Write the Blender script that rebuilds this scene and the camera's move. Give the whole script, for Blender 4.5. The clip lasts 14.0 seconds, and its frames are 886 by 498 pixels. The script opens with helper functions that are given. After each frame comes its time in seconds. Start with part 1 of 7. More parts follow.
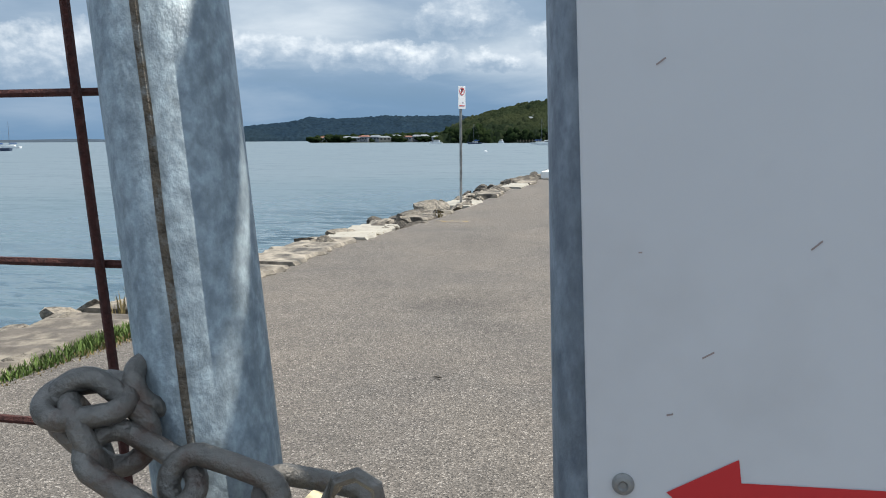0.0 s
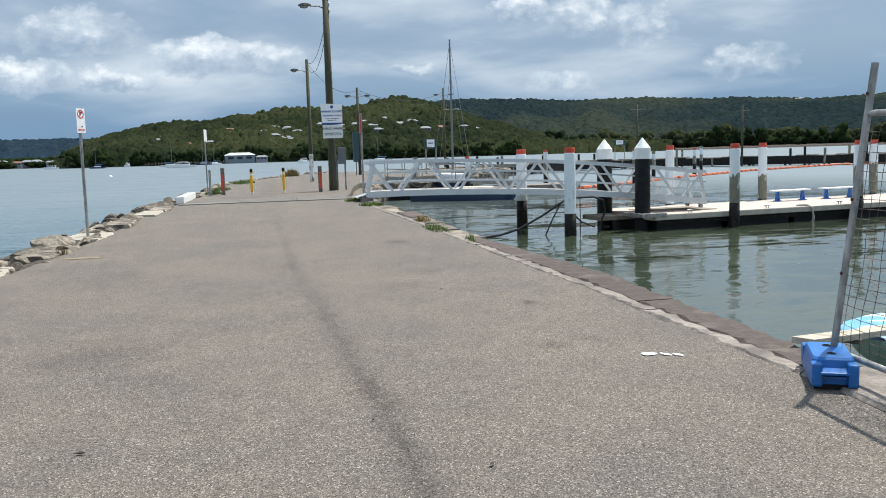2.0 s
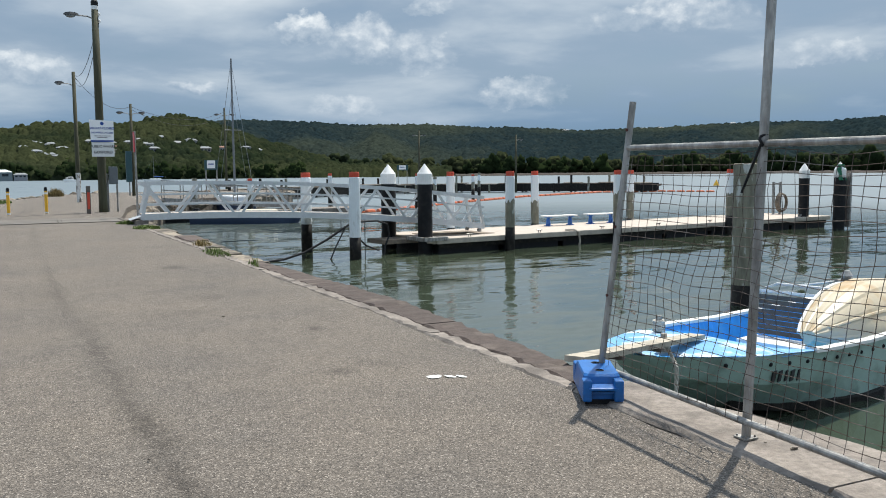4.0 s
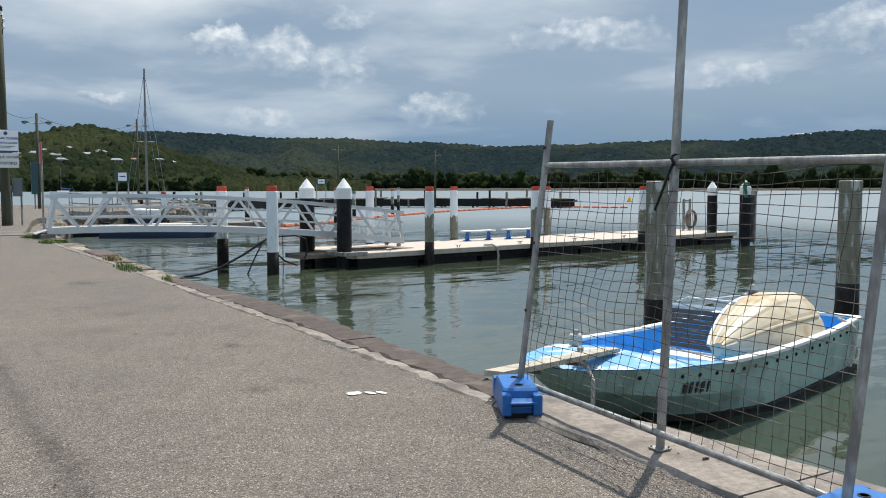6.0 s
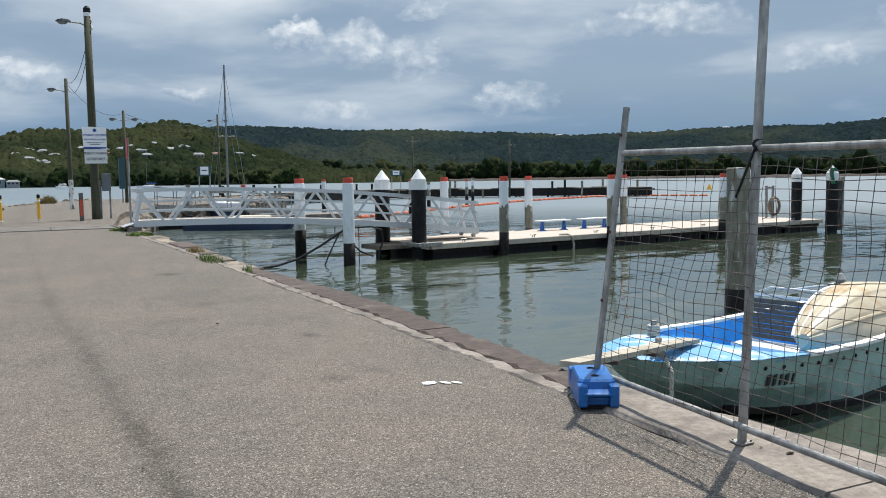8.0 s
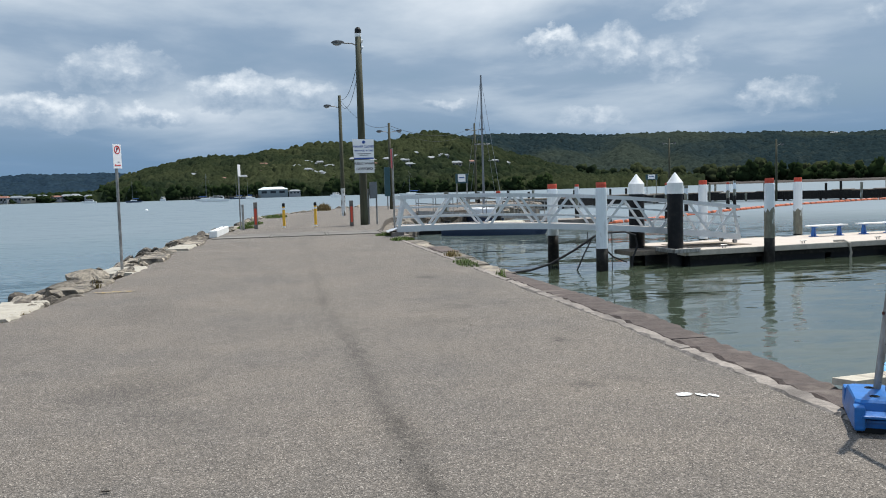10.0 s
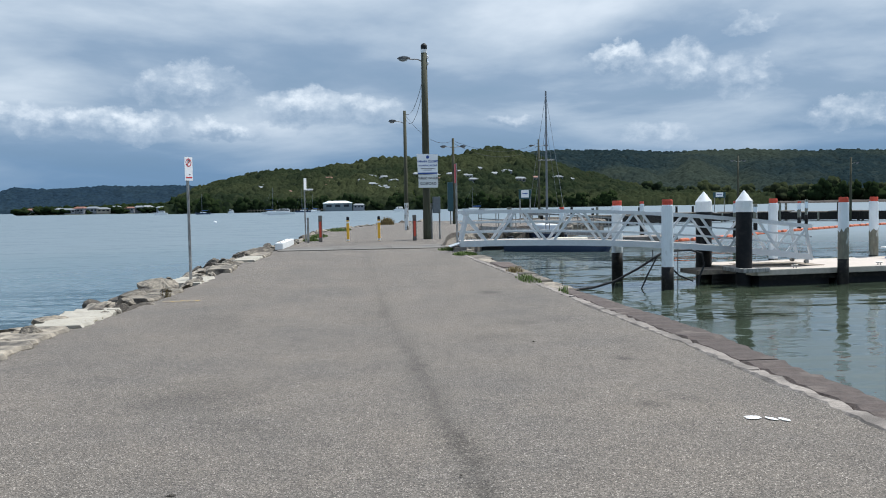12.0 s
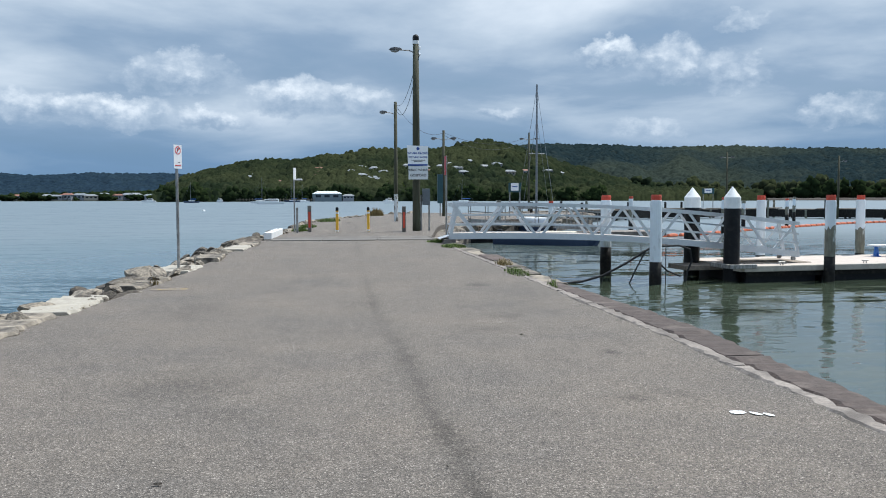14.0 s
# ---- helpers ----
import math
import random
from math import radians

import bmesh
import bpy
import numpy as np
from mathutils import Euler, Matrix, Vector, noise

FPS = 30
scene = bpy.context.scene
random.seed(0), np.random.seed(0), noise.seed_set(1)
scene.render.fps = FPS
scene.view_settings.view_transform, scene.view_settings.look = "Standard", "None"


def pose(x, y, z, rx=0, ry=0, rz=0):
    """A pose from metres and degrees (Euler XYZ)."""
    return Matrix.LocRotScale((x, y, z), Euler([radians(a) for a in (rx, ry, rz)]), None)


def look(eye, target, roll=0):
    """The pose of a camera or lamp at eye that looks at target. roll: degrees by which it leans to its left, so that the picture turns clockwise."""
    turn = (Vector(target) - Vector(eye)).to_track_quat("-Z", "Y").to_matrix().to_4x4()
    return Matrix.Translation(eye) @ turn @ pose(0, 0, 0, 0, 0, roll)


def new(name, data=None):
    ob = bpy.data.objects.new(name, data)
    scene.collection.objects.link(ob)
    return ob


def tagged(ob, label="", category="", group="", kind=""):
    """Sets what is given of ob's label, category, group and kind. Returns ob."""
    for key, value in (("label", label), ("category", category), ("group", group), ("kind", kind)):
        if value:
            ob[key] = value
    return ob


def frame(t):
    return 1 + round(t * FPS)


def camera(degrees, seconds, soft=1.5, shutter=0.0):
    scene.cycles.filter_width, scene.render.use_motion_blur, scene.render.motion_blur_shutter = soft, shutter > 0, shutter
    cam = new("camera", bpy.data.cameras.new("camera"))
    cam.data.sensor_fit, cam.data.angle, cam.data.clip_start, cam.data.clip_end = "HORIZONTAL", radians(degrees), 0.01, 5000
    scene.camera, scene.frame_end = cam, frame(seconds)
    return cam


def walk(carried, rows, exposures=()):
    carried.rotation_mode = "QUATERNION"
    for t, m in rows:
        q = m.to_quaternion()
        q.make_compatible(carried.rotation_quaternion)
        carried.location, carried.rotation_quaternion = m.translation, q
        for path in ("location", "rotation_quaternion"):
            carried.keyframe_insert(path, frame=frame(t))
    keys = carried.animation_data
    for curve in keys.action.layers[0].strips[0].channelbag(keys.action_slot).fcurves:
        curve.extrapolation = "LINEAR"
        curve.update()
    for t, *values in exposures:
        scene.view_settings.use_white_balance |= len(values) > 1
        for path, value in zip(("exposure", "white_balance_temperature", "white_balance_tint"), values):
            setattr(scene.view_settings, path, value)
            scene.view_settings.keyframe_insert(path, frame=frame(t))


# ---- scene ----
cam = camera(54.9, 14.0, soft=1.0)
ROWS = [  # seconds, place in metres, yaw, pitch and lean in degrees
    (0.00, 0.497, -1.067, 1.530, 13.17, -7.32, -0.31),
    (0.30, 0.434, -0.988, 1.546, 5.52, -7.57, -1.25),
    (0.50, 0.402, -0.938, 1.555, 1.21, -7.81, -1.50),
    (0.80, 0.382, -0.879, 1.568, -4.62, -7.86, -1.52),
    (1.00, 0.377, -0.843, 1.575, -5.91, -7.67, -1.34),
    (1.20, 0.376, -0.817, 1.579, -7.08, -7.21, -0.98),
    (1.50, 0.377, -0.780, 1.583, -8.46, -6.87, -0.89),
    (2.00, 0.380, -0.707, 1.589, -10.80, -6.40, -1.68),
    (2.50, 0.381, -0.674, 1.595, -14.09, -6.26, -1.91),
    (3.00, 0.381, -0.668, 1.600, -18.11, -6.32, -1.44),
    (3.50, 0.382, -0.664, 1.603, -21.30, -5.66, -1.05),
    (4.00, 0.382, -0.666, 1.605, -25.28, -5.12, -0.54),
    (4.20, 0.382, -0.667, 1.605, -26.75, -5.09, -0.33),
    (5.25, 0.378, -0.664, 1.609, -31.30, -4.30, -0.10),
    (6.30, 0.374, -0.662, 1.613, -30.14, -4.12, -0.13),
    (6.50, 0.375, -0.662, 1.612, -29.64, -4.13, -0.23),
    (7.00, 0.376, -0.661, 1.612, -28.33, -4.17, -0.57),
    (7.50, 0.378, -0.660, 1.611, -27.03, -4.52, -0.57),
    (8.00, 0.381, -0.657, 1.611, -25.69, -4.78, -0.80),
    (8.50, 0.389, -0.656, 1.610, -23.61, -5.12, -1.19),
    (9.00, 0.398, -0.659, 1.609, -18.84, -5.38, -1.58),
    (9.20, 0.401, -0.660, 1.609, -16.28, -5.37, -1.80),
    (10.10, 0.400, -0.644, 1.602, -8.20, -3.90, -1.60),
    (11.30, 0.397, -0.628, 1.594, -5.35, -2.95, -1.20),
    (11.50, 0.396, -0.628, 1.594, -5.20, -2.90, -1.09),
    (12.00, 0.391, -0.631, 1.594, -4.64, -2.93, -1.00),
    (12.50, 0.388, -0.633, 1.594, -4.28, -3.03, -0.81),
    (13.00, 0.390, -0.630, 1.593, -4.36, -3.01, -0.57),
    (13.50, 0.391, -0.631, 1.593, -4.64, -2.92, -0.37),
    (14.00, 0.386, -0.639, 1.593, -5.38, -3.47, -0.14),
]


def aim(x, y, z, yaw, pitch, lean):
    a, b = radians(yaw), radians(pitch)
    eye = Vector((x, y, z))
    return look(eye, eye + Vector((-math.sin(a) * math.cos(b), math.cos(a) * math.cos(b), math.sin(b))), lean)


walk(cam, [(row[0], aim(*row[1:])) for row in ROWS], exposures=[(0.0, 0.42, 6400, 8), (0.4, 0.46, 6750, 10), (1.0, 0.58, 6750, 10), (1.5, 0.54, 6450, 8), (2.5, 0.43, 6500, 8), (4.0, 0.32, 6550, 8), (9.2, 0.29, 6450, 9), (11.3, 0.26, 6100, 8), (14.0, 0.31, 6050, 8)])

# ---- sky and sun ----
SUN_TO = Vector((0.844 * math.cos(radians(63)), 0.536 * math.cos(radians(63)), math.sin(radians(63))))
world = bpy.data.worlds.new("sky")
scene.world = world
world.use_nodes = True
wt = world.node_tree
wt.nodes.clear()


def wn(kind, **props):
    n = wt.nodes.new(kind)
    for k, v in props.items():
        if k == "noise_dimensions":
            n.noise_dimensions = v
        elif k == "operation":
            n.operation = v
        elif k == "blend_type":
            n.blend_type = v
        elif k == "data_type":
            n.data_type = v
    return n


def wmath(op, a, b=None, clamp=False):
    n = wn("ShaderNodeMath", operation=op)
    n.use_clamp = clamp
    for i, v in enumerate((a, b)):
        if v is None:
            continue
        if isinstance(v, (int, float)):
            n.inputs[i].default_value = v
        else:
            wt.links.new(v, n.inputs[i])
    return n.outputs[0]


def wramp(fac, stops):
    n = wn("ShaderNodeValToRGB")
    el = n.color_ramp.elements
    while len(el) < len(stops):
        el.new(0.5)
    for e, (p, c) in zip(el, stops):
        e.position = p
        e.color = (c, c, c, 1) if isinstance(c, (int, float)) else (*c, 1)
    wt.links.new(fac, n.inputs[0])
    return n.outputs[0]


def wmix(fac, a, b):
    n = wn("ShaderNodeMix", data_type="RGBA")
    for sock, v in ((n.inputs[0], fac), (n.inputs[6], a), (n.inputs[7], b)):
        if isinstance(v, tuple):
            sock.default_value = (*v, 1)
        elif isinstance(v, (int, float)):
            sock.default_value = v
        else:
            wt.links.new(v, sock)
    return n.outputs[2]


sky = wn("ShaderNodeTexSky")
sky.sky_type = "NISHITA"
sky.sun_disc = False
sky.sun_elevation = radians(63)
sky.sun_rotation = math.atan2(SUN_TO.x, SUN_TO.y)
sky.air_density, sky.dust_density = 1.0, 1.2
coord = wn("ShaderNodeTexCoord")
sep = wn("ShaderNodeSeparateXYZ")
wt.links.new(coord.outputs["Generated"], sep.inputs[0])
up = wmath("MAXIMUM", sep.outputs[2], 0.0)
# cloud deck seen in perspective: bearing over height, with puffs that flatten towards the horizon
lift = wmath("ADD", up, 0.16)
flat = wn("ShaderNodeCombineXYZ")
wt.links.new(wmath("DIVIDE", sep.outputs[0], lift), flat.inputs[0])
wt.links.new(wmath("DIVIDE", sep.outputs[1], lift), flat.inputs[1])
wt.links.new(wmath("MULTIPLY", up, 3.0), flat.inputs[2])


def wnoise(vec, scale, detail, rough, shift=(0, 0, 0), distort=0.0):
    m = wn("ShaderNodeMapping")
    m.inputs["Location"].default_value = shift
    wt.links.new(vec, m.inputs[0])
    n = wn("ShaderNodeTexNoise")
    n.inputs["Scale"].default_value = scale
    n.inputs["Detail"].default_value = detail
    n.inputs["Roughness"].default_value = rough
    n.inputs["Distortion"].default_value = distort
    wt.links.new(m.outputs[0], n.inputs["Vector"])
    return n.outputs[0]


deck = wnoise(flat.outputs[0], 0.85, 7.0, 0.52, (3.1, 1.7, 0.4), 0.15)
NISHITA = 0.085
blue = wn("ShaderNodeVectorMath", operation="SCALE")
wt.links.new(sky.outputs[0], blue.inputs[0])
blue.inputs["Scale"].default_value = NISHITA
grey_deck = wramp(deck, [(0.32, (0.155, 0.235, 0.345)), (0.46, (0.255, 0.335, 0.44)), (0.58, (0.44, 0.505, 0.58)), (0.70, (0.66, 0.70, 0.745))])
cover = wramp(deck, [(0.28, 0.55), (0.45, 0.95)])
veil = wmix(cover, blue.outputs[0], grey_deck)
# the broken cumulus bank over the hills: bearing, height, half width, half height in degrees, fullness
BANK = ((-38, 4.8, 9, 2.6, 1.0), (-27, 5.6, 5, 1.9, 1.1), (-20.6, 5.4, 4.4, 1.6, 1.25), (-15.6, 5.1, 4.6, 1.5, 1.2), (-10, 4.9, 4.0, 1.1, 1.1),
        (-11.6, 7.6, 4.2, 2.2, 0.85), (-4.6, 6.3, 3.9, 1.8, 1.15), (-0.7, 6.2, 3.3, 1.4, 1.0), (9.2, 5.4, 2.2, 0.7, 1.0), (16.2, 9.0, 2.2, 1.5, 1.5),
        (20.2, 8.3, 3.4, 2.1, 0.85), (23.6, 7.6, 3.6, 1.7, 0.85), (19.0, 4.2, 2.4, 1.1, 0.75), (30.4, 4.9, 3.6, 1.6, 0.75), (24.5, 10.8, 2.2, 0.9, 0.9),
        (40, 9.5, 6, 1.6, 0.7), (49, 6.8, 4, 1.2, 0.65), (58, 9.0, 6, 2.2, 0.8))
DEG = 57.29578
bearing = wmath("MULTIPLY", wmath("ARCTAN2", sep.outputs[0], sep.outputs[1]), DEG)
height = wmath("MULTIPLY", wmath("ARCSINE", sep.outputs[2]), DEG)
plane = wn("ShaderNodeCombineXYZ")
wt.links.new(bearing, plane.inputs[0])
wt.links.new(wmath("MULTIPLY", height, 1.35), plane.inputs[1])
wob_a = wmath("MULTIPLY", wmath("SUBTRACT", wnoise(plane.outputs[0], 0.42, 6.0, 0.6), 0.5), 3.6)
wob_h = wmath("MULTIPLY", wmath("SUBTRACT", wnoise(plane.outputs[0], 0.5, 6.0, 0.6, (31, 7, 3)), 0.5), 2.6)
baz, bel = wmath("ADD", bearing, wob_a), wmath("ADD", height, wob_h)
full, rise = None, None
for caz, cel, ra, re, amt in BANK:
    dx = wmath("DIVIDE", wmath("SUBTRACT", baz, caz), ra)
    dy = wmath("DIVIDE", wmath("SUBTRACT", bel, cel), re)
    # flat bases: the lower half falls off faster
    dyb = wmath("MAXIMUM", dy, wmath("MULTIPLY", dy, -1.7))
    d2 = wmath("ADD", wmath("MULTIPLY", dx, dx), wmath("MULTIPLY", dyb, dyb))
    f = wmath("MULTIPLY", wmath("SUBTRACT", 1.0, d2, True), amt)
    r_ = wmath("MULTIPLY", f, dy)
    full = f if full is None else wmath("MAXIMUM", full, f)
    rise = r_ if rise is None else wmath("ADD", rise, r_)
# rounded billows inside the heaps
cell = wn("ShaderNodeTexVoronoi")
cell.feature = "SMOOTH_F1"
cell.inputs["Scale"].default_value = 0.85
cell.inputs["Smoothness"].default_value = 0.4
warped = wn("ShaderNodeCombineXYZ")
wt.links.new(baz, warped.inputs[0])
wt.links.new(wmath("MULTIPLY", bel, 1.3), warped.inputs[1])
wt.links.new(warped.outputs[0], cell.inputs["Vector"])
billow = wmath("SUBTRACT", 0.5, cell.outputs["Distance"])
fine = wmath("SUBTRACT", wnoise(plane.outputs[0], 1.3, 8.0, 0.6, (5, 2, 9)), 0.5)
heap = wmath("ADD", full, wmath("ADD", wmath("MULTIPLY", billow, 0.35), wmath("MULTIPLY", fine, 0.5)))
near_bank = wramp(full, [(0.0, 0.0), (0.12, 1.0)])
mask = wmath("MULTIPLY", wramp(heap, [(0.10, 0.0), (0.34, 0.40), (0.62, 0.68), (1.05, 0.95)]), near_bank)
tops = wmath("ADD", wmath("ADD", wmath("MULTIPLY", rise, 0.55), 0.42), wmath("ADD", wmath("MULTIPLY", billow, 0.30), wmath("MULTIPLY", fine, 0.55)))
lit = wramp(tops, [(0.18, (0.24, 0.32, 0.425)), (0.46, (0.40, 0.47, 0.555)), (0.80, (0.73, 0.765, 0.80))])
clouds = wmix(mask, veil, lit)
low = wramp(up, [(0.0, 0.85), (0.045, 0.75), (0.11, 0.0)])
dim = wmath("MULTIPLY", low, wmath("SUBTRACT", 1.0, wmath("MULTIPLY", mask, 0.75)))
hazed = wmix(dim, clouds, (0.125, 0.225, 0.36))
# the cloud thins out overhead
thin = wramp(up, [(0.22, 0.0), (0.62, 1.0)])
final = wmix(thin, hazed, wmix(0.55, clouds, (0.60, 0.72, 0.90)))
bg = wn("ShaderNodeBackground")
bg.inputs[1].default_value = 1.0
wt.links.new(final, bg.inputs[0])
wout = wn("ShaderNodeOutputWorld")
wt.links.new(bg.outputs[0], wout.inputs[0])

sun = bpy.data.lights.new("sun", "SUN")
sun.energy, sun.angle, sun.color = 4.3, radians(0.6), (1.0, 0.94, 0.85)
new("sun", sun).matrix_world = look(SUN_TO * 100, (0, 0, 0))

# ---- materials ----
MATS = {}


def mat(name, base, rough=0.6, metal=0.0, vary=0.12, scale=8.0, bump=0.0, bump_scale=40.0, second=None,
        second_scale=2.5, second_at=(0.5, 0.65), random_tone=0.0, spec=0.5, coat=0.0, stretch=(1, 1, 1), island=False):
    """A painted, mineral or metal surface: grain at one scale, stains of a second colour at another, fine relief."""
    m = bpy.data.materials.new(name)
    m.use_nodes = True
    t = m.node_tree
    b = t.nodes["Principled BSDF"]
    b.inputs["Roughness"].default_value = rough
    b.inputs["Metallic"].default_value = metal
    b.inputs["Specular IOR Level"].default_value = spec
    b.inputs["Coat Weight"].default_value = coat
    tc = t.nodes.new("ShaderNodeTexCoord")
    mp = t.nodes.new("ShaderNodeMapping")
    mp.inputs["Scale"].default_value = stretch
    t.links.new(tc.outputs["Object"], mp.inputs[0])

    def nz(sc, det=5.0, ro=0.6):
        n = t.nodes.new("ShaderNodeTexNoise")
        n.inputs["Scale"].default_value = sc
        n.inputs["Detail"].default_value = det
        n.inputs["Roughness"].default_value = ro
        t.links.new(mp.outputs[0], n.inputs["Vector"])
        return n.outputs[0]

    def ramp(f, a, b2, pa=0.3, pb=0.7):
        n = t.nodes.new("ShaderNodeValToRGB")
        n.color_ramp.elements[0].position, n.color_ramp.elements[1].position = pa, pb
        n.color_ramp.elements[0].color, n.color_ramp.elements[1].color = (*a, 1), (*b2, 1)
        t.links.new(f, n.inputs[0])
        return n.outputs[0]

    def mix(f, a, b2, kind="MIX"):
        n = t.nodes.new("ShaderNodeMix")
        n.data_type, n.blend_type = "RGBA", kind
        for s, v in ((n.inputs[0], f), (n.inputs[6], a), (n.inputs[7], b2)):
            if isinstance(v, tuple):
                s.default_value = (*v, 1)
            elif isinstance(v, (int, float)):
                s.default_value = v
            else:
                t.links.new(v, s)
        return n.outputs[2]

    lo = tuple(max(0, c * (1 - vary)) for c in base)
    hi = tuple(min(1, c * (1 + vary)) for c in base)
    grain = nz(scale)
    col = ramp(grain, lo, hi)
    if second:
        col = mix(ramp(nz(second_scale), (0, 0, 0), (1, 1, 1), *second_at), col, second)
    if random_tone:
        if island:
            oi = t.nodes.new("ShaderNodeNewGeometry")
            rnd = oi.outputs["Random Per Island"]
        else:
            oi = t.nodes.new("ShaderNodeObjectInfo")
            rnd = oi.outputs["Random"]
        k = random_tone
        col = mix(1.0, col, ramp(rnd, (1 - k,) * 3, (1.0, 1.0, 1.0), 0.0, 1.0), "MULTIPLY")
    t.links.new(col, b.inputs["Base Color"])
    if bump:
        bn = t.nodes.new("ShaderNodeBump")
        bn.inputs["Strength"].default_value = bump
        bn.inputs["Distance"].default_value = 0.02
        t.links.new(nz(bump_scale), bn.inputs["Height"])
        t.links.new(bn.outputs[0], b.inputs["Normal"])
    MATS[name] = m
    return m


def asphalt_material():
    m = bpy.data.materials.new("asphalt")
    m.use_nodes = True
    t = m.node_tree
    b = t.nodes["Principled BSDF"]
    b.inputs["Roughness"].default_value = 0.85
    b.inputs["Specular IOR Level"].default_value = 0.3
    tc = t.nodes.new("ShaderNodeTexCoord")
    L = t.links.new

    def nz(sc, det=4.0, ro=0.6, vec=None):
        n = t.nodes.new("ShaderNodeTexNoise")
        n.inputs["Scale"].default_value, n.inputs["Detail"].default_value, n.inputs["Roughness"].default_value = sc, det, ro
        L(vec or tc.outputs["Object"], n.inputs["Vector"])
        return n.outputs[0]

    def ramp(f, stops):
        n = t.nodes.new("ShaderNodeValToRGB")
        el = n.color_ramp.elements
        while len(el) < len(stops):
            el.new(0.5)
        for e, (p, c) in zip(el, stops):
            e.position, e.color = p, (c, c, c, 1) if isinstance(c, (int, float)) else (*c, 1)
        L(f, n.inputs[0])
        return n.outputs[0]

    def mul(a, c, f=1.0):
        n = t.nodes.new("ShaderNodeMix")
        n.data_type, n.blend_type = "RGBA", "MULTIPLY"
        n.inputs[0].default_value = f
        L(a, n.inputs[6])
        L(c, n.inputs[7])
        return n.outputs[2]

    def calc(op, a, c):
        n = t.nodes.new("ShaderNodeMath")
        n.operation = op
        for i, v in enumerate((a, c)):
            if isinstance(v, (int, float)):
                n.inputs[i].default_value = v
            else:
                L(v, n.inputs[i])
        return n.outputs[0]

    vor = t.nodes.new("ShaderNodeTexVoronoi")
    vor.inputs["Scale"].default_value = 125
    L(tc.outputs["Object"], vor.inputs["Vector"])
    chips = ramp(vor.outputs["Color"], [(0.04, (0.047, 0.044, 0.040)), (0.35, (0.127, 0.113, 0.099)), (0.75, (0.206, 0.184, 0.161)), (0.97, (0.47, 0.43, 0.385))])
    grit = t.nodes.new("ShaderNodeTexVoronoi")
    grit.inputs["Scale"].default_value = 70
    L(tc.outputs["Object"], grit.inputs["Vector"])
    chips = mul(chips, ramp(grit.outputs["Color"], [(0.1, 0.84), (0.5, 1.0), (0.92, 1.18)]))
    broad = ramp(nz(0.55, 5.0, 0.62), [(0.3, (0.80, 0.80, 0.81)), (0.7, (1.08, 1.04, 0.99))])
    mid = ramp(nz(3.2, 6.0, 0.65), [(0.3, 0.88), (0.68, 1.05)])
    col = mul(mul(chips, broad), mid)
    # the sunken seam that wanders down the middle, dark with grit
    sep = t.nodes.new("ShaderNodeSeparateXYZ")
    L(tc.outputs["Object"], sep.inputs[0])
    fray = calc("ADD", calc("MULTIPLY", calc("SUBTRACT", nz(2.2, 3.0), 0.5), 0.16), calc("MULTIPLY", calc("SUBTRACT", nz(14.0, 6.0, 0.75), 0.5), 0.42))
    run = ramp(calc("DIVIDE", sep.outputs[1], 40.0), [(0.0, 1.03), (0.11, 0.975), (0.145, 0.88), (0.18, 0.84), (0.228, 0.72), (0.283, 0.57), (0.406, 0.44), (0.68, 0.18), (1.0, 0.05)])
    line = calc("SUBTRACT", calc("SUBTRACT", sep.outputs[0], run), fray)
    seam = ramp(calc("ABSOLUTE", line, 0.0), [(0.0, 0.46), (0.03, 0.60), (0.08, 0.84), (0.2, 1.0)])
    worn = ramp(nz(1.1, 3.0), [(0.36, 0.35), (0.58, 1.0)])
    worn = calc("MULTIPLY", worn, ramp(calc("DIVIDE", sep.outputs[1], 40.0), [(0.12, 1.0), (0.26, 0.55), (0.45, 0.25)]))
    n = t.nodes.new("ShaderNodeMix")
    n.data_type, n.blend_type = "RGBA", "MULTIPLY"
    L(worn, n.inputs[0])
    L(col, n.inputs[6])
    L(seam, n.inputs[7])
    col = n.outputs[2]
    # round oil and damp stains
    for (sx, sy, rx, ry, dark) in ((-1.15, 6.7, 0.75, 0.8, 0.80), (2.55, 5.86, 0.17, 0.2, 0.72), (2.92, 7.85, 0.13, 0.16, 0.6), (2.47, 14.72, 0.3, 0.35, 0.6), (2.9, 6.0, 0.25, 0.2, 0.85), (1.8, 9.5, 0.6, 0.5, 0.88), (-0.6, 5.7, 0.5, 0.4, 0.9), (2.3, 10.7, 0.35, 0.4, 0.85), (0.4, 12.0, 0.5, 0.9, 0.9), (-1.9, 11.5, 0.6, 1.3, 0.88)):
        mp = t.nodes.new("ShaderNodeMapping")
        mp.vector_type = "TEXTURE"
        mp.inputs["Location"].default_value = (sx, sy, 0)
        mp.inputs["Scale"].default_value = (rx, ry, 1)
        L(tc.outputs["Object"], mp.inputs[0])
        ln = t.nodes.new("ShaderNodeVectorMath")
        ln.operation = "LENGTH"
        L(mp.outputs[0], ln.inputs[0])
        edge = calc("ADD", ln.outputs["Value"], calc("MULTIPLY", calc("SUBTRACT", nz(4.0, 4.0), 0.5), 0.9))
        col = mul(col, ramp(edge, [(0.3, dark), (1.0, 1.0)]))
    L(col, b.inputs["Base Color"])
    bn = t.nodes.new("ShaderNodeBump")
    bn.inputs["Strength"].default_value, bn.inputs["Distance"].default_value = 0.8, 0.007
    L(vor.outputs["Distance"], bn.inputs["Height"])
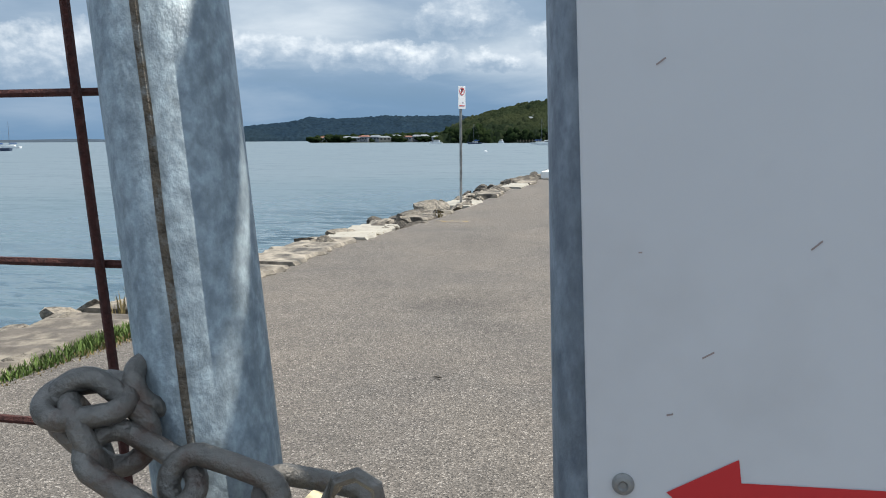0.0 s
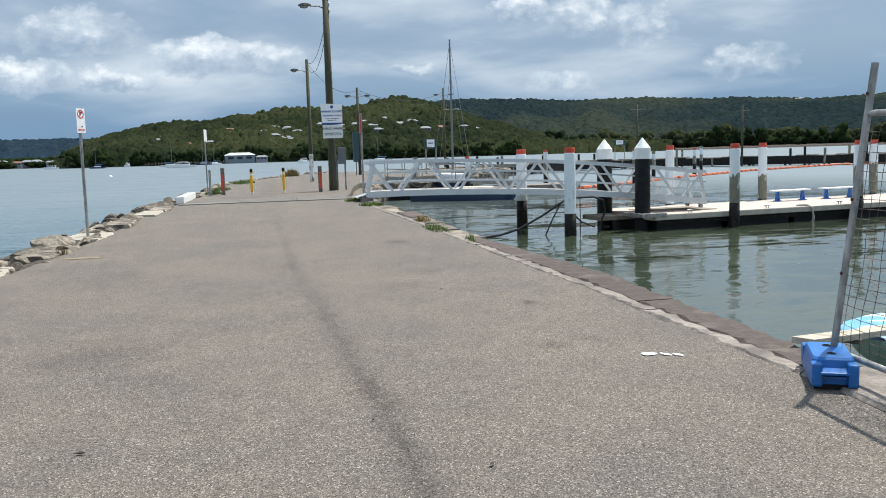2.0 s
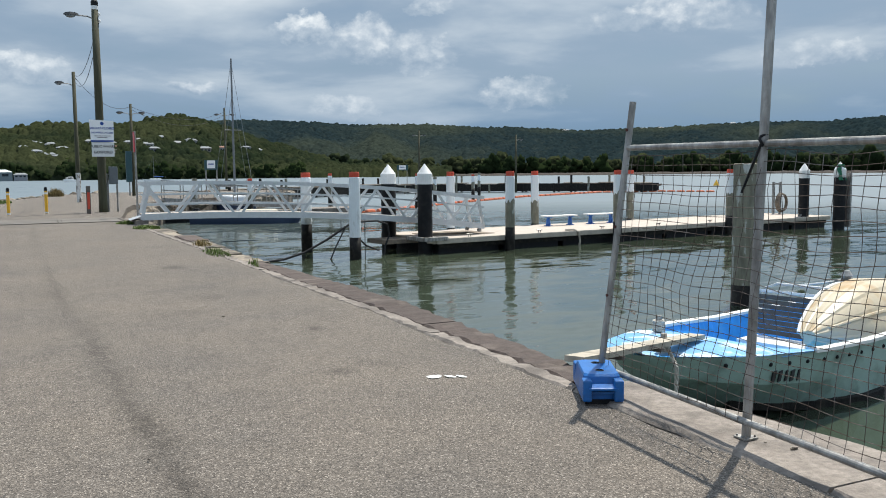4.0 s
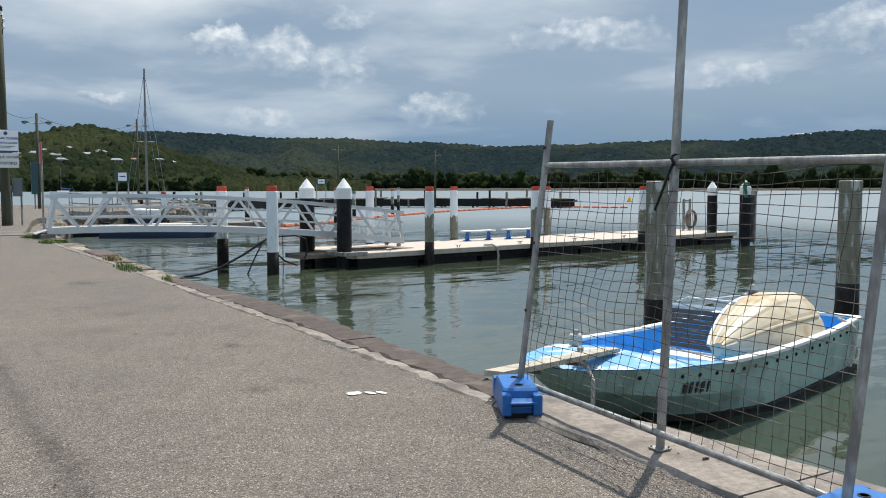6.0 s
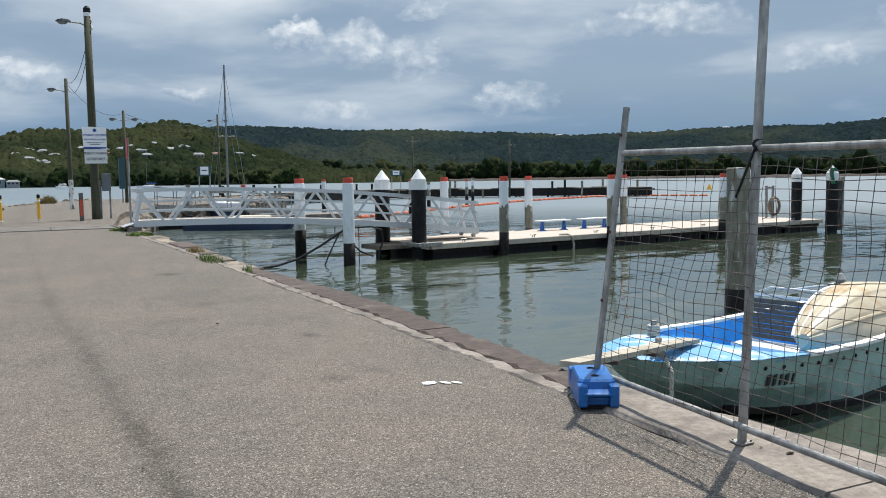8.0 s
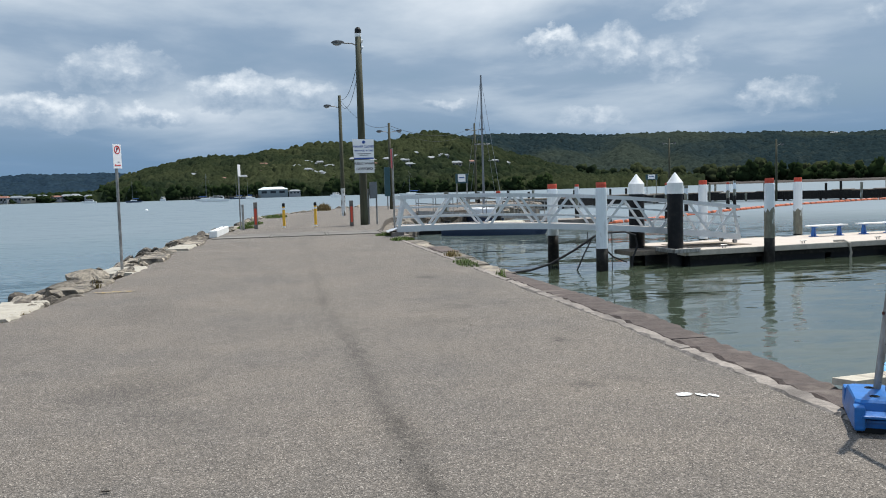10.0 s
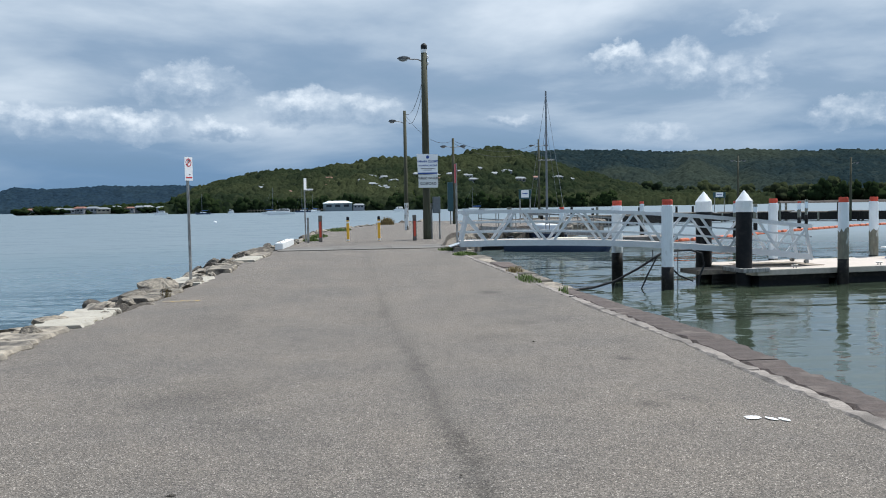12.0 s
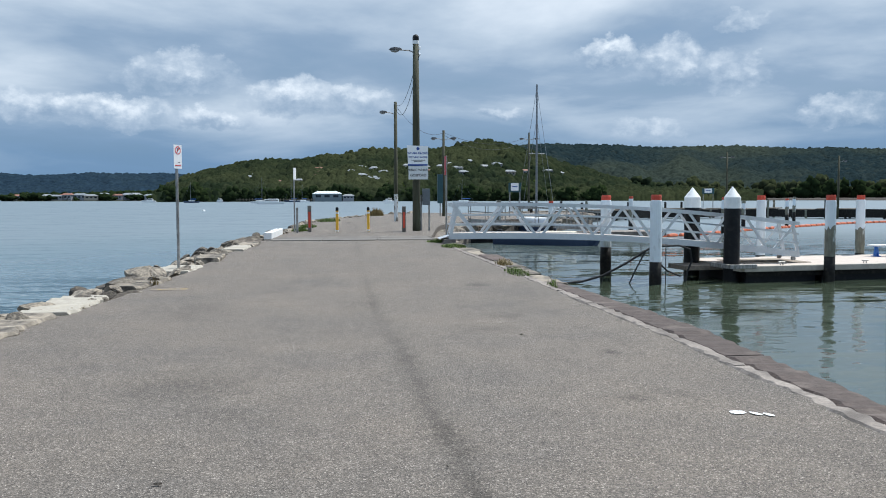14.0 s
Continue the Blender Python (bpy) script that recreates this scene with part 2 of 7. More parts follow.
    L(bn.outputs[0], b.inputs["Normal"])
    return m


def water_material():
    m = bpy.data.materials.new("sea_water")
    m.use_nodes = True
    t = m.node_tree
    b = t.nodes["Principled BSDF"]
    b.inputs["Roughness"].default_value = 0.1
    b.inputs["IOR"].default_value = 1.5
    tc = t.nodes.new("ShaderNodeTexCoord")
    L = t.links.new

    def nz(sc, det, stretch, ro=0.55):
        mp = t.nodes.new("ShaderNodeMapping")
        mp.inputs["Scale"].default_value = stretch
        mp.inputs["Rotation"].default_value = (0, 0, 0.35)
        L(tc.outputs["Object"], mp.inputs[0])
        n = t.nodes.new("ShaderNodeTexNoise")
        n.inputs["Scale"].default_value, n.inputs["Detail"].default_value, n.inputs["Roughness"].default_value = sc, det, ro
        L(mp.outputs[0], n.inputs["Vector"])
        return n.outputs[0]

    ramp = t.nodes.new("ShaderNodeValToRGB")
    ramp.color_ramp.elements[0].position, ramp.color_ramp.elements[1].position = 0.3, 0.7
    ramp.color_ramp.elements[0].color = (0.036, 0.048, 0.031, 1)
    ramp.color_ramp.elements[1].color = (0.052, 0.068, 0.045, 1)
    L(nz(0.05, 3.0, (1, 1, 1)), ramp.inputs[0])
    # open bay to the west is choppier than the sheltered basin
    sep = t.nodes.new("ShaderNodeSeparateXYZ")
    L(tc.outputs["Object"], sep.inputs[0])
    west = t.nodes.new("ShaderNodeMapRange")
    for i, v in zip((1, 2, 3, 4), (-4.0, 6.0, 0.75, 0.16)):
        west.inputs[i].default_value = v
    L(sep.outputs[0], west.inputs[0])

    def slope(sc, det, stretch):
        mp = t.nodes.new("ShaderNodeMapping")
        mp.inputs["Scale"].default_value = stretch
        mp.inputs["Rotation"].default_value = (0, 0, 0.35)
        L(tc.outputs["Object"], mp.inputs[0])
        n = t.nodes.new("ShaderNodeTexNoise")
        n.inputs["Scale"].default_value, n.inputs["Detail"].default_value = sc, det
        L(mp.outputs[0], n.inputs["Vector"])
        c = t.nodes.new("ShaderNodeVectorMath")
        c.operation = "SUBTRACT"
        c.inputs[1].default_value = (0.5, 0.5, 0.5)
        L(n.outputs["Color"], c.inputs[0])
        return c.outputs[0]

    def vec(op, a, c):
        n = t.nodes.new("ShaderNodeVectorMath")
        n.operation = op
        L(a, n.inputs[0])
        if isinstance(c, tuple):
            n.inputs[1].default_value = c
        else:
            L(c, n.inputs[1])
        return n.outputs[0]

    # wind ripples and longer wavelets tilt the surface
    tilt = vec("ADD", vec("ADD", slope(2.6, 4.0, (0.6, 1.5, 1)), slope(0.25, 3.0, (0.6, 1.5, 1))), slope(0.9, 3.0, (0.45, 1.7, 1)))
    sc_ = t.nodes.new("ShaderNodeVectorMath")
    sc_.operation = "SCALE"
    L(tilt, sc_.inputs[0])
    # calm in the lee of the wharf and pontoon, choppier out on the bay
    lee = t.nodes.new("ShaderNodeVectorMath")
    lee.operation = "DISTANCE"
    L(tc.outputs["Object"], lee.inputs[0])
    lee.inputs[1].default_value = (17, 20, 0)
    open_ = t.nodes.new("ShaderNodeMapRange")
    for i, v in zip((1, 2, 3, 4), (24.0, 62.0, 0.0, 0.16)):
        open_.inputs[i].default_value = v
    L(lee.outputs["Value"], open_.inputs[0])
    most = t.nodes.new("ShaderNodeMath")
    most.operation = "MAXIMUM"
    L(west.outputs[0], most.inputs[0])
    L(open_.outputs[0], most.inputs[1])
    L(most.outputs[0], sc_.inputs["Scale"])
    geo = t.nodes.new("ShaderNodeNewGeometry")
    flatn = vec("MULTIPLY", sc_.outputs[0], (0.6, 1.0, 0.0))
    bn = t.nodes.new("ShaderNodeVectorMath")
    bn.operation = "NORMALIZE"
    L(vec("ADD", geo.outputs["Normal"], flatn), bn.inputs[0])
    gloss = t.nodes.new("ShaderNodeMapRange")
    for i, v in zip((1, 2, 3, 4), (-4.0, 6.0, 0.09, 0.05)):
        gloss.inputs[i].default_value = v
    L(sep.outputs[0], gloss.inputs[0])
    chop = t.nodes.new("ShaderNodeMapRange")
    for i, v in zip((1, 2, 3, 4), (20.0, 55.0, 0.06, 0.48)):
        chop.inputs[i].default_value = v
    L(lee.outputs["Value"], chop.inputs[0])
    rougher = t.nodes.new("ShaderNodeMath")
    rougher.operation = "MAXIMUM"
    L(gloss.outputs[0], rougher.inputs[0])
    L(chop.outputs[0], rougher.inputs[1])
    L(rougher.outputs[0], b.inputs["Roughness"])
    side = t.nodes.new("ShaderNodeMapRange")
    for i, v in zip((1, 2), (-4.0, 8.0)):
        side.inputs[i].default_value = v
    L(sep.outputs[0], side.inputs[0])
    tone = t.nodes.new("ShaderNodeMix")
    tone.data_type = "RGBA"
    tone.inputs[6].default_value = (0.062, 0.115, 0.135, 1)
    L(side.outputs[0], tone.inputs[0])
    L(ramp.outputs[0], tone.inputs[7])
    # away from the basin the base colour is paled to imitate reflected sky
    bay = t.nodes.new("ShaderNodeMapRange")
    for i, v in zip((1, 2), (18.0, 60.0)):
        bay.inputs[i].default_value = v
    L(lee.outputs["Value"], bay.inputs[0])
    sky_tint = t.nodes.new("ShaderNodeMix")
    sky_tint.data_type = "RGBA"
    sky_tint.inputs[7].default_value = (0.125, 0.165, 0.190, 1)
    L(bay.outputs[0], sky_tint.inputs[0])
    L(tone.outputs[2], sky_tint.inputs[6])
    L(sky_tint.outputs[2], b.inputs["Base Color"])
    L(bn.outputs[0], b.inputs["Normal"])
    return m


M_ASPHALT = asphalt_material()
M_WATER = water_material()
M_CONC = mat("weathered_concrete", (0.27, 0.236, 0.206), 0.88, vary=0.3, scale=22, bump=0.5, second=(0.125, 0.108, 0.095), second_scale=1.9, second_at=(0.46, 0.66), random_tone=0.25)
M_STONE = mat("sandstone_block", (0.105, 0.080, 0.070), 0.9, vary=0.3, scale=9, bump=0.6, bump_scale=25, second=(0.24, 0.20, 0.17), second_scale=2.2, second_at=(0.56, 0.74), random_tone=0.4)
M_ROCK = mat("pale_rock", (0.33, 0.285, 0.225), 0.92, vary=0.45, scale=7, bump=1.0, bump_scale=11, second=(0.085, 0.075, 0.065), second_scale=2.4, second_at=(0.46, 0.62), random_tone=0.5)
M_DARKROCK = mat("dark_rock", (0.13, 0.11, 0.09), 0.92, vary=0.35, scale=6, bump=0.8, bump_scale=14, second=(0.3, 0.26, 0.2), second_scale=3, random_tone=0.4)
M_SLAB = mat("bleached_slab", (0.37, 0.34, 0.285), 0.9, vary=0.15, scale=9, bump=0.4, second=(0.36, 0.32, 0.25), second_scale=2.0, second_at=(0.55, 0.75))
M_GALV = mat("galvanised_steel", (0.37, 0.365, 0.35), 0.5, 0.55, vary=0.28, scale=26, second=(0.20, 0.195, 0.185), second_scale=9, second_at=(0.42, 0.62), bump=0.12, bump_scale=60, stretch=(1, 1, 0.35))
M_GALV_NEAR = mat("scuffed_galvanised_pipe", (0.27, 0.32, 0.345), 0.48, 0.25, vary=0.4, scale=190, second=(0.165, 0.20, 0.225), second_scale=170, second_at=(0.45, 0.68), bump=0.14, bump_scale=260, stretch=(1, 1, 0.7))
M_GALV_DULL = mat("dull_weathered_galvanised_pipe", (0.19, 0.215, 0.24), 0.5, 0.25, vary=0.4, scale=70, second=(0.12, 0.138, 0.165), second_scale=110, second_at=(0.45, 0.70), bump=0.12, bump_scale=160, stretch=(1, 1, 0.5))
M_ALU = mat("brushed_aluminium", (0.62, 0.645, 0.66), 0.42, 0.35, vary=0.08, scale=18, second=(0.58, 0.60, 0.62), second_scale=3)
M_WIRE = mat("rusted_mesh_wire", (0.07, 0.05, 0.04), 0.8, 0.2, vary=0.35, scale=30, second=(0.22, 0.2, 0.19), second_scale=5)
M_RUST = mat("dark_rust_wire", (0.085, 0.028, 0.022), 0.8, 0.2, vary=0.4, scale=300, bump=0.5, bump_scale=500)
M_CHAIN = mat("tarnished_chain_steel", (0.20, 0.185, 0.165), 0.5, 0.65, vary=0.3, scale=120, second=(0.10, 0.06, 0.045), second_scale=60, second_at=(0.5, 0.7), bump=0.3, bump_scale=250)
M_WHITE = mat("white_paint", (0.78, 0.79, 0.78), 0.55, vary=0.05, scale=6, second=(0.55, 0.55, 0.52), second_scale=3.5, second_at=(0.58, 0.8))
M_PEEL = mat("peeling_white_paint", (0.66, 0.68, 0.67), 0.7, vary=0.1, scale=6, second=(0.15, 0.13, 0.10), second_scale=5.5, second_at=(0.50, 0.56), bump=0.3, stretch=(1, 1, 0.4))
M_WHITEPILE = mat("pale_blue_white_pile_paint", (0.74, 0.79, 0.82), 0.6, vary=0.06, scale=5, second=(0.42, 0.44, 0.44), second_scale=3, second_at=(0.56, 0.74), stretch=(1, 1, 0.4))
M_OLDPILE = mat("weathered_timber_with_paint_traces", (0.20, 0.195, 0.15), 0.85, vary=0.3, scale=9, second=(0.5, 0.52, 0.5), second_scale=4.5, second_at=(0.56, 0.62), bump=0.5, stretch=(1, 1, 0.25))
M_TIMBER = mat("weathered_timber", (0.26, 0.215, 0.165), 0.85, vary=0.3, scale=12, second=(0.13, 0.11, 0.09), second_scale=3, bump=0.4, random_tone=0.35)
M_POLE = mat("brown_timber_pole", (0.050, 0.050, 0.028), 0.85, vary=0.3, scale=10, second=(0.07, 0.075, 0.045), second_scale=2.2, bump=0.5, stretch=(1, 1, 0.12))
M_WETPILE = mat("wet_black_timber", (0.011, 0.010, 0.009), 0.55, vary=0.4, scale=14, second=(0.03, 0.028, 0.022), second_scale=6, bump=0.5, spec=0.2)
M_BLACK = mat("black_plastic_sleeve", (0.009, 0.010, 0.012), 0.5, vary=0.2, scale=6, second=(0.02, 0.02, 0.02), second_scale=4, spec=0.22)
M_RED = mat("faded_red_paint", (0.55, 0.07, 0.035), 0.6, vary=0.15, scale=20)
M_DECK = mat("pale_pontoon_deck", (0.49, 0.425, 0.37), 0.8, vary=0.1, scale=6, second=(0.46, 0.40, 0.34), second_scale=1.2)
M_FASCIA = mat("cream_pontoon_edge", (0.42, 0.38, 0.32), 0.7, vary=0.12, scale=8, second=(0.35, 0.32, 0.27), second_scale=3)


def foliage(name, tones, patch_tone, patch_scale=0.012, patch_at=(0.42, 0.62), leaf_scale=0.5, crown=6.5):
    """Bush canopy: each crown has a tone of its own, broad patches of a second tone, leaf mottling in the crown."""
    m = bpy.data.materials.new(name)
    m.use_nodes = True
    t = m.node_tree
    L = t.links.new
    b = t.nodes["Principled BSDF"]
    b.inputs["Roughness"].default_value, b.inputs["Specular IOR Level"].default_value = 0.9, 0.0
    tc = t.nodes.new("ShaderNodeTexCoord")

    def nz(sc, det):
        n = t.nodes.new("ShaderNodeTexNoise")
        n.inputs["Scale"].default_value, n.inputs["Detail"].default_value = sc, det
        L(tc.outputs["Object"], n.inputs["Vector"])
        return n.outputs[0]

    def ramp(f, stops):
        n = t.nodes.new("ShaderNodeValToRGB")
        el = n.color_ramp.elements
        while len(el) < len(stops):
            el.new(0.5)
        for e, (p, c) in zip(el, stops):
            e.position, e.color = p, (c, c, c, 1) if isinstance(c, (int, float)) else (*c, 1)
        L(f, n.inputs[0])
        return n.outputs[0]

    def mix(f, a, c, kind="MIX"):
        n = t.nodes.new("ShaderNodeMix")
        n.data_type, n.blend_type = "RGBA", kind
        for k, v in zip((0, 6, 7), (f, a, c)):
            if isinstance(v, (int, float)):
                n.inputs[k].default_value = v
            elif isinstance(v, tuple):
                n.inputs[k].default_value = (*v, 1)
            else:
                L(v, n.inputs[k])
        return n.outputs[2]

    geo = t.nodes.new("ShaderNodeNewGeometry")
    cells = t.nodes.new("ShaderNodeTexVoronoi")
    cells.voronoi_dimensions = "2D"
    cells.inputs["Scale"].default_value = 1 / crown
    L(tc.outputs["Object"], cells.inputs["Vector"])
    rnd = cells.outputs["Color"]
    n = len(tones) - 1
    col = ramp(rnd, [(i / n, c) for i, c in enumerate(tones)])
    col = mix(ramp(nz(patch_scale, 5.0), [(patch_at[0], 0.0), (patch_at[1], 0.8)]), col, mix(0.55, col, patch_tone))
    col = mix(1.0, col, ramp(nz(leaf_scale, 4.0), [(0.32, 0.72), (0.68, 1.22)]), "MULTIPLY")
    L(col, b.inputs["Base Color"])
    # leaves hang every way, so a crown shades softer than a solid would
    soft = t.nodes.new("ShaderNodeVectorMath")
    soft.operation = "ADD"
    soft.inputs[1].default_value = (0.1, 0.0, 0.3)
    L(geo.outputs["Normal"], soft.inputs[0])
    unit = t.nodes.new("ShaderNodeVectorMath")
    unit.operation = "NORMALIZE"
    L(soft.outputs[0], unit.inputs[0])
    L(unit.outputs[0], b.inputs["Normal"])
    MATS[name] = m
    return m


# on the hills the broad second tone stands for sun patches between cloud shade
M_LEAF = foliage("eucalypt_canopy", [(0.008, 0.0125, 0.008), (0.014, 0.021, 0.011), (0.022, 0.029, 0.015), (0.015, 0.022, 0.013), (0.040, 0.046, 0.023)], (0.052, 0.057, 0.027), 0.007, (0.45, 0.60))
# both far canopies have the blue of distance haze mixed into their leaf tones
M_LEAF_FAR = foliage("hazed_bush_canopy", [(0.011, 0.020, 0.024), (0.016, 0.026, 0.028), (0.013, 0.023, 0.027), (0.026, 0.036, 0.034)], (0.050, 0.058, 0.037), 0.0028, (0.45, 0.60), 0.12, 11)
M_LEAF_HAZY = foliage("hazed_ridge_canopy", [(0.014, 0.027, 0.043), (0.017, 0.031, 0.047), (0.019, 0.034, 0.047)], (0.024, 0.038, 0.046), 0.004, (0.46, 0.62), 0.1, 14)
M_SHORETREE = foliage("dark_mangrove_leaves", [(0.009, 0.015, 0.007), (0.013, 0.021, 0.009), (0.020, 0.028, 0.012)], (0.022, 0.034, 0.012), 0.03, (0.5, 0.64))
M_BRIGHTTREE = foliage("fresh_green_leaves", [(0.024, 0.038, 0.011), (0.042, 0.056, 0.017), (0.030, 0.045, 0.014)], (0.055, 0.066, 0.021), 0.03, (0.45, 0.6))
# coast slope colour is blued for distance haze too
M_HAZYLAND = mat("hazed_far_slope", (0.024, 0.042, 0.062), 0.95, vary=0.2, scale=0.02)
M_LAND = mat("bush_floor", (0.03, 0.036, 0.018), 0.95, vary=0.4, scale=0.05)

# ---- building helpers ----


def part(name, bm, material, parent=None, label="", smooth=False):
    me = bpy.data.meshes.new(name)
    bm.normal_update()
    bm.to_mesh(me)
    bm.free()
    if smooth:
        me.shade_smooth()
    if isinstance(material, (list, tuple)):
        for mm in material:
            me.materials.append(mm)
    else:
        me.materials.append(material)
    ob = new(name, me)
    if parent:
        ob.parent = parent
    if label:
        ob["label"] = label
    return ob


def thing(name, label, category, at=None, group="", kind=""):
    ob = new(name)
    ob.empty_display_size = 0.2
    if at is not None:
        ob.matrix_world = at if isinstance(at, Matrix) else Matrix.Translation(at)
    return tagged(ob, label, category, group, kind)


def box(bm, c, s, rz=0.0, bevel=0.0, m=None, mi=0):
    mt = (m or Matrix()) @ Matrix.Translation(c) @ Matrix.Rotation(rz, 4, "Z") @ Matrix.Diagonal((*s, 1))
    r = bmesh.ops.create_cube(bm, size=1, matrix=mt)
    fs = {f for v in r["verts"] for f in v.link_faces}
    if bevel:
        es = list({e for v in r["verts"] for e in v.link_edges})
        rr = bmesh.ops.bevel(bm, geom=es, offset=bevel, segments=2, affect="EDGES", profile=0.6)
        fs = set(rr["faces"]) | {f for f in fs if f.is_valid}
    for f in fs:
        if f.is_valid:
            f.material_index = mi
    return bm


def rod(bm, a, b, r, seg=8, r2=None, mi=0, caps=True):
    a, b = Vector(a), Vector(b)
    d = b - a
    m = Matrix.Translation((a + b) / 2) @ d.to_track_quat("Z", "Y").to_matrix().to_4x4()
    res = bmesh.ops.create_cone(bm, cap_ends=caps, segments=seg, radius1=r, radius2=r if r2 is None else r2, depth=d.length, matrix=m)
    for f in {f for v in res["verts"] for f in v.link_faces}:
        f.material_index = mi
    return bm


def tube(bm, pts, r, seg=6):
    """A round bar along a line of points, joined at its bends."""
    pts = [Vector(p) for p in pts]
    rings = []
    for i, p in enumerate(pts):
        d = (pts[min(i + 1, len(pts) - 1)] - pts[max(i - 1, 0)]).normalized()
        q = d.to_track_quat("Z", "Y")
        rings.append([bm.verts.new(p + q @ Vector((r * math.cos(k * math.tau / seg), r * math.sin(k * math.tau / seg), 0))) for k in range(seg)])
    for A, B in zip(rings, rings[1:]):
        for k in range(seg):
            bm.faces.new((A[k], A[(k + 1) % seg], B[(k + 1) % seg], B[k]))
    bm.faces.new(rings[0][::-1])
    bm.faces.new(rings[-1])
    return bm


def beam(bm, a, b, w, h, mi=0):
    """A rectangular bar from a to b, w across and h high."""
    a, b = Vector(a), Vector(b)
    d = b - a
    x = d.normalized()
    y = Vector((0, 0, 1)).cross(x)
    y = y.normalized() if y.length > 1e-4 else Vector((1, 0, 0))
    z = x.cross(y)
    m = Matrix((x, y, z)).transposed().to_4x4()
    m.translation = (a + b) / 2
    r = bmesh.ops.create_cube(bm, size=1, matrix=m @ Matrix.Diagonal((d.length, w, h, 1)))
    for f in {f for v in r["verts"] for f in v.link_faces}:
        f.material_index = mi
    return bm


def lathe(bm, prof, seg=20, at=(0, 0, 0), mi=0):
    """A turned form: rings of (radius, height)."""
    rings = []
    for r, z in prof:
        rings.append([bm.verts.new((at[0] + r * math.cos(k * math.tau / seg), at[1] + r * math.sin(k * math.tau / seg), at[2] + z)) for k in range(seg)])
    for A, B in zip(rings, rings[1:]):
        for k in range(seg):
            f = bm.faces.new((A[k], A[(k + 1) % seg], B[(k + 1) % seg], B[k]))
            f.material_index = mi
    for ring, flip in ((rings[0], True), (rings[-1], False)):
        f = bm.faces.new(ring[::-1] if flip else ring)
        f.material_index = mi
    return bm


def along(pts, y):
    """The value at y on a broken line of (y, value)."""
    return float(np.interp(y, [p[0] for p in pts], [p[1] for p in pts]))


WATER = -1.3
LEFT = [(-40, -3.6), (3.5, -3.56), (8.8, -3.70), (11.5, -3.78), (13.1, -3.5), (17.5, -3.38), (22.9, -3.43), (29.5, -3.36), (35.5, -3.17), (37.6, -2.95), (57, -2.7), (68, -0.6), (79, 2.4), (87, 6.1)]
RIGHT = [(-40, 4.0), (2, 3.86), (8.3, 3.83), (10.2, 3.75), (17.7, 3.51), (26.4, 3.16), (34, 3.2), (41, 3.9), (48, 4.8), (56, 7.6), (62, 12.5), (70, 16), (87, 24)]
OUTER = [(-40, 4.9), (0, 4.78), (2.4, 4.66), (3.0, 4.58), (4.0, 4.42), (4.6, 4.37), (6.9, 4.40), (9.4, 4.48), (16, 4.05), (26, 3.8), (33, 3.85)]

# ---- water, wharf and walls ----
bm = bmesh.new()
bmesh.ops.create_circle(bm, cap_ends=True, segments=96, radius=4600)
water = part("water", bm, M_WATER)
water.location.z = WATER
tagged(water, "grey-green rippled bay water", "water", kind="structure")

bm = bmesh.new()
ys = [-40 + i * 0.75 for i in range(170)]
prev = None
for y in ys:
    row = [bm.verts.new((along(LEFT, y) + (along(RIGHT, y) - along(LEFT, y)) * k / 12 + (random.uniform(-0.05, 0.05) if k in (0, 12) else 0), y,
                         0.003 * noise.noise((k * 0.7, y * 0.5, 0)))) for k in range(13)]
    if prev:
        for k in range(12):
            bm.faces.new((prev[k], prev[k + 1], row[k + 1], row[k]))
    prev = row
ext = bmesh.ops.extrude_face_region(bm, geom=bm.faces[:])
bmesh.ops.translate(bm, vec=(0, 0, -0.35), verts=[g for g in ext["geom"] if isinstance(g, bmesh.types.BMVert)])
bmesh.ops.recalc_face_normals(bm, faces=bm.faces[:])
road = part("road", bm, M_ASPHALT)
tagged(road, "worn grey asphalt wharf roadway with a dark wandering seam", "road", kind="structure")

bm = bmesh.new()
ring = [(along(LEFT, y) - 0.5, y) for y in ys[::4]] + [(along(RIGHT, y) + (0.25 if y < 34 else 0.6), y) for y in ys[::4][::-1]]
top = [bm.verts.new((x, y, -0.28)) for x, y in ring]
low_ = [bm.verts.new((x + (-1.6 if i < len(ring) / 2 else 0.05), y, -3)) for i, (x, y) in enumerate(ring)]
bm.faces.new(top)
for i in range(len(ring)):
    j = (i + 1) % len(ring)
    bm.faces.new((top[i], low_[i], low_[j], top[j]))
bmesh.ops.recalc_face_normals(bm, faces=bm.faces[:])
tagged(part("wharf_core", bm, M_DARKROCK), "dark rubble core of the stone wharf", "wharf", kind="structure")

# ---- the shores and hills across the bay ----


def polar(az, r):
    a = radians(az)
    return r * math.sin(a), r * math.cos(a)


def ico(sub):
    b = bmesh.new()
    bmesh.ops.create_icosphere(b, subdivisions=sub, radius=1)
    v = np.array([p.co[:] for p in b.verts])
    f = np.array([[q.index for q in p.verts] for p in b.faces])
    b.free()
    return v, f


ICO1, ICO2 = ico(1), ico(2)


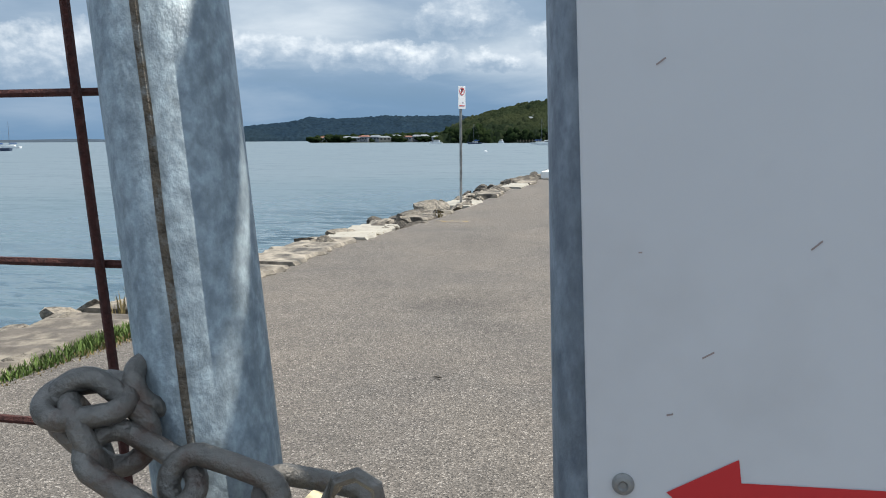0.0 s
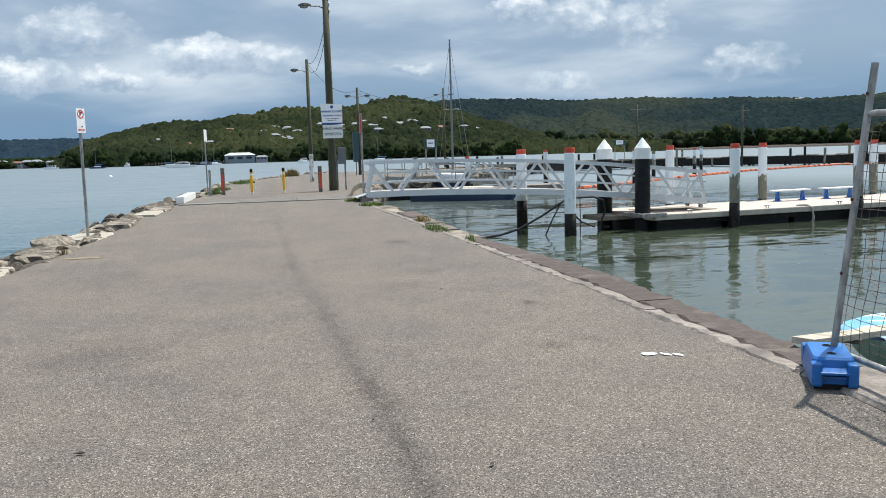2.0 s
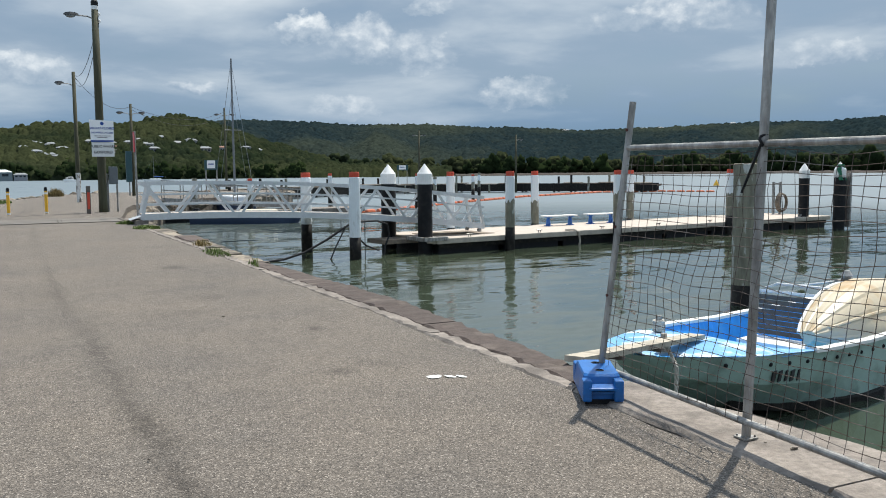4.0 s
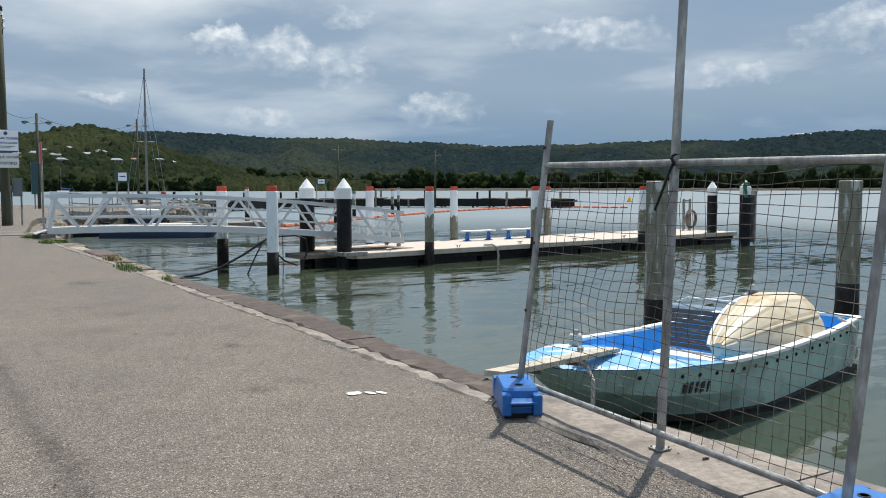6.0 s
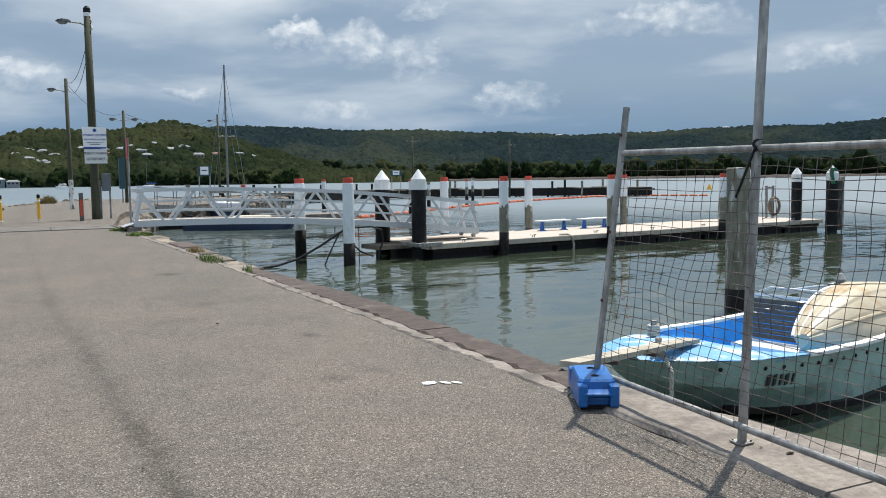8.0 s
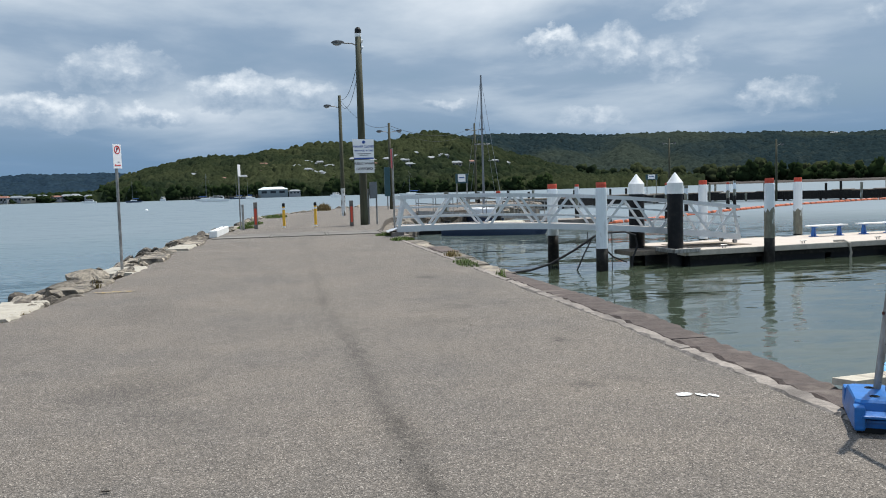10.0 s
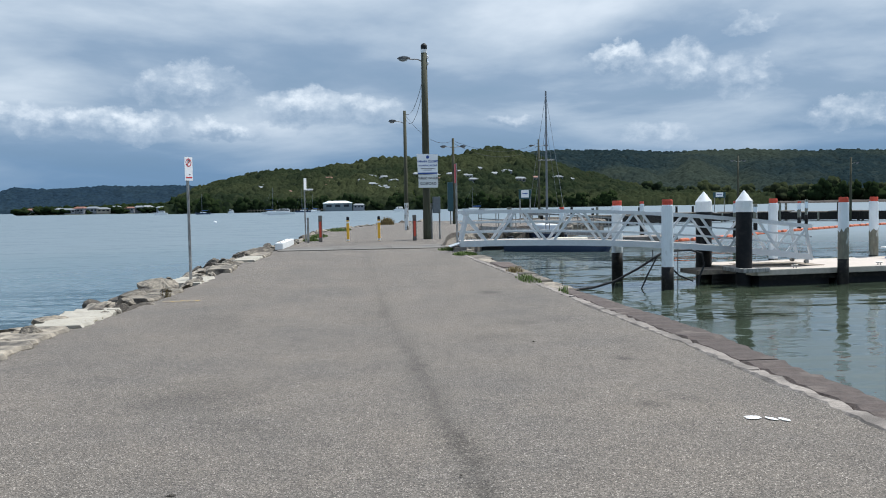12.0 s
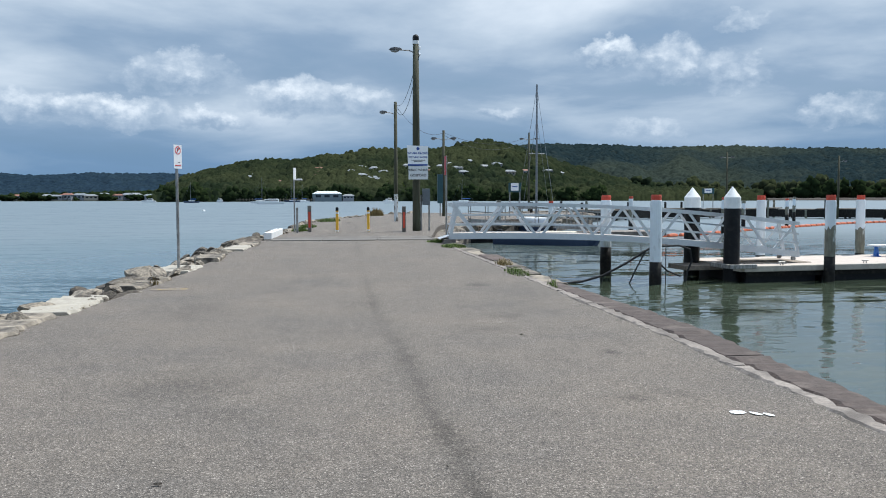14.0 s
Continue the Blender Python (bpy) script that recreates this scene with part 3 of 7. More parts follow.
def crowns(name, centres, sizes, material, label, base=ICO2, rough=0.35, seed=1):
    """Many uneven leaf clumps in one mesh: the woods that nobody could count."""
    g = np.random.default_rng(seed)
    v0, f0 = base
    n, k = len(centres), len(v0)
    rad = 1 + g.uniform(-rough, rough, (n, k, 1))
    v = v0[None] * rad * np.asarray(sizes)[:, None, :]
    v = v + np.asarray(centres)[:, None, :]
    f = (f0[None] + (np.arange(n) * k)[:, None, None]).reshape(-1, 3)
    me = bpy.data.meshes.new(name)
    me.vertices.add(n * k)
    me.vertices.foreach_set("co", v.reshape(-1).astype(np.float32))
    me.loops.add(len(f) * 3)
    me.loops.foreach_set("vertex_index", f.reshape(-1).astype(np.int32))
    me.polygons.add(len(f))
    me.polygons.foreach_set("loop_start", (np.arange(len(f)) * 3).astype(np.int32))
    me.update(calc_edges=True)
    me.shade_smooth()
    me.materials.append(material)
    return tagged(new(name, me), label, "trees", kind="stuff")


def crown_bumps(x, y, cell, seed):
    """Height of a closed canopy, 0 to 1, at points of the plan: a dome for each tree crown, one to a cell."""
    cx, cy = np.floor(x / cell), np.floor(y / cell)
    best = np.zeros_like(x)
    for ox in (-1, 0, 1):
        for oy in (-1, 0, 1):
            u, v = cx + ox, cy + oy
            h = [np.modf(np.abs(np.sin(u * a + v * b + seed * 1.7)) * 43758.5453)[0] for a, b in ((12.9898, 78.233), (39.346, 11.135), (73.156, 52.235), (26.651, 91.777))]
            px, py = (u + 0.15 + 0.7 * h[0]) * cell, (v + 0.15 + 0.7 * h[1]) * cell
            rad = cell * (0.55 + 0.4 * h[2])
            d2 = ((x - px) ** 2 + (y - py) ** 2) / rad ** 2
            best = np.maximum(best, np.sqrt(np.clip(1 - d2, 0, 1)) * (0.55 + 0.45 * h[3]))
    return best


class Hill:
    def __init__(self, name, label, profile, r0, r1, canopy, bend=0.85, soil=None, na=90, ns=14, cell=0.0):
        self.profile, self.r0, self.r1, self.canopy, self.bend = profile, r0, r1, canopy, bend
        ca, cs = np.linspace(profile[0][0], profile[-1][0], 120), np.linspace(0, 1, 30)
        coarse = np.array([[self.height(a, t) for t in cs] for a in ca])
        azs, ss = np.linspace(ca[0], ca[-1], na), np.linspace(0, 1, ns)
        rows = np.array([np.interp(ss, cs, r) for r in coarse])
        hh = np.array([np.interp(azs, ca, rows[:, k]) for k in range(ns)]).T
        rr = np.broadcast_to(r0 + (r1 - r0) * ss, (na, ns))
        aa = np.radians(azs)[:, None]
        x, y = rr * np.sin(aa), rr * np.cos(aa)
        if cell:
            hh = hh + canopy * 1.5 * crown_bumps(x, y, cell, r0) + canopy * 0.5 * crown_bumps(x, y, cell * 0.41, r1)
        edge = [np.full((na, 1), v) for v in (r0 - 6, WATER - 2, r1 * 1.25, WATER - 8)]
        x = np.hstack((edge[0] * np.sin(aa), x, edge[2] * np.sin(aa)))
        y = np.hstack((edge[0] * np.cos(aa), y, edge[2] * np.cos(aa)))
        z = np.hstack((edge[1], hh, edge[3]))
        n2 = ns + 2
        idx = np.arange(na * n2).reshape(na, n2)
        quads = np.stack((idx[:-1, :-1], idx[:-1, 1:], idx[1:, 1:], idx[1:, :-1]), -1).reshape(-1, 4)[:, ::-1]
        me = bpy.data.meshes.new(name)
        me.vertices.add(na * n2)
        me.vertices.foreach_set("co", np.stack((x, y, z), -1).reshape(-1).astype(np.float32))
        me.loops.add(len(quads) * 4)
        me.loops.foreach_set("vertex_index", quads.reshape(-1).astype(np.int32))
        me.polygons.add(len(quads))
        me.polygons.foreach_set("loop_start", (np.arange(len(quads)) * 4).astype(np.int32))
        me.update(calc_edges=True)
        me.shade_smooth()
        me.materials.append(soil or M_LAND)
        tagged(new(name, me), label, "hill", kind="structure")

    def height(self, a, s):
        crest = self.r1 * math.tan(radians(along(self.profile, a))) + 1.6 - self.canopy * 1.35
        wob = (noise.noise((a * 0.45, s * 2.2, 7.0)) * 0.20 + noise.noise((a * 1.3, s * 4.0, 2.0)) * 0.09) * s * (1 - s) * 4
        return WATER + 0.5 + max(0.0, crest - WATER - 0.5) * max(0.0, s ** self.bend + wob)

    def spot(self, a, s):
        return (*polar(a, self.r0 + (self.r1 - self.r0) * s), self.height(a, s))


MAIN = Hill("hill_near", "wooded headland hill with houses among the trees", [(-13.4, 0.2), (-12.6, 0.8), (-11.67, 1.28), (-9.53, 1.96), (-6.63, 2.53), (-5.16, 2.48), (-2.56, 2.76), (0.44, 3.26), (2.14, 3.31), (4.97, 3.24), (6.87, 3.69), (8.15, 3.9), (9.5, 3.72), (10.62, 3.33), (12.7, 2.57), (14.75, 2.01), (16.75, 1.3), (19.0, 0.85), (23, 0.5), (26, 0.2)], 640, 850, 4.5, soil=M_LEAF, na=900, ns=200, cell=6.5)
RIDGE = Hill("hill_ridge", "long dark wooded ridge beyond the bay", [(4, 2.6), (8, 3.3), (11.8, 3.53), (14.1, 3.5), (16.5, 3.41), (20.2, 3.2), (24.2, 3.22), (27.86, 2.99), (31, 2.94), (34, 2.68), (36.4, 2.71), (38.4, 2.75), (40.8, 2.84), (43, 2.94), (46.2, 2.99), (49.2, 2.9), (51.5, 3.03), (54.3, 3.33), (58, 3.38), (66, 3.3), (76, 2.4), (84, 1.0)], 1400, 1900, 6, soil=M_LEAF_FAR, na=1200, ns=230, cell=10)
FAR = Hill("hill_far", "distant wooded ridge with haze blue in its leaf colour", [(-30, 0.1), (-28, 0.35), (-26.3, 0.9), (-23.06, 1.22), (-21.84, 1.52), (-20, 1.38), (-16.76, 1.6), (-14.42, 1.55), (-12, 1.6), (-10.8, 1.49), (-6, 1.4), (0, 1.2)], 2300, 2700, 6, soil=M_LEAF_HAZY, na=420, ns=90, cell=13)
POINT = Hill("low_point", "low built-up point with trees and roofs", [(-21.8, 0.12), (-21, 0.35), (-18, 0.42), (-15, 0.5), (-12, 0.55), (-10, 0.4)], 900, 1000, 5)
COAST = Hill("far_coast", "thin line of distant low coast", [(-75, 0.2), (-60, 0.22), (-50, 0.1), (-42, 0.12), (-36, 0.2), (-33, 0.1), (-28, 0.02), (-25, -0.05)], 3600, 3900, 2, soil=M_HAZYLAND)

house_rng = random.Random(5)
HOUSES = []
for az0, az1, s0, s1, n in ((-2.9, 1.8, 0.22, 0.58, 14), (3.0, 7.2, 0.22, 0.52, 13), (-9, -4, 0.25, 0.6, 6), (8, 13.5, 0.2, 0.45, 9)):
    for _ in range(n):
        HOUSES.append((house_rng.uniform(az0, az1), house_rng.uniform(s0, s1)))


def woods(hill, name, n, size, material, label, base, seed, az=None, s=(0.0, 1.0), clear=(), tall=0.8, lumps=5):
    g = np.random.default_rng(seed)
    a0, a1 = az or (hill.profile[0][0], hill.profile[-1][0])
    c, z = [], []
    while len(c) < n * lumps:
        a, t = g.uniform(a0, a1), g.uniform(*s)
        if any(abs(a - ha) < 0.3 and -0.045 < t - hs < 0.015 for ha, hs in clear):
            continue
        x, y, h = hill.spot(a, t)
        k = size * g.uniform(0.6, 1.35)
        for _ in range(lumps):
            o = g.normal(0, 0.42, 2) * k
            q = k * g.uniform(0.4, 0.72)
            c.append((x + o[0], y + o[1], h + k * tall * g.uniform(0.25, 0.95)))
            z.append((q * g.uniform(0.8, 1.25), q * g.uniform(0.8, 1.25), q * tall * g.uniform(0.5, 0.9)))
    crowns(name, c, z, material, label, base, 0.34, seed)


woods(MAIN, "woods", 700, 2.8, M_LEAF, "taller eucalypts standing out of the headland woods", ICO1, 2, clear=HOUSES, tall=0.9)
woods(MAIN, "woods", 420, 3.6, M_BRIGHTTREE, "fresh green garden trees low on the headland", ICO1, 22, s=(0.02, 0.34), clear=HOUSES, tall=0.8)
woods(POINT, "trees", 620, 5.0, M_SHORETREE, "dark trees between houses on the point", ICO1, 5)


def shore_band(name, n, a0, a1, r0, r1, size, tall, material, label, seed, base_z=0.0):
    g = np.random.default_rng(seed)
    c, z = [], []
    for _ in range(n):
        a, r = g.uniform(a0, a1), g.uniform(r0, r1)
        gap = noise.noise((a * 0.9, 3.0, seed))
        k = size * g.uniform(0.55, 1.2) * (1 + 0.6 * gap)
        h = k * tall
        for lump in range(3):
            x, y = polar(a + g.uniform(-0.25, 0.25), r)
            c.append((x, y, WATER + base_z + h * (0.35 + 0.45 * lump)))
            z.append((k * (1 - 0.22 * lump), k * (1 - 0.22 * lump), h * 0.55))
    crowns(name, c, z, material, label, ICO2, 0.36, seed)


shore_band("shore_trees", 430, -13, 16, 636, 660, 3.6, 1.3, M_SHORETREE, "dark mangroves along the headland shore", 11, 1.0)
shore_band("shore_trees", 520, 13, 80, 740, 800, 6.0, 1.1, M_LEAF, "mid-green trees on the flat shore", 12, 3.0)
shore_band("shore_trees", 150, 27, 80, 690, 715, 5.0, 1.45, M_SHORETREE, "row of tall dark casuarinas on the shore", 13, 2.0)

bm = bmesh.new()
g = random.Random(4)
prev = None
for i in range(160):
    a = 12 + i * 0.45
    r = 660 + 8 * math.sin(i * 0.21)
    row = [bm.verts.new((*polar(a, r + d), z + g.uniform(-0.3, 0.3))) for d, z in ((0, -2.2), (4, -0.4), (9, 0.4), (120, 0.6))]
    if prev:
        for k in range(3):
            bm.faces.new((prev[k], prev[k + 1], row[k + 1], row[k]))
    prev = row
M_RUBBLE = mat("reddish_rubble", (0.036, 0.028, 0.023), 0.95, vary=0.5, scale=0.5, second=(0.065, 0.055, 0.046), second_scale=0.9)
tagged(part("embankment", bm, M_RUBBLE), "low reddish rubble embankment along the far shore", "embankment", kind="structure")

WALLS = [mat("house_wall_" + n, c, 0.8, vary=0.08, scale=1.0) for n, c in (("white", (0.42, 0.42, 0.41)), ("cream", (0.30, 0.27, 0.22)), ("grey", (0.24, 0.25, 0.27)))]
ROOFS = [mat("roof_" + n, c, 0.6, vary=0.15, scale=1.5) for n, c in (("grey", (0.17, 0.19, 0.21)), ("tile", (0.20, 0.085, 0.055)), ("pale", (0.20, 0.215, 0.23)))]
M_GLASSY = mat("dark_window_glass", (0.02, 0.025, 0.03), 0.08, vary=0.1)


def house(at, w, d, h, turn, wall, roof, label):
    ob = thing("house", label, "house", Matrix.Translation(at) @ Matrix.Rotation(turn, 4, "Z"), "houses on the hill")
    bm = bmesh.new()
    box(bm, (0, 0, h / 2 - 1.5), (w, d, h + 3))
    wl = part("wall", bm, wall, ob)
    bm = bmesh.new()
    o, rh = 0.6, h * 0.42
    p = [(-w / 2 - o, -d / 2 - o, h), (w / 2 + o, -d / 2 - o, h), (w / 2 + o, d / 2 + o, h), (-w / 2 - o, d / 2 + o, h), (-w / 2 + w * 0.18, 0, h + rh), (w / 2 - w * 0.18, 0, h + rh)]
    vs = [bm.verts.new(q) for q in p]
    for f in ((0, 1, 5, 4), (1, 2, 5), (2, 3, 4, 5), (3, 0, 4), (3, 2, 1, 0)):
        bm.faces.new([vs[i] for i in f])
    part("roof", bm, roof, ob)
    for i in range(3):
        bm = bmesh.new()
        box(bm, ((i - 1) * w * 0.3, -d / 2 - 0.02, h * 0.55), (w * 0.18, 0.12, h * 0.4))
        part("window", bm, M_GLASSY, ob)
    return ob


for i, (a, s) in enumerate(HOUSES):
    x, y, z = MAIN.spot(a, s)
    k = i % 3
    house((x, y, z + 2.0), house_rng.uniform(5, 9.5), house_rng.uniform(5, 7), house_rng.uniform(2.6, 3.8), -radians(a) + house_rng.uniform(-0.5, 0.5), WALLS[i % 2 if i % 5 else 2], ROOFS[(0, 2, 0, 1, 2)[i % 5]],
          ("white house with a grey roof among trees", "cream house with a pale metal roof among trees", "light house on a wooded slope")[k])
for i in range(15):
    a = -21 + i * 0.68 + house_rng.uniform(-0.2, 0.2)
    x, y, z = POINT.spot(a, house_rng.uniform(0.02, 0.2))
    house((x, y, z + 1), house_rng.uniform(7, 13), 8, house_rng.uniform(3.0, 4.5), -radians(a) + house_rng.uniform(-0.6, 0.6), WALLS[(2, 2, 1, 2)[i % 4]], ROOFS[(1, 0, 2, 0)[i % 4]], "waterside house with a tiled or metal roof")
for i in range(5):
    a = (33.5, 38.5, 39.6, 44.0, 53.5)[i]
    x, y, z = RIDGE.spot(a, 0.985)
    house((x, y, z + 4), house_rng.uniform(9, 18) if i < 4 else 40, 9, 4, -radians(a), WALLS[0], ROOFS[2], "pale house on the ridge top")

bh = house((*polar(-2.3, 632), WATER + 1.6), 21, 12, 4.2, radians(2), mat("boathouse_wall", (0.16, 0.20, 0.22), 0.7, vary=0.1), mat("boathouse_roof", (0.62, 0.68, 0.70), 0.5, vary=0.08), "long boathouse with a pale metal roof on the shore")
bh.name = "boathouse"
house((*polar(-0.9, 630), WATER + 1.6), 8, 8, 2.6, 0, WALLS[2], ROOFS[2], "low shed beside the boathouse")
pier = thing("far_jetty", "long low timber jetty on thin piles by the boathouse", "jetty", (0, 0, 0))
bm = bmesh.new()
beam(bm, (*polar(-8.2, 625), 0.1), (*polar(-3.2, 625), 0.1), 2.0, 0.35)
part("deck", bm, M_TIMBER, pier)
for i in range(26):
    bm = bmesh.new()
    x, y = polar(-8.15 + i * 0.2, 625)
    rod(bm, (x, y, WATER - 1), (x, y, 1.1), 0.22, 6)
    part("pile", bm, M_TIMBER, pier)

# ---- boats on the bay ----
M_HULLW = mat("white_gelcoat", (0.78, 0.79, 0.79), 0.3, vary=0.04, scale=1.0)
M_HULLB = mat("navy_gelcoat", (0.03, 0.05, 0.10), 0.3, vary=0.1)
M_ALUMAST = mat("anodised_mast", (0.20, 0.21, 0.225), 0.45, 0.4, vary=0.06)
M_CANVAS = mat("blue_canvas", (0.03, 0.10, 0.30), 0.85, vary=0.2)


def hull_mesh(length, beam_w, free, draft=0.5, n=14):
    bm = bmesh.new()
    prev = None
    for i in range(n + 1):
        s = i / n
        b = beam_w / 2 * (1 - (1 - min(1, s * 1.35)) ** 2.2) * (1 - 0.18 * max(0, s - 0.6) / 0.4) + 0.01
        x = length * (s - 0.5)
        zt = free * (1.25 - 0.25 * min(1, s * 1.6))
        ring = [(x, -b, zt), (x + (1 - s) * 0.12 * length * 0, -b * 0.86, 0.0), (x, -b * 0.45, -draft), (x, b * 0.45, -draft), (x, b * 0.86, 0.0), (x, b, zt)]
        ring = [bm.verts.new((p[0] + max(0, 0.16 - s) * length * 0.5 * (1 if p[2] < zt * 0.5 else 0), p[1], p[2])) for p in ring]
        if prev:
            for k in range(5):
                bm.faces.new((prev[k], prev[k + 1], ring[k + 1], ring[k]))
            bm.faces.new((prev[5], prev[0], ring[0], ring[5]))
        else:
            bm.faces.new(ring)
        prev = ring
    bm.faces.new(prev[::-1])
    bmesh.ops.recalc_face_normals(bm, faces=bm.faces[:])
    return bm


def yacht(at, turn, length, mast, label, hullm, furled=True, name="yacht"):
    ob = thing(name, label, "yacht", Matrix.Translation((*at, WATER)) @ Matrix.Rotation(turn, 4, "Z"), "moored boats")
    part("hull", hull_mesh(length, length * 0.3, 0.9), hullm, ob)
    bm = bmesh.new()
    box(bm, (0.02 * length, 0, 1.15), (length * 0.4, length * 0.17, 0.55), bevel=0.12)
    part("cabin", bm, M_HULLW, ob)
    bm = bmesh.new()
    rod(bm, (-0.05 * length, 0, 0.8), (-0.05 * length, 0, mast), 0.085, 10, 0.06)
    part("mast", bm, M_ALUMAST, ob)
    bm = bmesh.new()
    rod(bm, (-0.05 * length, 0, 2.1), (0.33 * length, 0, 2.1), 0.07, 8)
    if furled:
        rod(bm, (-0.03 * length, 0, 2.26), (0.31 * length, 0, 2.24), 0.15, 8)
    part("boom", bm, M_CANVAS if furled else M_ALUMAST, ob)
    for x in (-0.48, 0.46):
        bm = bmesh.new()
        rod(bm, (x * length, 0, 1.0), (-0.05 * length, 0, mast * 0.98), 0.014, 4)
        part("stay", bm, M_ALUMAST, ob)
    for s in (-1, 1):
        bm = bmesh.new()
        rod(bm, (-0.03 * length, s * length * 0.14, 0.9), (-0.05 * length, 0, mast * 0.78), 0.012, 4)
        part("shroud", bm, M_ALUMAST, ob)
    bm = bmesh.new()
    rod(bm, (-0.05 * length, -0.6, mast * 0.55), (-0.05 * length, 0.6, mast * 0.55), 0.03, 6)
    part("spreader", bm, M_ALUMAST, ob)
    return ob


def cruiser(at, turn, length, label):
    ob = thing("motor_cruiser", label, "boat", Matrix.Translation((*at, WATER)) @ Matrix.Rotation(turn, 4, "Z"), "moored boats")
    part("hull", hull_mesh(length, length * 0.33, 1.1), M_HULLW, ob)
    bm = bmesh.new()
    box(bm, (0.08 * length, 0, 1.6), (length * 0.48, length * 0.24, 1.1), bevel=0.2)
    part("cabin", bm, M_HULLW, ob)
    bm = bmesh.new()
    box(bm, (0.06 * length, 0, 1.75), (length * 0.44, length * 0.25, 0.4), bevel=0.05)
    part("window", bm, M_GLASSY, ob)
    bm = bmesh.new()
    box(bm, (0.12 * length, 0, 2.6), (length * 0.3, length * 0.22, 0.1), bevel=0.04)
    for sx in (-0.02, 0.25):
        for sy in (-0.09, 0.09):
            rod(bm, (sx * length, sy * length, 2.1), (sx * length, sy * length, 2.6), 0.04, 5)
    part("canopy", bm, M_HULLW, ob)
    return ob


cruiser(polar(-6.05, 395), 0.25, 13, "white motor cruiser moored on the bay")
yacht(polar(-6.6, 470), 2.9, 11, 14, "white yacht at a mooring, sail furled", M_HULLW)
yacht(polar(-4.6, 560), 0.3, 10, 15, "dark-hulled yacht at a mooring", M_HULLB)
yacht(polar(-3.9, 570), 0.6, 9, 12, "white yacht at a mooring, sail furled", M_HULLW)
yacht(polar(-11, 520), 0.1, 9, 12, "dark-hulled yacht at a mooring", M_HULLB)
cruiser(polar(1.75, 480), 0.8, 8, "small white motor boat moored on the bay")
yacht(polar(6.8, 430), 0.2, 12, 12, "white two-masted yacht moored under the hill", M_HULLW)
cruiser(polar(-13.6, 600), 0.1, 9, "small white motor boat moored on the bay")
cruiser(polar(-9.2, 600), 2.1, 8, "small white motor boat moored on the bay")
yacht(polar(-41.0, 300), 0.4, 12, 15, "blue-covered yacht far out on the bay", M_HULLB)
yacht(polar(-39.9, 420), 0.2, 9, 12, "white yacht far out on the bay", M_HULLW)
bu = thing("mooring_buoy", "small white mooring buoy", "buoy", (*polar(-10.2, 190), WATER))
bm = bmesh.new()
bmesh.ops.create_uvsphere(bm, u_segments=12, v_segments=8, radius=0.4)
part("float", bm, M_HULLW, bu)
bu2 = thing("marker_buoy", "small yellow cone marker buoy", "buoy", (*polar(43.3, 168), WATER))
bm = bmesh.new()
lathe(bm, [(0.5, -0.2), (0.55, 0.15), (0.12, 0.95), (0.02, 1.1)], 12)
M_YELLOW = mat("yellow_paint", (0.75, 0.42, 0.03), 0.5, vary=0.12, scale=12, second=(0.5, 0.3, 0.05), second_scale=5, second_at=(0.6, 0.75))
part("cone", bm, M_YELLOW, bu2)

# ---- sea wall, coping and rocks ----
wall = thing("sea_wall", "low sandstone and concrete sea wall along the wharf", "wall", (0, 0, 0), kind="structure")
bm = bmesh.new()
prev = None
for i in range(60):
    y = -40 + i * 1.25
    o = along(OUTER, y)
    row = [bm.verts.new(p) for p in ((o - 0.55, y, -0.05), (o - 0.06, y, -0.05), (o - 0.03 + random.uniform(-0.05, 0.05), y, -0.5), (o + random.uniform(0, 0.15), y, -1.0), (o + 0.15, y, -3.0), (o - 0.55, y, -3.0))]
    if prev:
        for k in range(5):
            bm.faces.new((prev[k], prev[k + 1], row[k + 1], row[k]))
    prev = row
bmesh.ops.recalc_face_normals(bm, faces=bm.faces[:])
part("wall_face", bm, M_DARKROCK, wall)


def block(x0, x1, y0, y1, z0, z1, jit, rng, cut=0.03):
    """A worn stone block with uneven corners and edges."""
    bm = bmesh.new()
    n = max(2, int((y1 - y0) / 0.12))
    rings = []
    for i in range(n + 1):
        y = y0 + (y1 - y0) * i / n
        a, b = x0(y) + rng.uniform(-jit, jit), x1(y) + rng.uniform(-jit, jit)
        zz = z1 + rng.uniform(-jit, jit) * 0.35
        pts = [(a, z0), (b, z0), (b, zz - cut), (b - cut, zz), (a + cut, zz), (a, zz - cut)]
        rings.append([bm.verts.new((px, y, pz)) for px, pz in pts])
    for A, B in zip(rings, rings[1:]):
        for k in range(6):
            bm.faces.new((A[k], A[(k + 1) % 6], B[(k + 1) % 6], B[k]))
    bm.faces.new(rings[0][::-1])
    bm.faces.new(rings[-1])
    bmesh.ops.recalc_face_normals(bm, faces=bm.faces[:])
    return bm


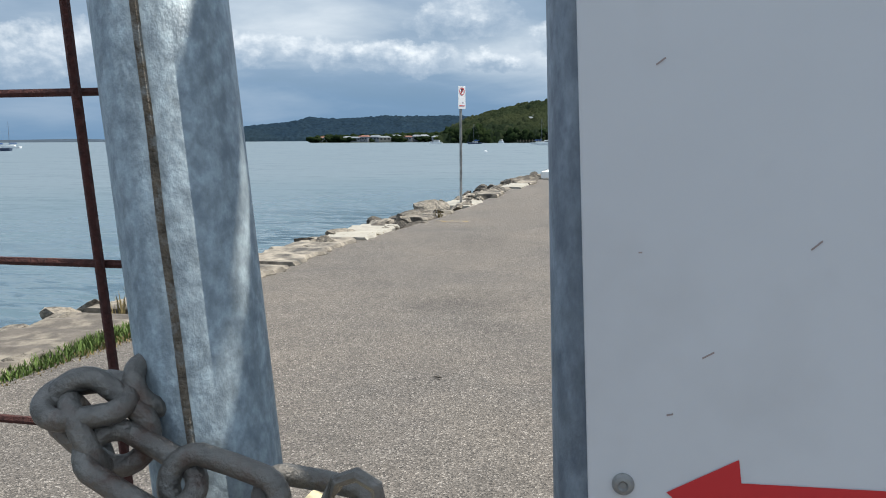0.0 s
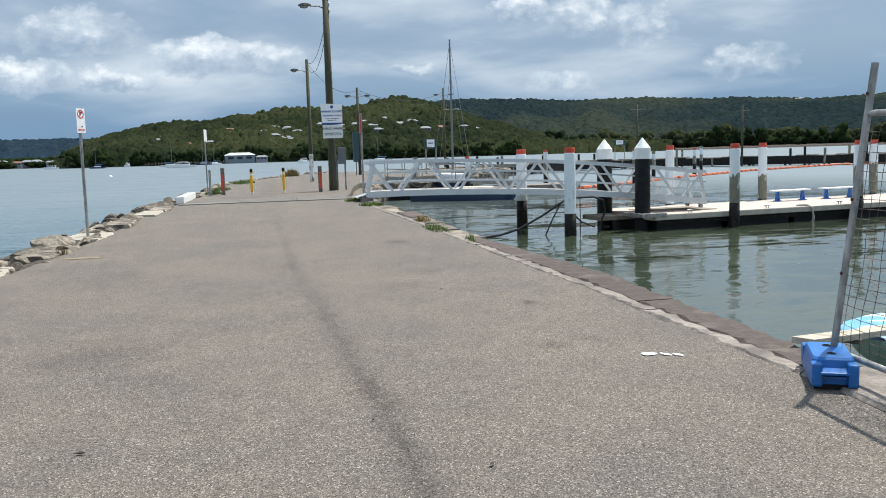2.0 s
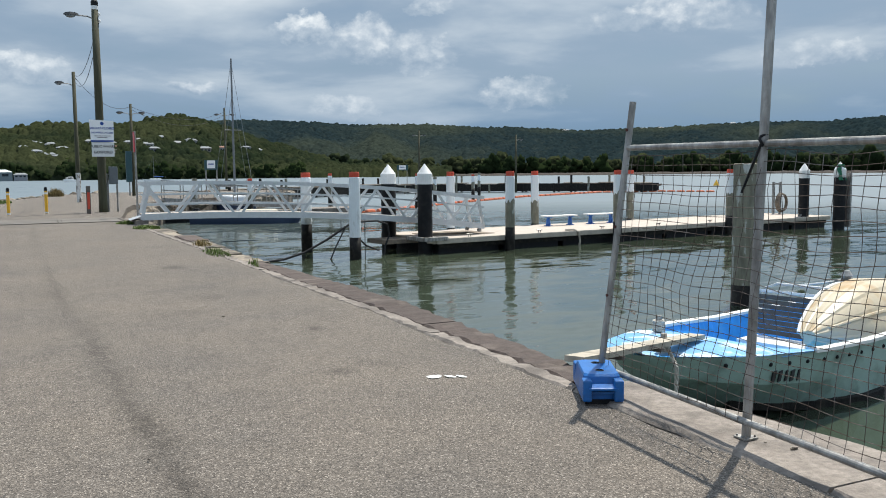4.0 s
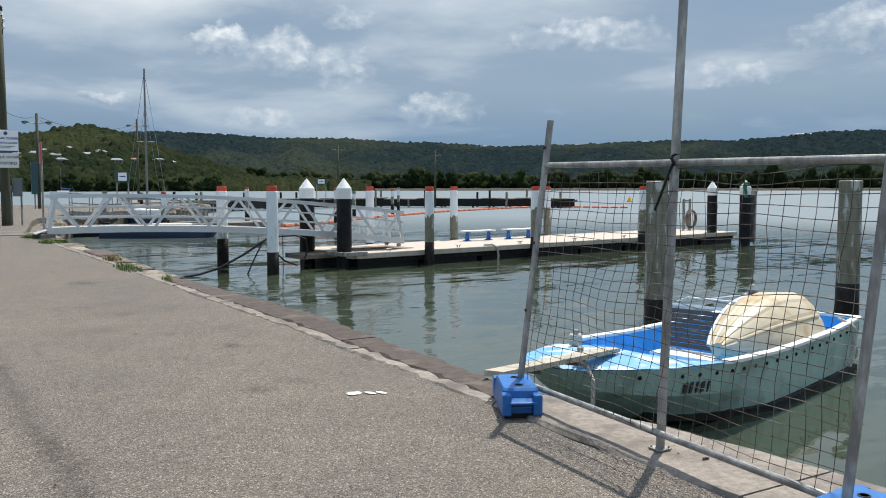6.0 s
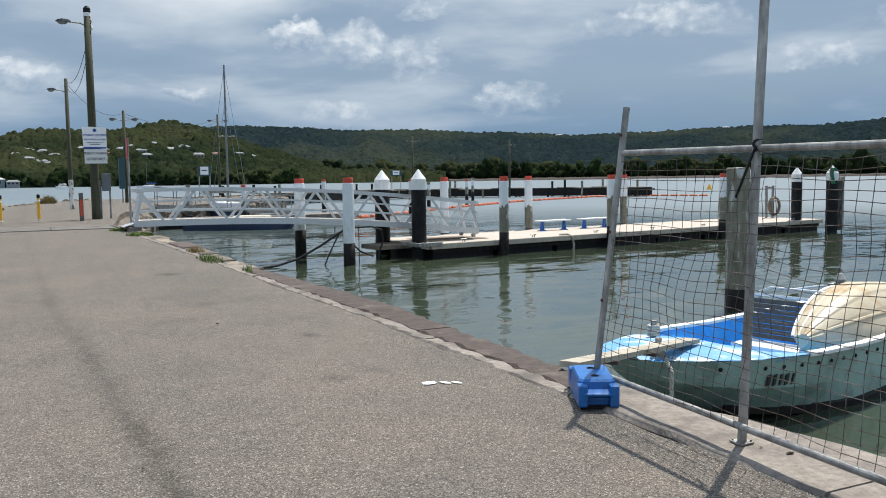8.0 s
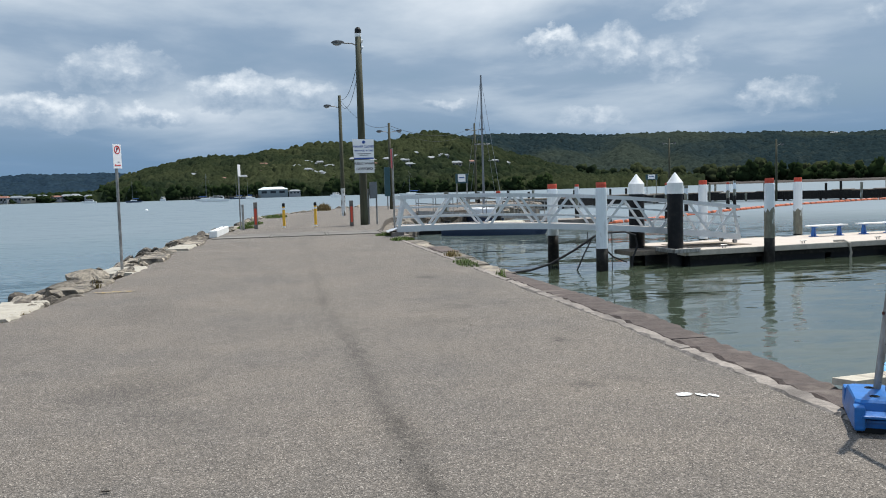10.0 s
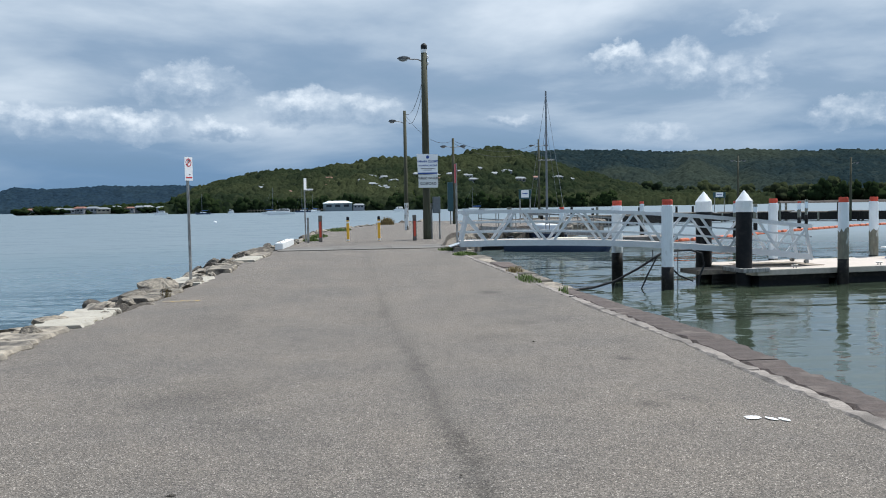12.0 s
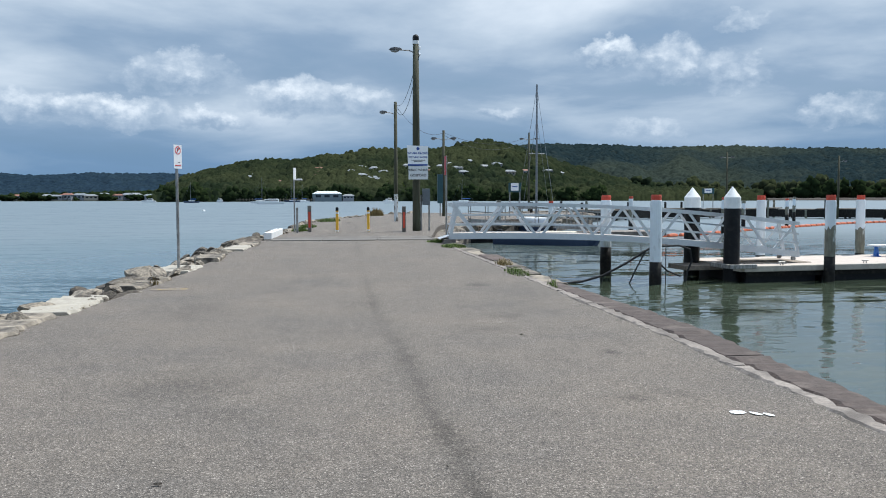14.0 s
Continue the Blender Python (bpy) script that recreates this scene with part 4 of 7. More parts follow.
rng = random.Random(8)
y = 4.75
while y < 33.5:
    step = rng.uniform(1.1, 2.3) if y > 15 else rng.uniform(2.4, 4.2)
    y1 = min(y + step - 0.025, 33.6)
    far = y > 15
    rise = rng.uniform(-0.05, 0.05) if far else rng.uniform(-0.01, 0.015)
    shift = rng.uniform(-0.08, 0.16) if far else 0.0
    part("coping_stone", block(lambda q: along(RIGHT, q) + 0.175, lambda q: along(OUTER, q) + shift, y, y1, -0.34, -0.012 + rise, 0.03, rng), M_STONE if (not far or rng.random() < 0.55) else M_ROCK, wall)
    y += step
y = 4.6
while y < 33:
    step = rng.uniform(1.4, 2.8)
    part("kerb_stone", block(lambda q: along(RIGHT, q) - 0.01, lambda q: along(RIGHT, q) + 0.172, y, y + step - 0.012, -0.3, 0.012, 0.03, rng), M_CONC, wall)
    y += step
y = -9.0
while y < 4.55:
    y1 = min(y + 2.25, 4.58)
    part("edge_slab", block(lambda q: along(RIGHT, q) + 0.0, lambda q: along(OUTER, q), y, y1 - 0.02, -0.34, 0.02, 0.012, rng), M_CONC, wall)
    y += 2.25


def rock_mesh(seed, flat=0.6, square=0.5):
    g = random.Random(seed)
    bm = bmesh.new()
    bmesh.ops.create_icosphere(bm, subdivisions=3, radius=1)
    planes = [(Vector((g.uniform(-1, 1), g.uniform(-1, 1), g.uniform(-1, 1))).normalized(), g.uniform(0.42, 0.8)) for _ in range(13)]
    for v in bm.verts:
        p = v.co.copy()
        for n, d in planes:
            k = p.dot(n)
            if k > d:
                p -= n * (k - d)
        p += Vector((noise.noise(p * 2.1 + Vector((seed, 0, 0))), noise.noise(p * 2.1 + Vector((0, seed, 0))), noise.noise(p * 2.1 + Vector((0, 0, seed))))) * 0.10 + p.normalized() * (0.07 * noise.noise(p * 5.5 + Vector((seed, seed, 0))) + 0.04 * noise.noise(p * 11 + Vector((0, seed, seed))))
        v.co = Vector((p.x, p.y, p.z * flat))
    me = bpy.data.meshes.new("rock")
    bm.to_mesh(me)
    bm.free()
    return me


ROCKS = [rock_mesh(i, 0.55 + 0.05 * (i % 5)) for i in range(10)]
for i, me in enumerate(ROCKS):
    me.materials.append(M_ROCK if i % 3 else M_DARKROCK)
bank = thing("rock_bank", "bank of pale and dark armour rocks beside the road", "rocks", (0, 0, 0), kind="structure")


def rock(x, y, z, s, k=None, turn=None, tilt=0.2):
    ob = new("rock", ROCKS[rng.randrange(10) if k is None else k])
    ob.parent = bank
    ob.matrix_local = Matrix.Translation((x, y, z)) @ Euler((rng.uniform(-tilt, tilt), rng.uniform(-tilt, tilt), rng.uniform(0, 6.3) if turn is None else turn)).to_matrix().to_4x4() @ Matrix.Diagonal((*s, 1))
    return ob


y = -3.0
while y < 46:
    e = along(LEFT, y)
    k = rng.uniform(0.34, 0.62)
    rock(e - 0.32 + rng.uniform(-0.1, 0.08), y, -0.22 + rng.uniform(-0.05, 0.07), (k, k * rng.uniform(0.9, 1.5), k * rng.uniform(0.55, 0.75)))
    rock(e - 0.85 + rng.uniform(-0.15, 0.15), y + 0.2, -0.48 + rng.uniform(-0.12, 0.12), (k * 1.1, k * rng.uniform(0.9, 1.4), k * 0.75))
    rock(e - 1.45 + rng.uniform(-0.2, 0.2), y, -0.85 + rng.uniform(-0.1, 0.1), (k * 1.2, k * 1.2, k * 0.9))
    if rng.random() < 0.7:
        rock(e - 1.95, y + 0.1, -1.2, (k * 1.1, k * 1.1, k * 0.9))
    y += k * 1.25
y = -2.0
while y < 40:
    k = rng.uniform(0.13, 0.27)
    e = along(LEFT, y)
    rock(e - 0.12 - rng.random() * 0.9, y, -0.02 + rng.uniform(-0.06, 0.03), (k, k * rng.uniform(0.8, 1.5), k * 0.75), tilt=0.6)
    y += rng.uniform(0.18, 0.5)
for x, yy, z, s in ((-4.3, 14.1, 0.12, (0.4, 0.55, 0.4)), (-4.15, 16.2, 0.14, (0.6, 0.75, 0.45)), (-4.2, 17.2, 0.16, (0.5, 0.6, 0.45)), (-4.35, 18.3, 0.15, (0.35, 0.4, 0.4)), (-4.0, 20.2, 0.16, (0.45, 0.5, 0.4)), (-3.95, 21.8, 0.12, (0.5, 0.7, 0.35)), (-3.7, 24.3, 0.1, (0.45, 0.9, 0.35)), (-3.75, 29.8, 0.2, (0.6, 0.8, 0.5)), (-3.9, 31.2, 0.15, (0.5, 0.6, 0.5))):
    rock(x, yy, z - 0.2, (s[0] * 0.9, s[1] * 0.9, s[2] * 0.7))
for y0 in range(46, 88, 1):
    e = along(LEFT, y0)
    for q in range(2):
        k = rng.uniform(0.4, 0.7)
        rock(e - 0.3 - q * 0.8, y0 + rng.uniform(-0.3, 0.3), -0.12 - 0.45 * q, (k, k, k * 0.8))
for y0 in range(46, 88, 2):
    e = along(RIGHT, y0)
    k = rng.uniform(0.5, 0.8)
    rock(e + 0.5, y0, -0.4, (k, k * 1.4, k * 0.9))


def slab(x0, x1, y0, y1, z, material, turn=0.0):
    m = Matrix.Translation(((x0 + x1) / 2, (y0 + y1) / 2, 0)) @ Matrix.Rotation(turn, 4, "Z")
    bm = block(lambda q: -(x1 - x0) / 2 * (1 - 0.25 * abs(q) / (y1 - y0)), lambda q: (x1 - x0) / 2, -(y1 - y0) / 2, (y1 - y0) / 2, -0.3, z, 0.05, rng, 0.04)
    ob = part("slab", bm, material, bank)
    ob.matrix_local = m
    return ob


slab(-4.42, -3.62, 11.3, 13.4, 0.045, M_SLAB, 0.05)
slab(-4.05, -3.42, 14.6, 16.4, 0.05, M_ROCK, -0.1)
rock(-4.0, 15.5, -0.05, (0.5, 0.8, 0.42), 1, 0.4)
rock(-3.75, 16.6, 0.0, (0.45, 0.6, 0.42), 4, 1.1)
slab(-4.5, -3.68, 8.6, 11.2, 0.05, M_ROCK, 0.03)
slab(-4.45, -3.6, 5.6, 8.4, 0.04, M_ROCK, 0.0)
slab(-4.15, -3.3, 18.0, 19.4, 0.035, M_SLAB, 0.0)
slab(-4.4, -3.55, 2.6, 5.4, 0.05, M_DARKROCK, 0.06)
slab(-3.9, -3.25, 21.0, 22.6, 0.09, M_ROCK, 0.08)
slab(-3.85, -3.2, 25.2, 27.2, 0.06, M_SLAB, 0.0)
slab(-3.75, -3.12, 27.4, 29.0, 0.08, M_ROCK, 0.0)

# ---- road furniture ----
M_PLANKGREY = mat("grey_sleeper", (0.19, 0.175, 0.155), 0.9, vary=0.3, scale=10, second=(0.12, 0.11, 0.10), second_scale=2.5, bump=0.4, random_tone=0.3, stretch=(0.2, 1, 1))
th = thing("timber_threshold", "weathered grey timber and concrete strip across the road", "threshold", (0, 0, 0), kind="structure")
for i in range(6):
    for j in range(3):
        bm = bmesh.new()
        box(bm, (-2.15 + j * 2.06 + 0.12 * (i % 2), 31.3 + i * 0.44, 0.006), (2.03, 0.41, 0.05), bevel=0.012)
        part("plank", bm, M_PLANKGREY, th)
kb = thing("kerb_beam", "white-painted timber kerb beam at the road edge", "kerb", (-3.22, 34.6, 0))
bm = bmesh.new()
box(bm, (0, 0, 0.13), (0.3, 4.6, 0.26), bevel=0.02)
part("beam", bm, M_WHITE, kb)
for sy in (-1.7, 0, 1.7):
    bm = bmesh.new()
    rod(bm, (0, sy, 0.25), (0, sy, 0.28), 0.035, 8)
    part("bolt", bm, M_GALV, kb)


def steel_bollard(x, y):
    ob = thing("bollard", "yellow steel bollard with dark top band", "bollard", (x, y, 0), "bollards across the road")
    bm = bmesh.new()
    lathe(bm, [(0.065, 0.0), (0.065, 0.98)], 16)
    part("post", bm, M_YELLOW, ob, smooth=False)
    bm = bmesh.new()
    lathe(bm, [(0.067, 0.98), (0.067, 1.10), (0.05, 1.14), (0.01, 1.15)], 16)
    part("cap", bm, M_BLACK, ob, "black plastic cap")
    bm = bmesh.new()
    lathe(bm, [(0.072, 0.02), (0.072, 0.09)], 16)
    part("foot_ring", bm, M_WHITE, ob)
    bm = bmesh.new()
    lathe(bm, [(0.068, 0.84), (0.068, 0.92)], 16)
    part("reflector_band", bm, M_WHITE, ob)


steel_bollard(-0.79, 39.2)
steel_bollard(0.65, 39.7)


def timber_bollard(x, y, h=1.22, red=True):
    ob = thing("timber_bollard", "square grey timber bollard with a red reflector strip" if red else "slim grey post at the road edge", "bollard", (x, y, 0), "bollards across the road")
    bm = bmesh.new()
    box(bm, (0, 0, h / 2), (0.17 if red else 0.1, 0.17 if red else 0.1, h), bevel=0.015)
    part("post", bm, M_PLANKGREY if red else M_GALV, ob)
    if red:
        bm = bmesh.new()
        box(bm, (0, -0.088, h * 0.47), (0.1, 0.012, h * 0.6))
        part("reflector", bm, M_RED, ob, "red reflector strip")


timber_bollard(-2.06, 39.3)
timber_bollard(2.28, 38.6, 1.18)
timber_bollard(-2.56, 38.4, 1.15, False)

M_SIGNWHITE = mat("white_sign_face", (0.87, 0.88, 0.89), 0.35, vary=0.03, scale=4)
M_SIGNRED = mat("sign_red", (0.60, 0.025, 0.03), 0.4, vary=0.05)
M_SIGNBLUE = mat("sign_blue", (0.02, 0.07, 0.30), 0.4, vary=0.05)
M_SIGNBLACK = mat("sign_black", (0.03, 0.03, 0.035), 0.5, vary=0.05)
M_SIGNGREY = mat("pale_grey_sign_face", (0.68, 0.70, 0.70), 0.45, vary=0.05)


def words(text, size, at, rx, rz, material, parent, name="lettering"):
    c = bpy.data.curves.new(name, "FONT")
    c.body, c.size, c.align_x, c.align_y, c.extrude = text, size, "CENTER", "CENTER", 0.001
    c.offset = 0.0035 if size > 0.08 else 0.0
    tmp = bpy.data.objects.new(name, c)
    scene.collection.objects.link(tmp)
    dg = bpy.context.evaluated_depsgraph_get()
    me = bpy.data.meshes.new_from_object(tmp.evaluated_get(dg))
    bpy.data.objects.remove(tmp)
    me.materials.clear()
    me.materials.append(material)
    ob = new(name, me)
    ob.parent = parent
    ob.matrix_local = Matrix.Translation(at) @ Euler((rx, 0, rz)).to_matrix().to_4x4()
    return ob


def ring_bm(r0, r1, y, cz, n=28):
    bm = bmesh.new()
    a = [bm.verts.new((r0 * math.cos(k * math.tau / n), y, cz + r0 * math.sin(k * math.tau / n))) for k in range(n)]
    b = [bm.verts.new((r1 * math.cos(k * math.tau / n), y, cz + r1 * math.sin(k * math.tau / n))) for k in range(n)]
    for k in range(n):
        bm.faces.new((a[k], a[(k + 1) % n], b[(k + 1) % n], b[k]))
    return bm


def parking_sign(x, y, h, turn, label, full=True):
    ob = thing("parking_sign", label, "sign", Matrix.Translation((x, y, 0)) @ Matrix.Rotation(turn, 4, "Z"))
    bm = bmesh.new()
    lathe(bm, [(0.032, -0.1), (0.032, h - 0.02), (0.02, h)], 12)
    part("post", bm, M_GALV, ob)
    bm = bmesh.new()
    box(bm, (0, -0.038, h - 0.27), (0.25, 0.006, 0.52), bevel=0.002)
    pl = part("plate", bm, M_SIGNWHITE, ob)
    if full:
        part("ring", ring_bm(0.07, 0.09, -0.044, h - 0.13), M_SIGNRED, pl)
        bm = bmesh.new()
        beam(bm, (-0.055, -0.0452, h - 0.185), (0.055, -0.0452, h - 0.075), 0.002, 0.016)
        part("slash", bm, M_SIGNRED, pl)
        words("P", 0.13, (0, -0.0435, h - 0.13), radians(90), 0, M_SIGNBLACK, pl)
        bm = bmesh.new()
        box(bm, (0, -0.044, h - 0.46), (0.14, 0.003, 0.018))
        for s in (-1, 1):
            vs = [bm.verts.new(p) for p in ((s * 0.10, -0.0445, h - 0.46), (s * 0.06, -0.0445, h - 0.435), (s * 0.06, -0.0445, h - 0.485))]
            bm.faces.new(vs)
        part("arrow", bm, M_SIGNRED, pl)
        bm = bmesh.new()
        box(bm, (0.03, -0.043, h - 0.39), (0.05, 0.003, 0.012))
        part("small_print", bm, M_SIGNBLACK, pl)
    return ob


parking_sign(-3.7, 18.77, 2.77, radians(60), "white no-parking sign on a galvanised post above the rocks")
parking_sign(-2.72, 38.9, 2.95, radians(66), "narrow white sign on a galvanised post by the bollards", False)

pole = thing("lamp_pole", "tall brown timber power pole with a street light", "pole", (2.94, 39.9, 0), "timber poles")
bm = bmesh.new()
lathe(bm, [(0.19, -0.2), (0.185, 0.5), (0.165, 5), (0.135, 9.0)], 20)
part("shaft", bm, M_POLE, pole, smooth=True)
bm = bmesh.new()
lathe(bm, [(0.15, 8.95), (0.15, 9.12), (0.10, 9.2), (0.02, 9.24)], 16)
part("cap", bm, M_BLACK, pole, "dark pole cap")
bm = bmesh.new()
lathe(bm, [(0.15, 8.78), (0.15, 8.94)], 16)
part("collar", bm, M_WHITE, pole, "white band below the cap")


M_LAMPGLASS = mat("clouded_lamp_glass", (0.22, 0.23, 0.235), 0.25, vary=0.15, scale=8)
M_LAMPDARK = mat("dark_lamp_housing", (0.045, 0.048, 0.052), 0.5, vary=0.2, scale=12)


def lantern(parent, z, side, reach=1.0, dark=True):
    arm = bmesh.new()
    tube(arm, [(0, 0, z - 0.1), (side * 0.3, 0, z + 0.03), (side * reach * 0.7, 0, z + 0.05)], 0.03, 6)
    a = part("lamp_arm", arm, M_GALV, parent)
    bm = bmesh.new()
    for dz, s0 in ((0, 1.0),):
        pts = []
        for x, hw, hz in ((0.62, 0.05, 0.05), (0.72, 0.11, 0.10), (0.95, 0.15, 0.12), (1.12, 0.12, 0.09), (1.2, 0.03, 0.03)):
            pts.append([bm.verts.new((side * reach * x, q * hw, z + 0.05 + r * hz)) for q, r in ((-1, 0), (-0.7, 1), (0.7, 1), (1, 0))])
        for A, B in zip(pts, pts[1:]):
            for k in range(3):
                bm.faces.new((A[k], A[k + 1], B[k + 1], B[k]))
            bm.faces.new((A[3], A[0], B[0], B[3]))
        bm.faces.new(pts[0])
        bm.faces.new(pts[-1][::-1])
    bmesh.ops.recalc_face_normals(bm, faces=bm.faces[:])
    part("lamp_head", bm, M_LAMPDARK, a, "dark grey lamp housing")
    bm = bmesh.new()
    bmesh.ops.create_uvsphere(bm, u_segments=12, v_segments=8, radius=1, matrix=Matrix.Translation((side * reach * 0.94, 0, z + 0.03)) @ Matrix.Diagonal((0.2 * reach, 0.12, 0.10, 1)))
    part("lamp_bowl", bm, M_LAMPGLASS, a, "clouded lamp bowl")


lantern(pole, 8.45, -1, 1.05)
for z in (8.3, 8.6):
    bm = bmesh.new()
    lathe(bm, [(0.05, -0.07), (0.06, -0.02), (0.03, 0.0), (0.06, 0.03), (0.03, 0.07)], 10, (0.17, 0, z))
    part("insulator", bm, M_SIGNWHITE, pole)
sb = thing("closure_notice", "white notice board reading wharf closed, bolted to the pole", "sign", (2.99, 39.68, 0))
bm = bmesh.new()
vs = [(-0.5, 0, 4.04), (0.5, 0, 4.0), (0.49, 0, 3.08), (-0.45, 0, 3.1)]
f = bm.faces.new([bm.verts.new(v) for v in vs])
ext = bmesh.ops.extrude_face_region(bm, geom=[f])
bmesh.ops.translate(bm, vec=(0, 0.02, 0), verts=[q for q in ext["geom"] if isinstance(q, bmesh.types.BMVert)])
bmesh.ops.recalc_face_normals(bm, faces=bm.faces[:])
part("board", bm, M_SIGNWHITE, sb)
bm = bmesh.new()
box(bm, (0.01, -0.008, 3.12), (0.92, 0.01, 0.07))
part("stripe", bm, M_SIGNBLUE, sb)
bm = bmesh.new()
rod(bm, (0.02, -0.012, 3.88), (0.02, 0.0, 3.88), 0.075, 16)
part("emblem", bm, M_SIGNBLUE, sb)
words("WHARF CLOSED", 0.132, (0.02, -0.008, 3.67), radians(90), 0, M_SIGNBLUE, sb)
words("NO PUBLIC ACCESS", 0.098, (0.02, -0.008, 3.48), radians(90), 0, M_SIGNBLUE, sb)
for i, w in enumerate((0.66, 0.4)):
    bm = bmesh.new()
    box(bm, (0.02, -0.006, 3.34 - i * 0.07), (w, 0.008, 0.025))
    part("small_print", bm, M_SIGNBLACK, sb)
ws = thing("wharf_name_sign", "pale grey sign with black lettering below the notice", "sign", (2.99, 39.68, 0))
bm = bmesh.new()
box(bm, (0.03, 0.01, 2.75), (0.92, 0.02, 0.62), bevel=0.004)
part("board", bm, M_SIGNGREY, ws)
words("PUBLIC WHARF", 0.145, (0.03, -0.004, 2.88), radians(90), 0, M_SIGNBLACK, ws)
words("GOSFORD", 0.165, (0.03, -0.004, 2.63), radians(90), 0, M_SIGNBLACK, ws)
mb = thing("meter_box", "grey metal meter box on a short steel frame", "meter box", (3.42, 40.1, 0))
bm = bmesh.new()
box(bm, (0, 0, 1.62), (0.36, 0.24, 0.78), bevel=0.02)
M_METER = mat("dull_grey_cabinet_paint", (0.13, 0.15, 0.165), 0.55, vary=0.1)
bx = part("box", bm, M_METER, mb)
bm = bmesh.new()
box(bm, (0, -0.125, 1.62), (0.3, 0.012, 0.7), bevel=0.004)
part("door", bm, M_METER, bx)
for sx in (-0.24, 0.14):
    bm = bmesh.new()
    rod(bm, (sx, 0.03, -0.05), (sx, 0.03, 1.7 if sx < 0 else 1.25), 0.04, 8)
    part("leg", bm, M_GALV, mb)


def far_pole(x, y, h, sides, label, r=0.13, material=None, white=True):
    ob = thing("lamp_pole", label, "pole", (x, y, 0), "timber poles")
    bm = bmesh.new()
    lathe(bm, [(r, -1.5), (r, 1.9), (r * 0.75, h)], 14)
    part("shaft", bm, material or M_POLE, ob, smooth=True)
    if white:
        bm = bmesh.new()
        lathe(bm, [(r + 0.006, 0.0), (r + 0.006, 1.8)], 14)
        part("painted_foot", bm, M_PEEL, ob, "white-painted foot")
    for s in sides:
        lantern(ob, h - 0.75, s, 0.9)
    return ob


far_pole(2.61, 56.3, 7.9, (-1,), "timber pole with one street light and a white foot")
far_pole(7.2, 71, 7.2, (-1, 1), "timber pole with two street lights and a teal cabinet", white=False)
bm = bmesh.new()
box(bm, (6.85, 70.4, 2.3), (0.45, 0.4, 2.4), bevel=0.03)
tb = thing("pole_cabinet", "dark teal cabinet strapped to the pole", "cabinet", (0, 0, 0))
M_TEAL = mat("dark_teal_paint", (0.02, 0.07, 0.085), 0.5, vary=0.15)
part("body", bm, M_TEAL, tb)
bm = bmesh.new()
rod(bm, (6.85, 70.4, -0.1), (6.85, 70.4, 1.2), 0.05, 8)
part("leg", bm, M_GALV, tb)
far_pole(18.5, 91.5, 8.6, (-1, 1), "thin timber pole with two street lights", white=False)
far_pole(50.6, 113.5, 7.7, (-1, 1), "lamp pole with two lights on the old jetty", 0.15, M_POLE, False)
far_pole(61.3, 104, 6.8, (1,), "lamp pole with one light on the old jetty", 0.15, M_POLE, False)


def wire_line(a, b, sag, label):
    ob = thing("power_line", label, "cable", (0, 0, 0), "overhead lines")
    a, b = Vector(a), Vector(b)
    bm = bmesh.new()
    tube(bm, [a.lerp(b, k / 14) - Vector((0, 0, sag * 4 * (k / 14) * (1 - k / 14))) for k in range(15)], 0.014, 4)
    part("cable", bm, M_BLACK, ob)


wire_line((3.1, 39.9, 8.6), (2.65, 56.3, 7.7), 0.9, "slack black overhead power line")
wire_line((3.1, 39.9, 8.3), (2.65, 56.3, 7.4), 1.3, "slack black overhead power line")
wire_line((2.65, 56.3, 7.6), (7.2, 71, 7.0), 0.8, "slack black overhead power line")
wire_line((7.2, 71, 7.0), (18.5, 91.5, 8.2), 0.9, "slack black overhead power line")
wire_line((7.2, 71, 6.8), (18.5, 91.5, 7.9), 1.2, "slack black overhead power line")
gp = thing("gangway_sign_post", "edge-on red sign on a galvanised post by the gangway", "sign", (3.72, 33.3, 0))
bm = bmesh.new()
lathe(bm, [(0.035, -0.1), (0.035, 3.25)], 10)
part("post", bm, M_GALV, gp)
bm = bmesh.new()
box(bm, (-0.045, 0, 2.85), (0.012, 0.45, 0.75), bevel=0.003)
part("plate", bm, M_SIGNRED, gp, "red sign plate")


def info_board(x, y, w, label, z=0.0):
    ob = thing("info_board", label, "sign", Matrix.Translation((x, y, z)) @ Matrix.Rotation(-math.atan2(x, y), 4, "Z"), "information boards")
    bm = bmesh.new()
    box(bm, (0, 0, 2.35), (w, 0.08, 0.75), bevel=0.01)
    p = part("board", bm, M_TEAL, ob)
    bm = bmesh.new()
    box(bm, (0, -0.05, 2.4), (w * 0.6, 0.02, 0.6))
    part("notice", bm, M_SIGNWHITE, p)
    bm = bmesh.new()
    box(bm, (0, -0.063, 2.42), (w * 0.4, 0.006, 0.08))
    part("text_bar", bm, M_SIGNBLUE, p)
    for s in (-1, 1):
        bm = bmesh.new()
        rod(bm, (s * w * 0.4, 0.02, -0.2), (s * w * 0.4, 0.02, 2.1), 0.05, 8)
        part("post", bm, M_GALV, ob)


info_board(12.4, 66.2, 1.0, "teal information board with a white notice on two posts")
info_board(47.5, 112.4, 1.6, "teal information board with a white notice on the jetty")

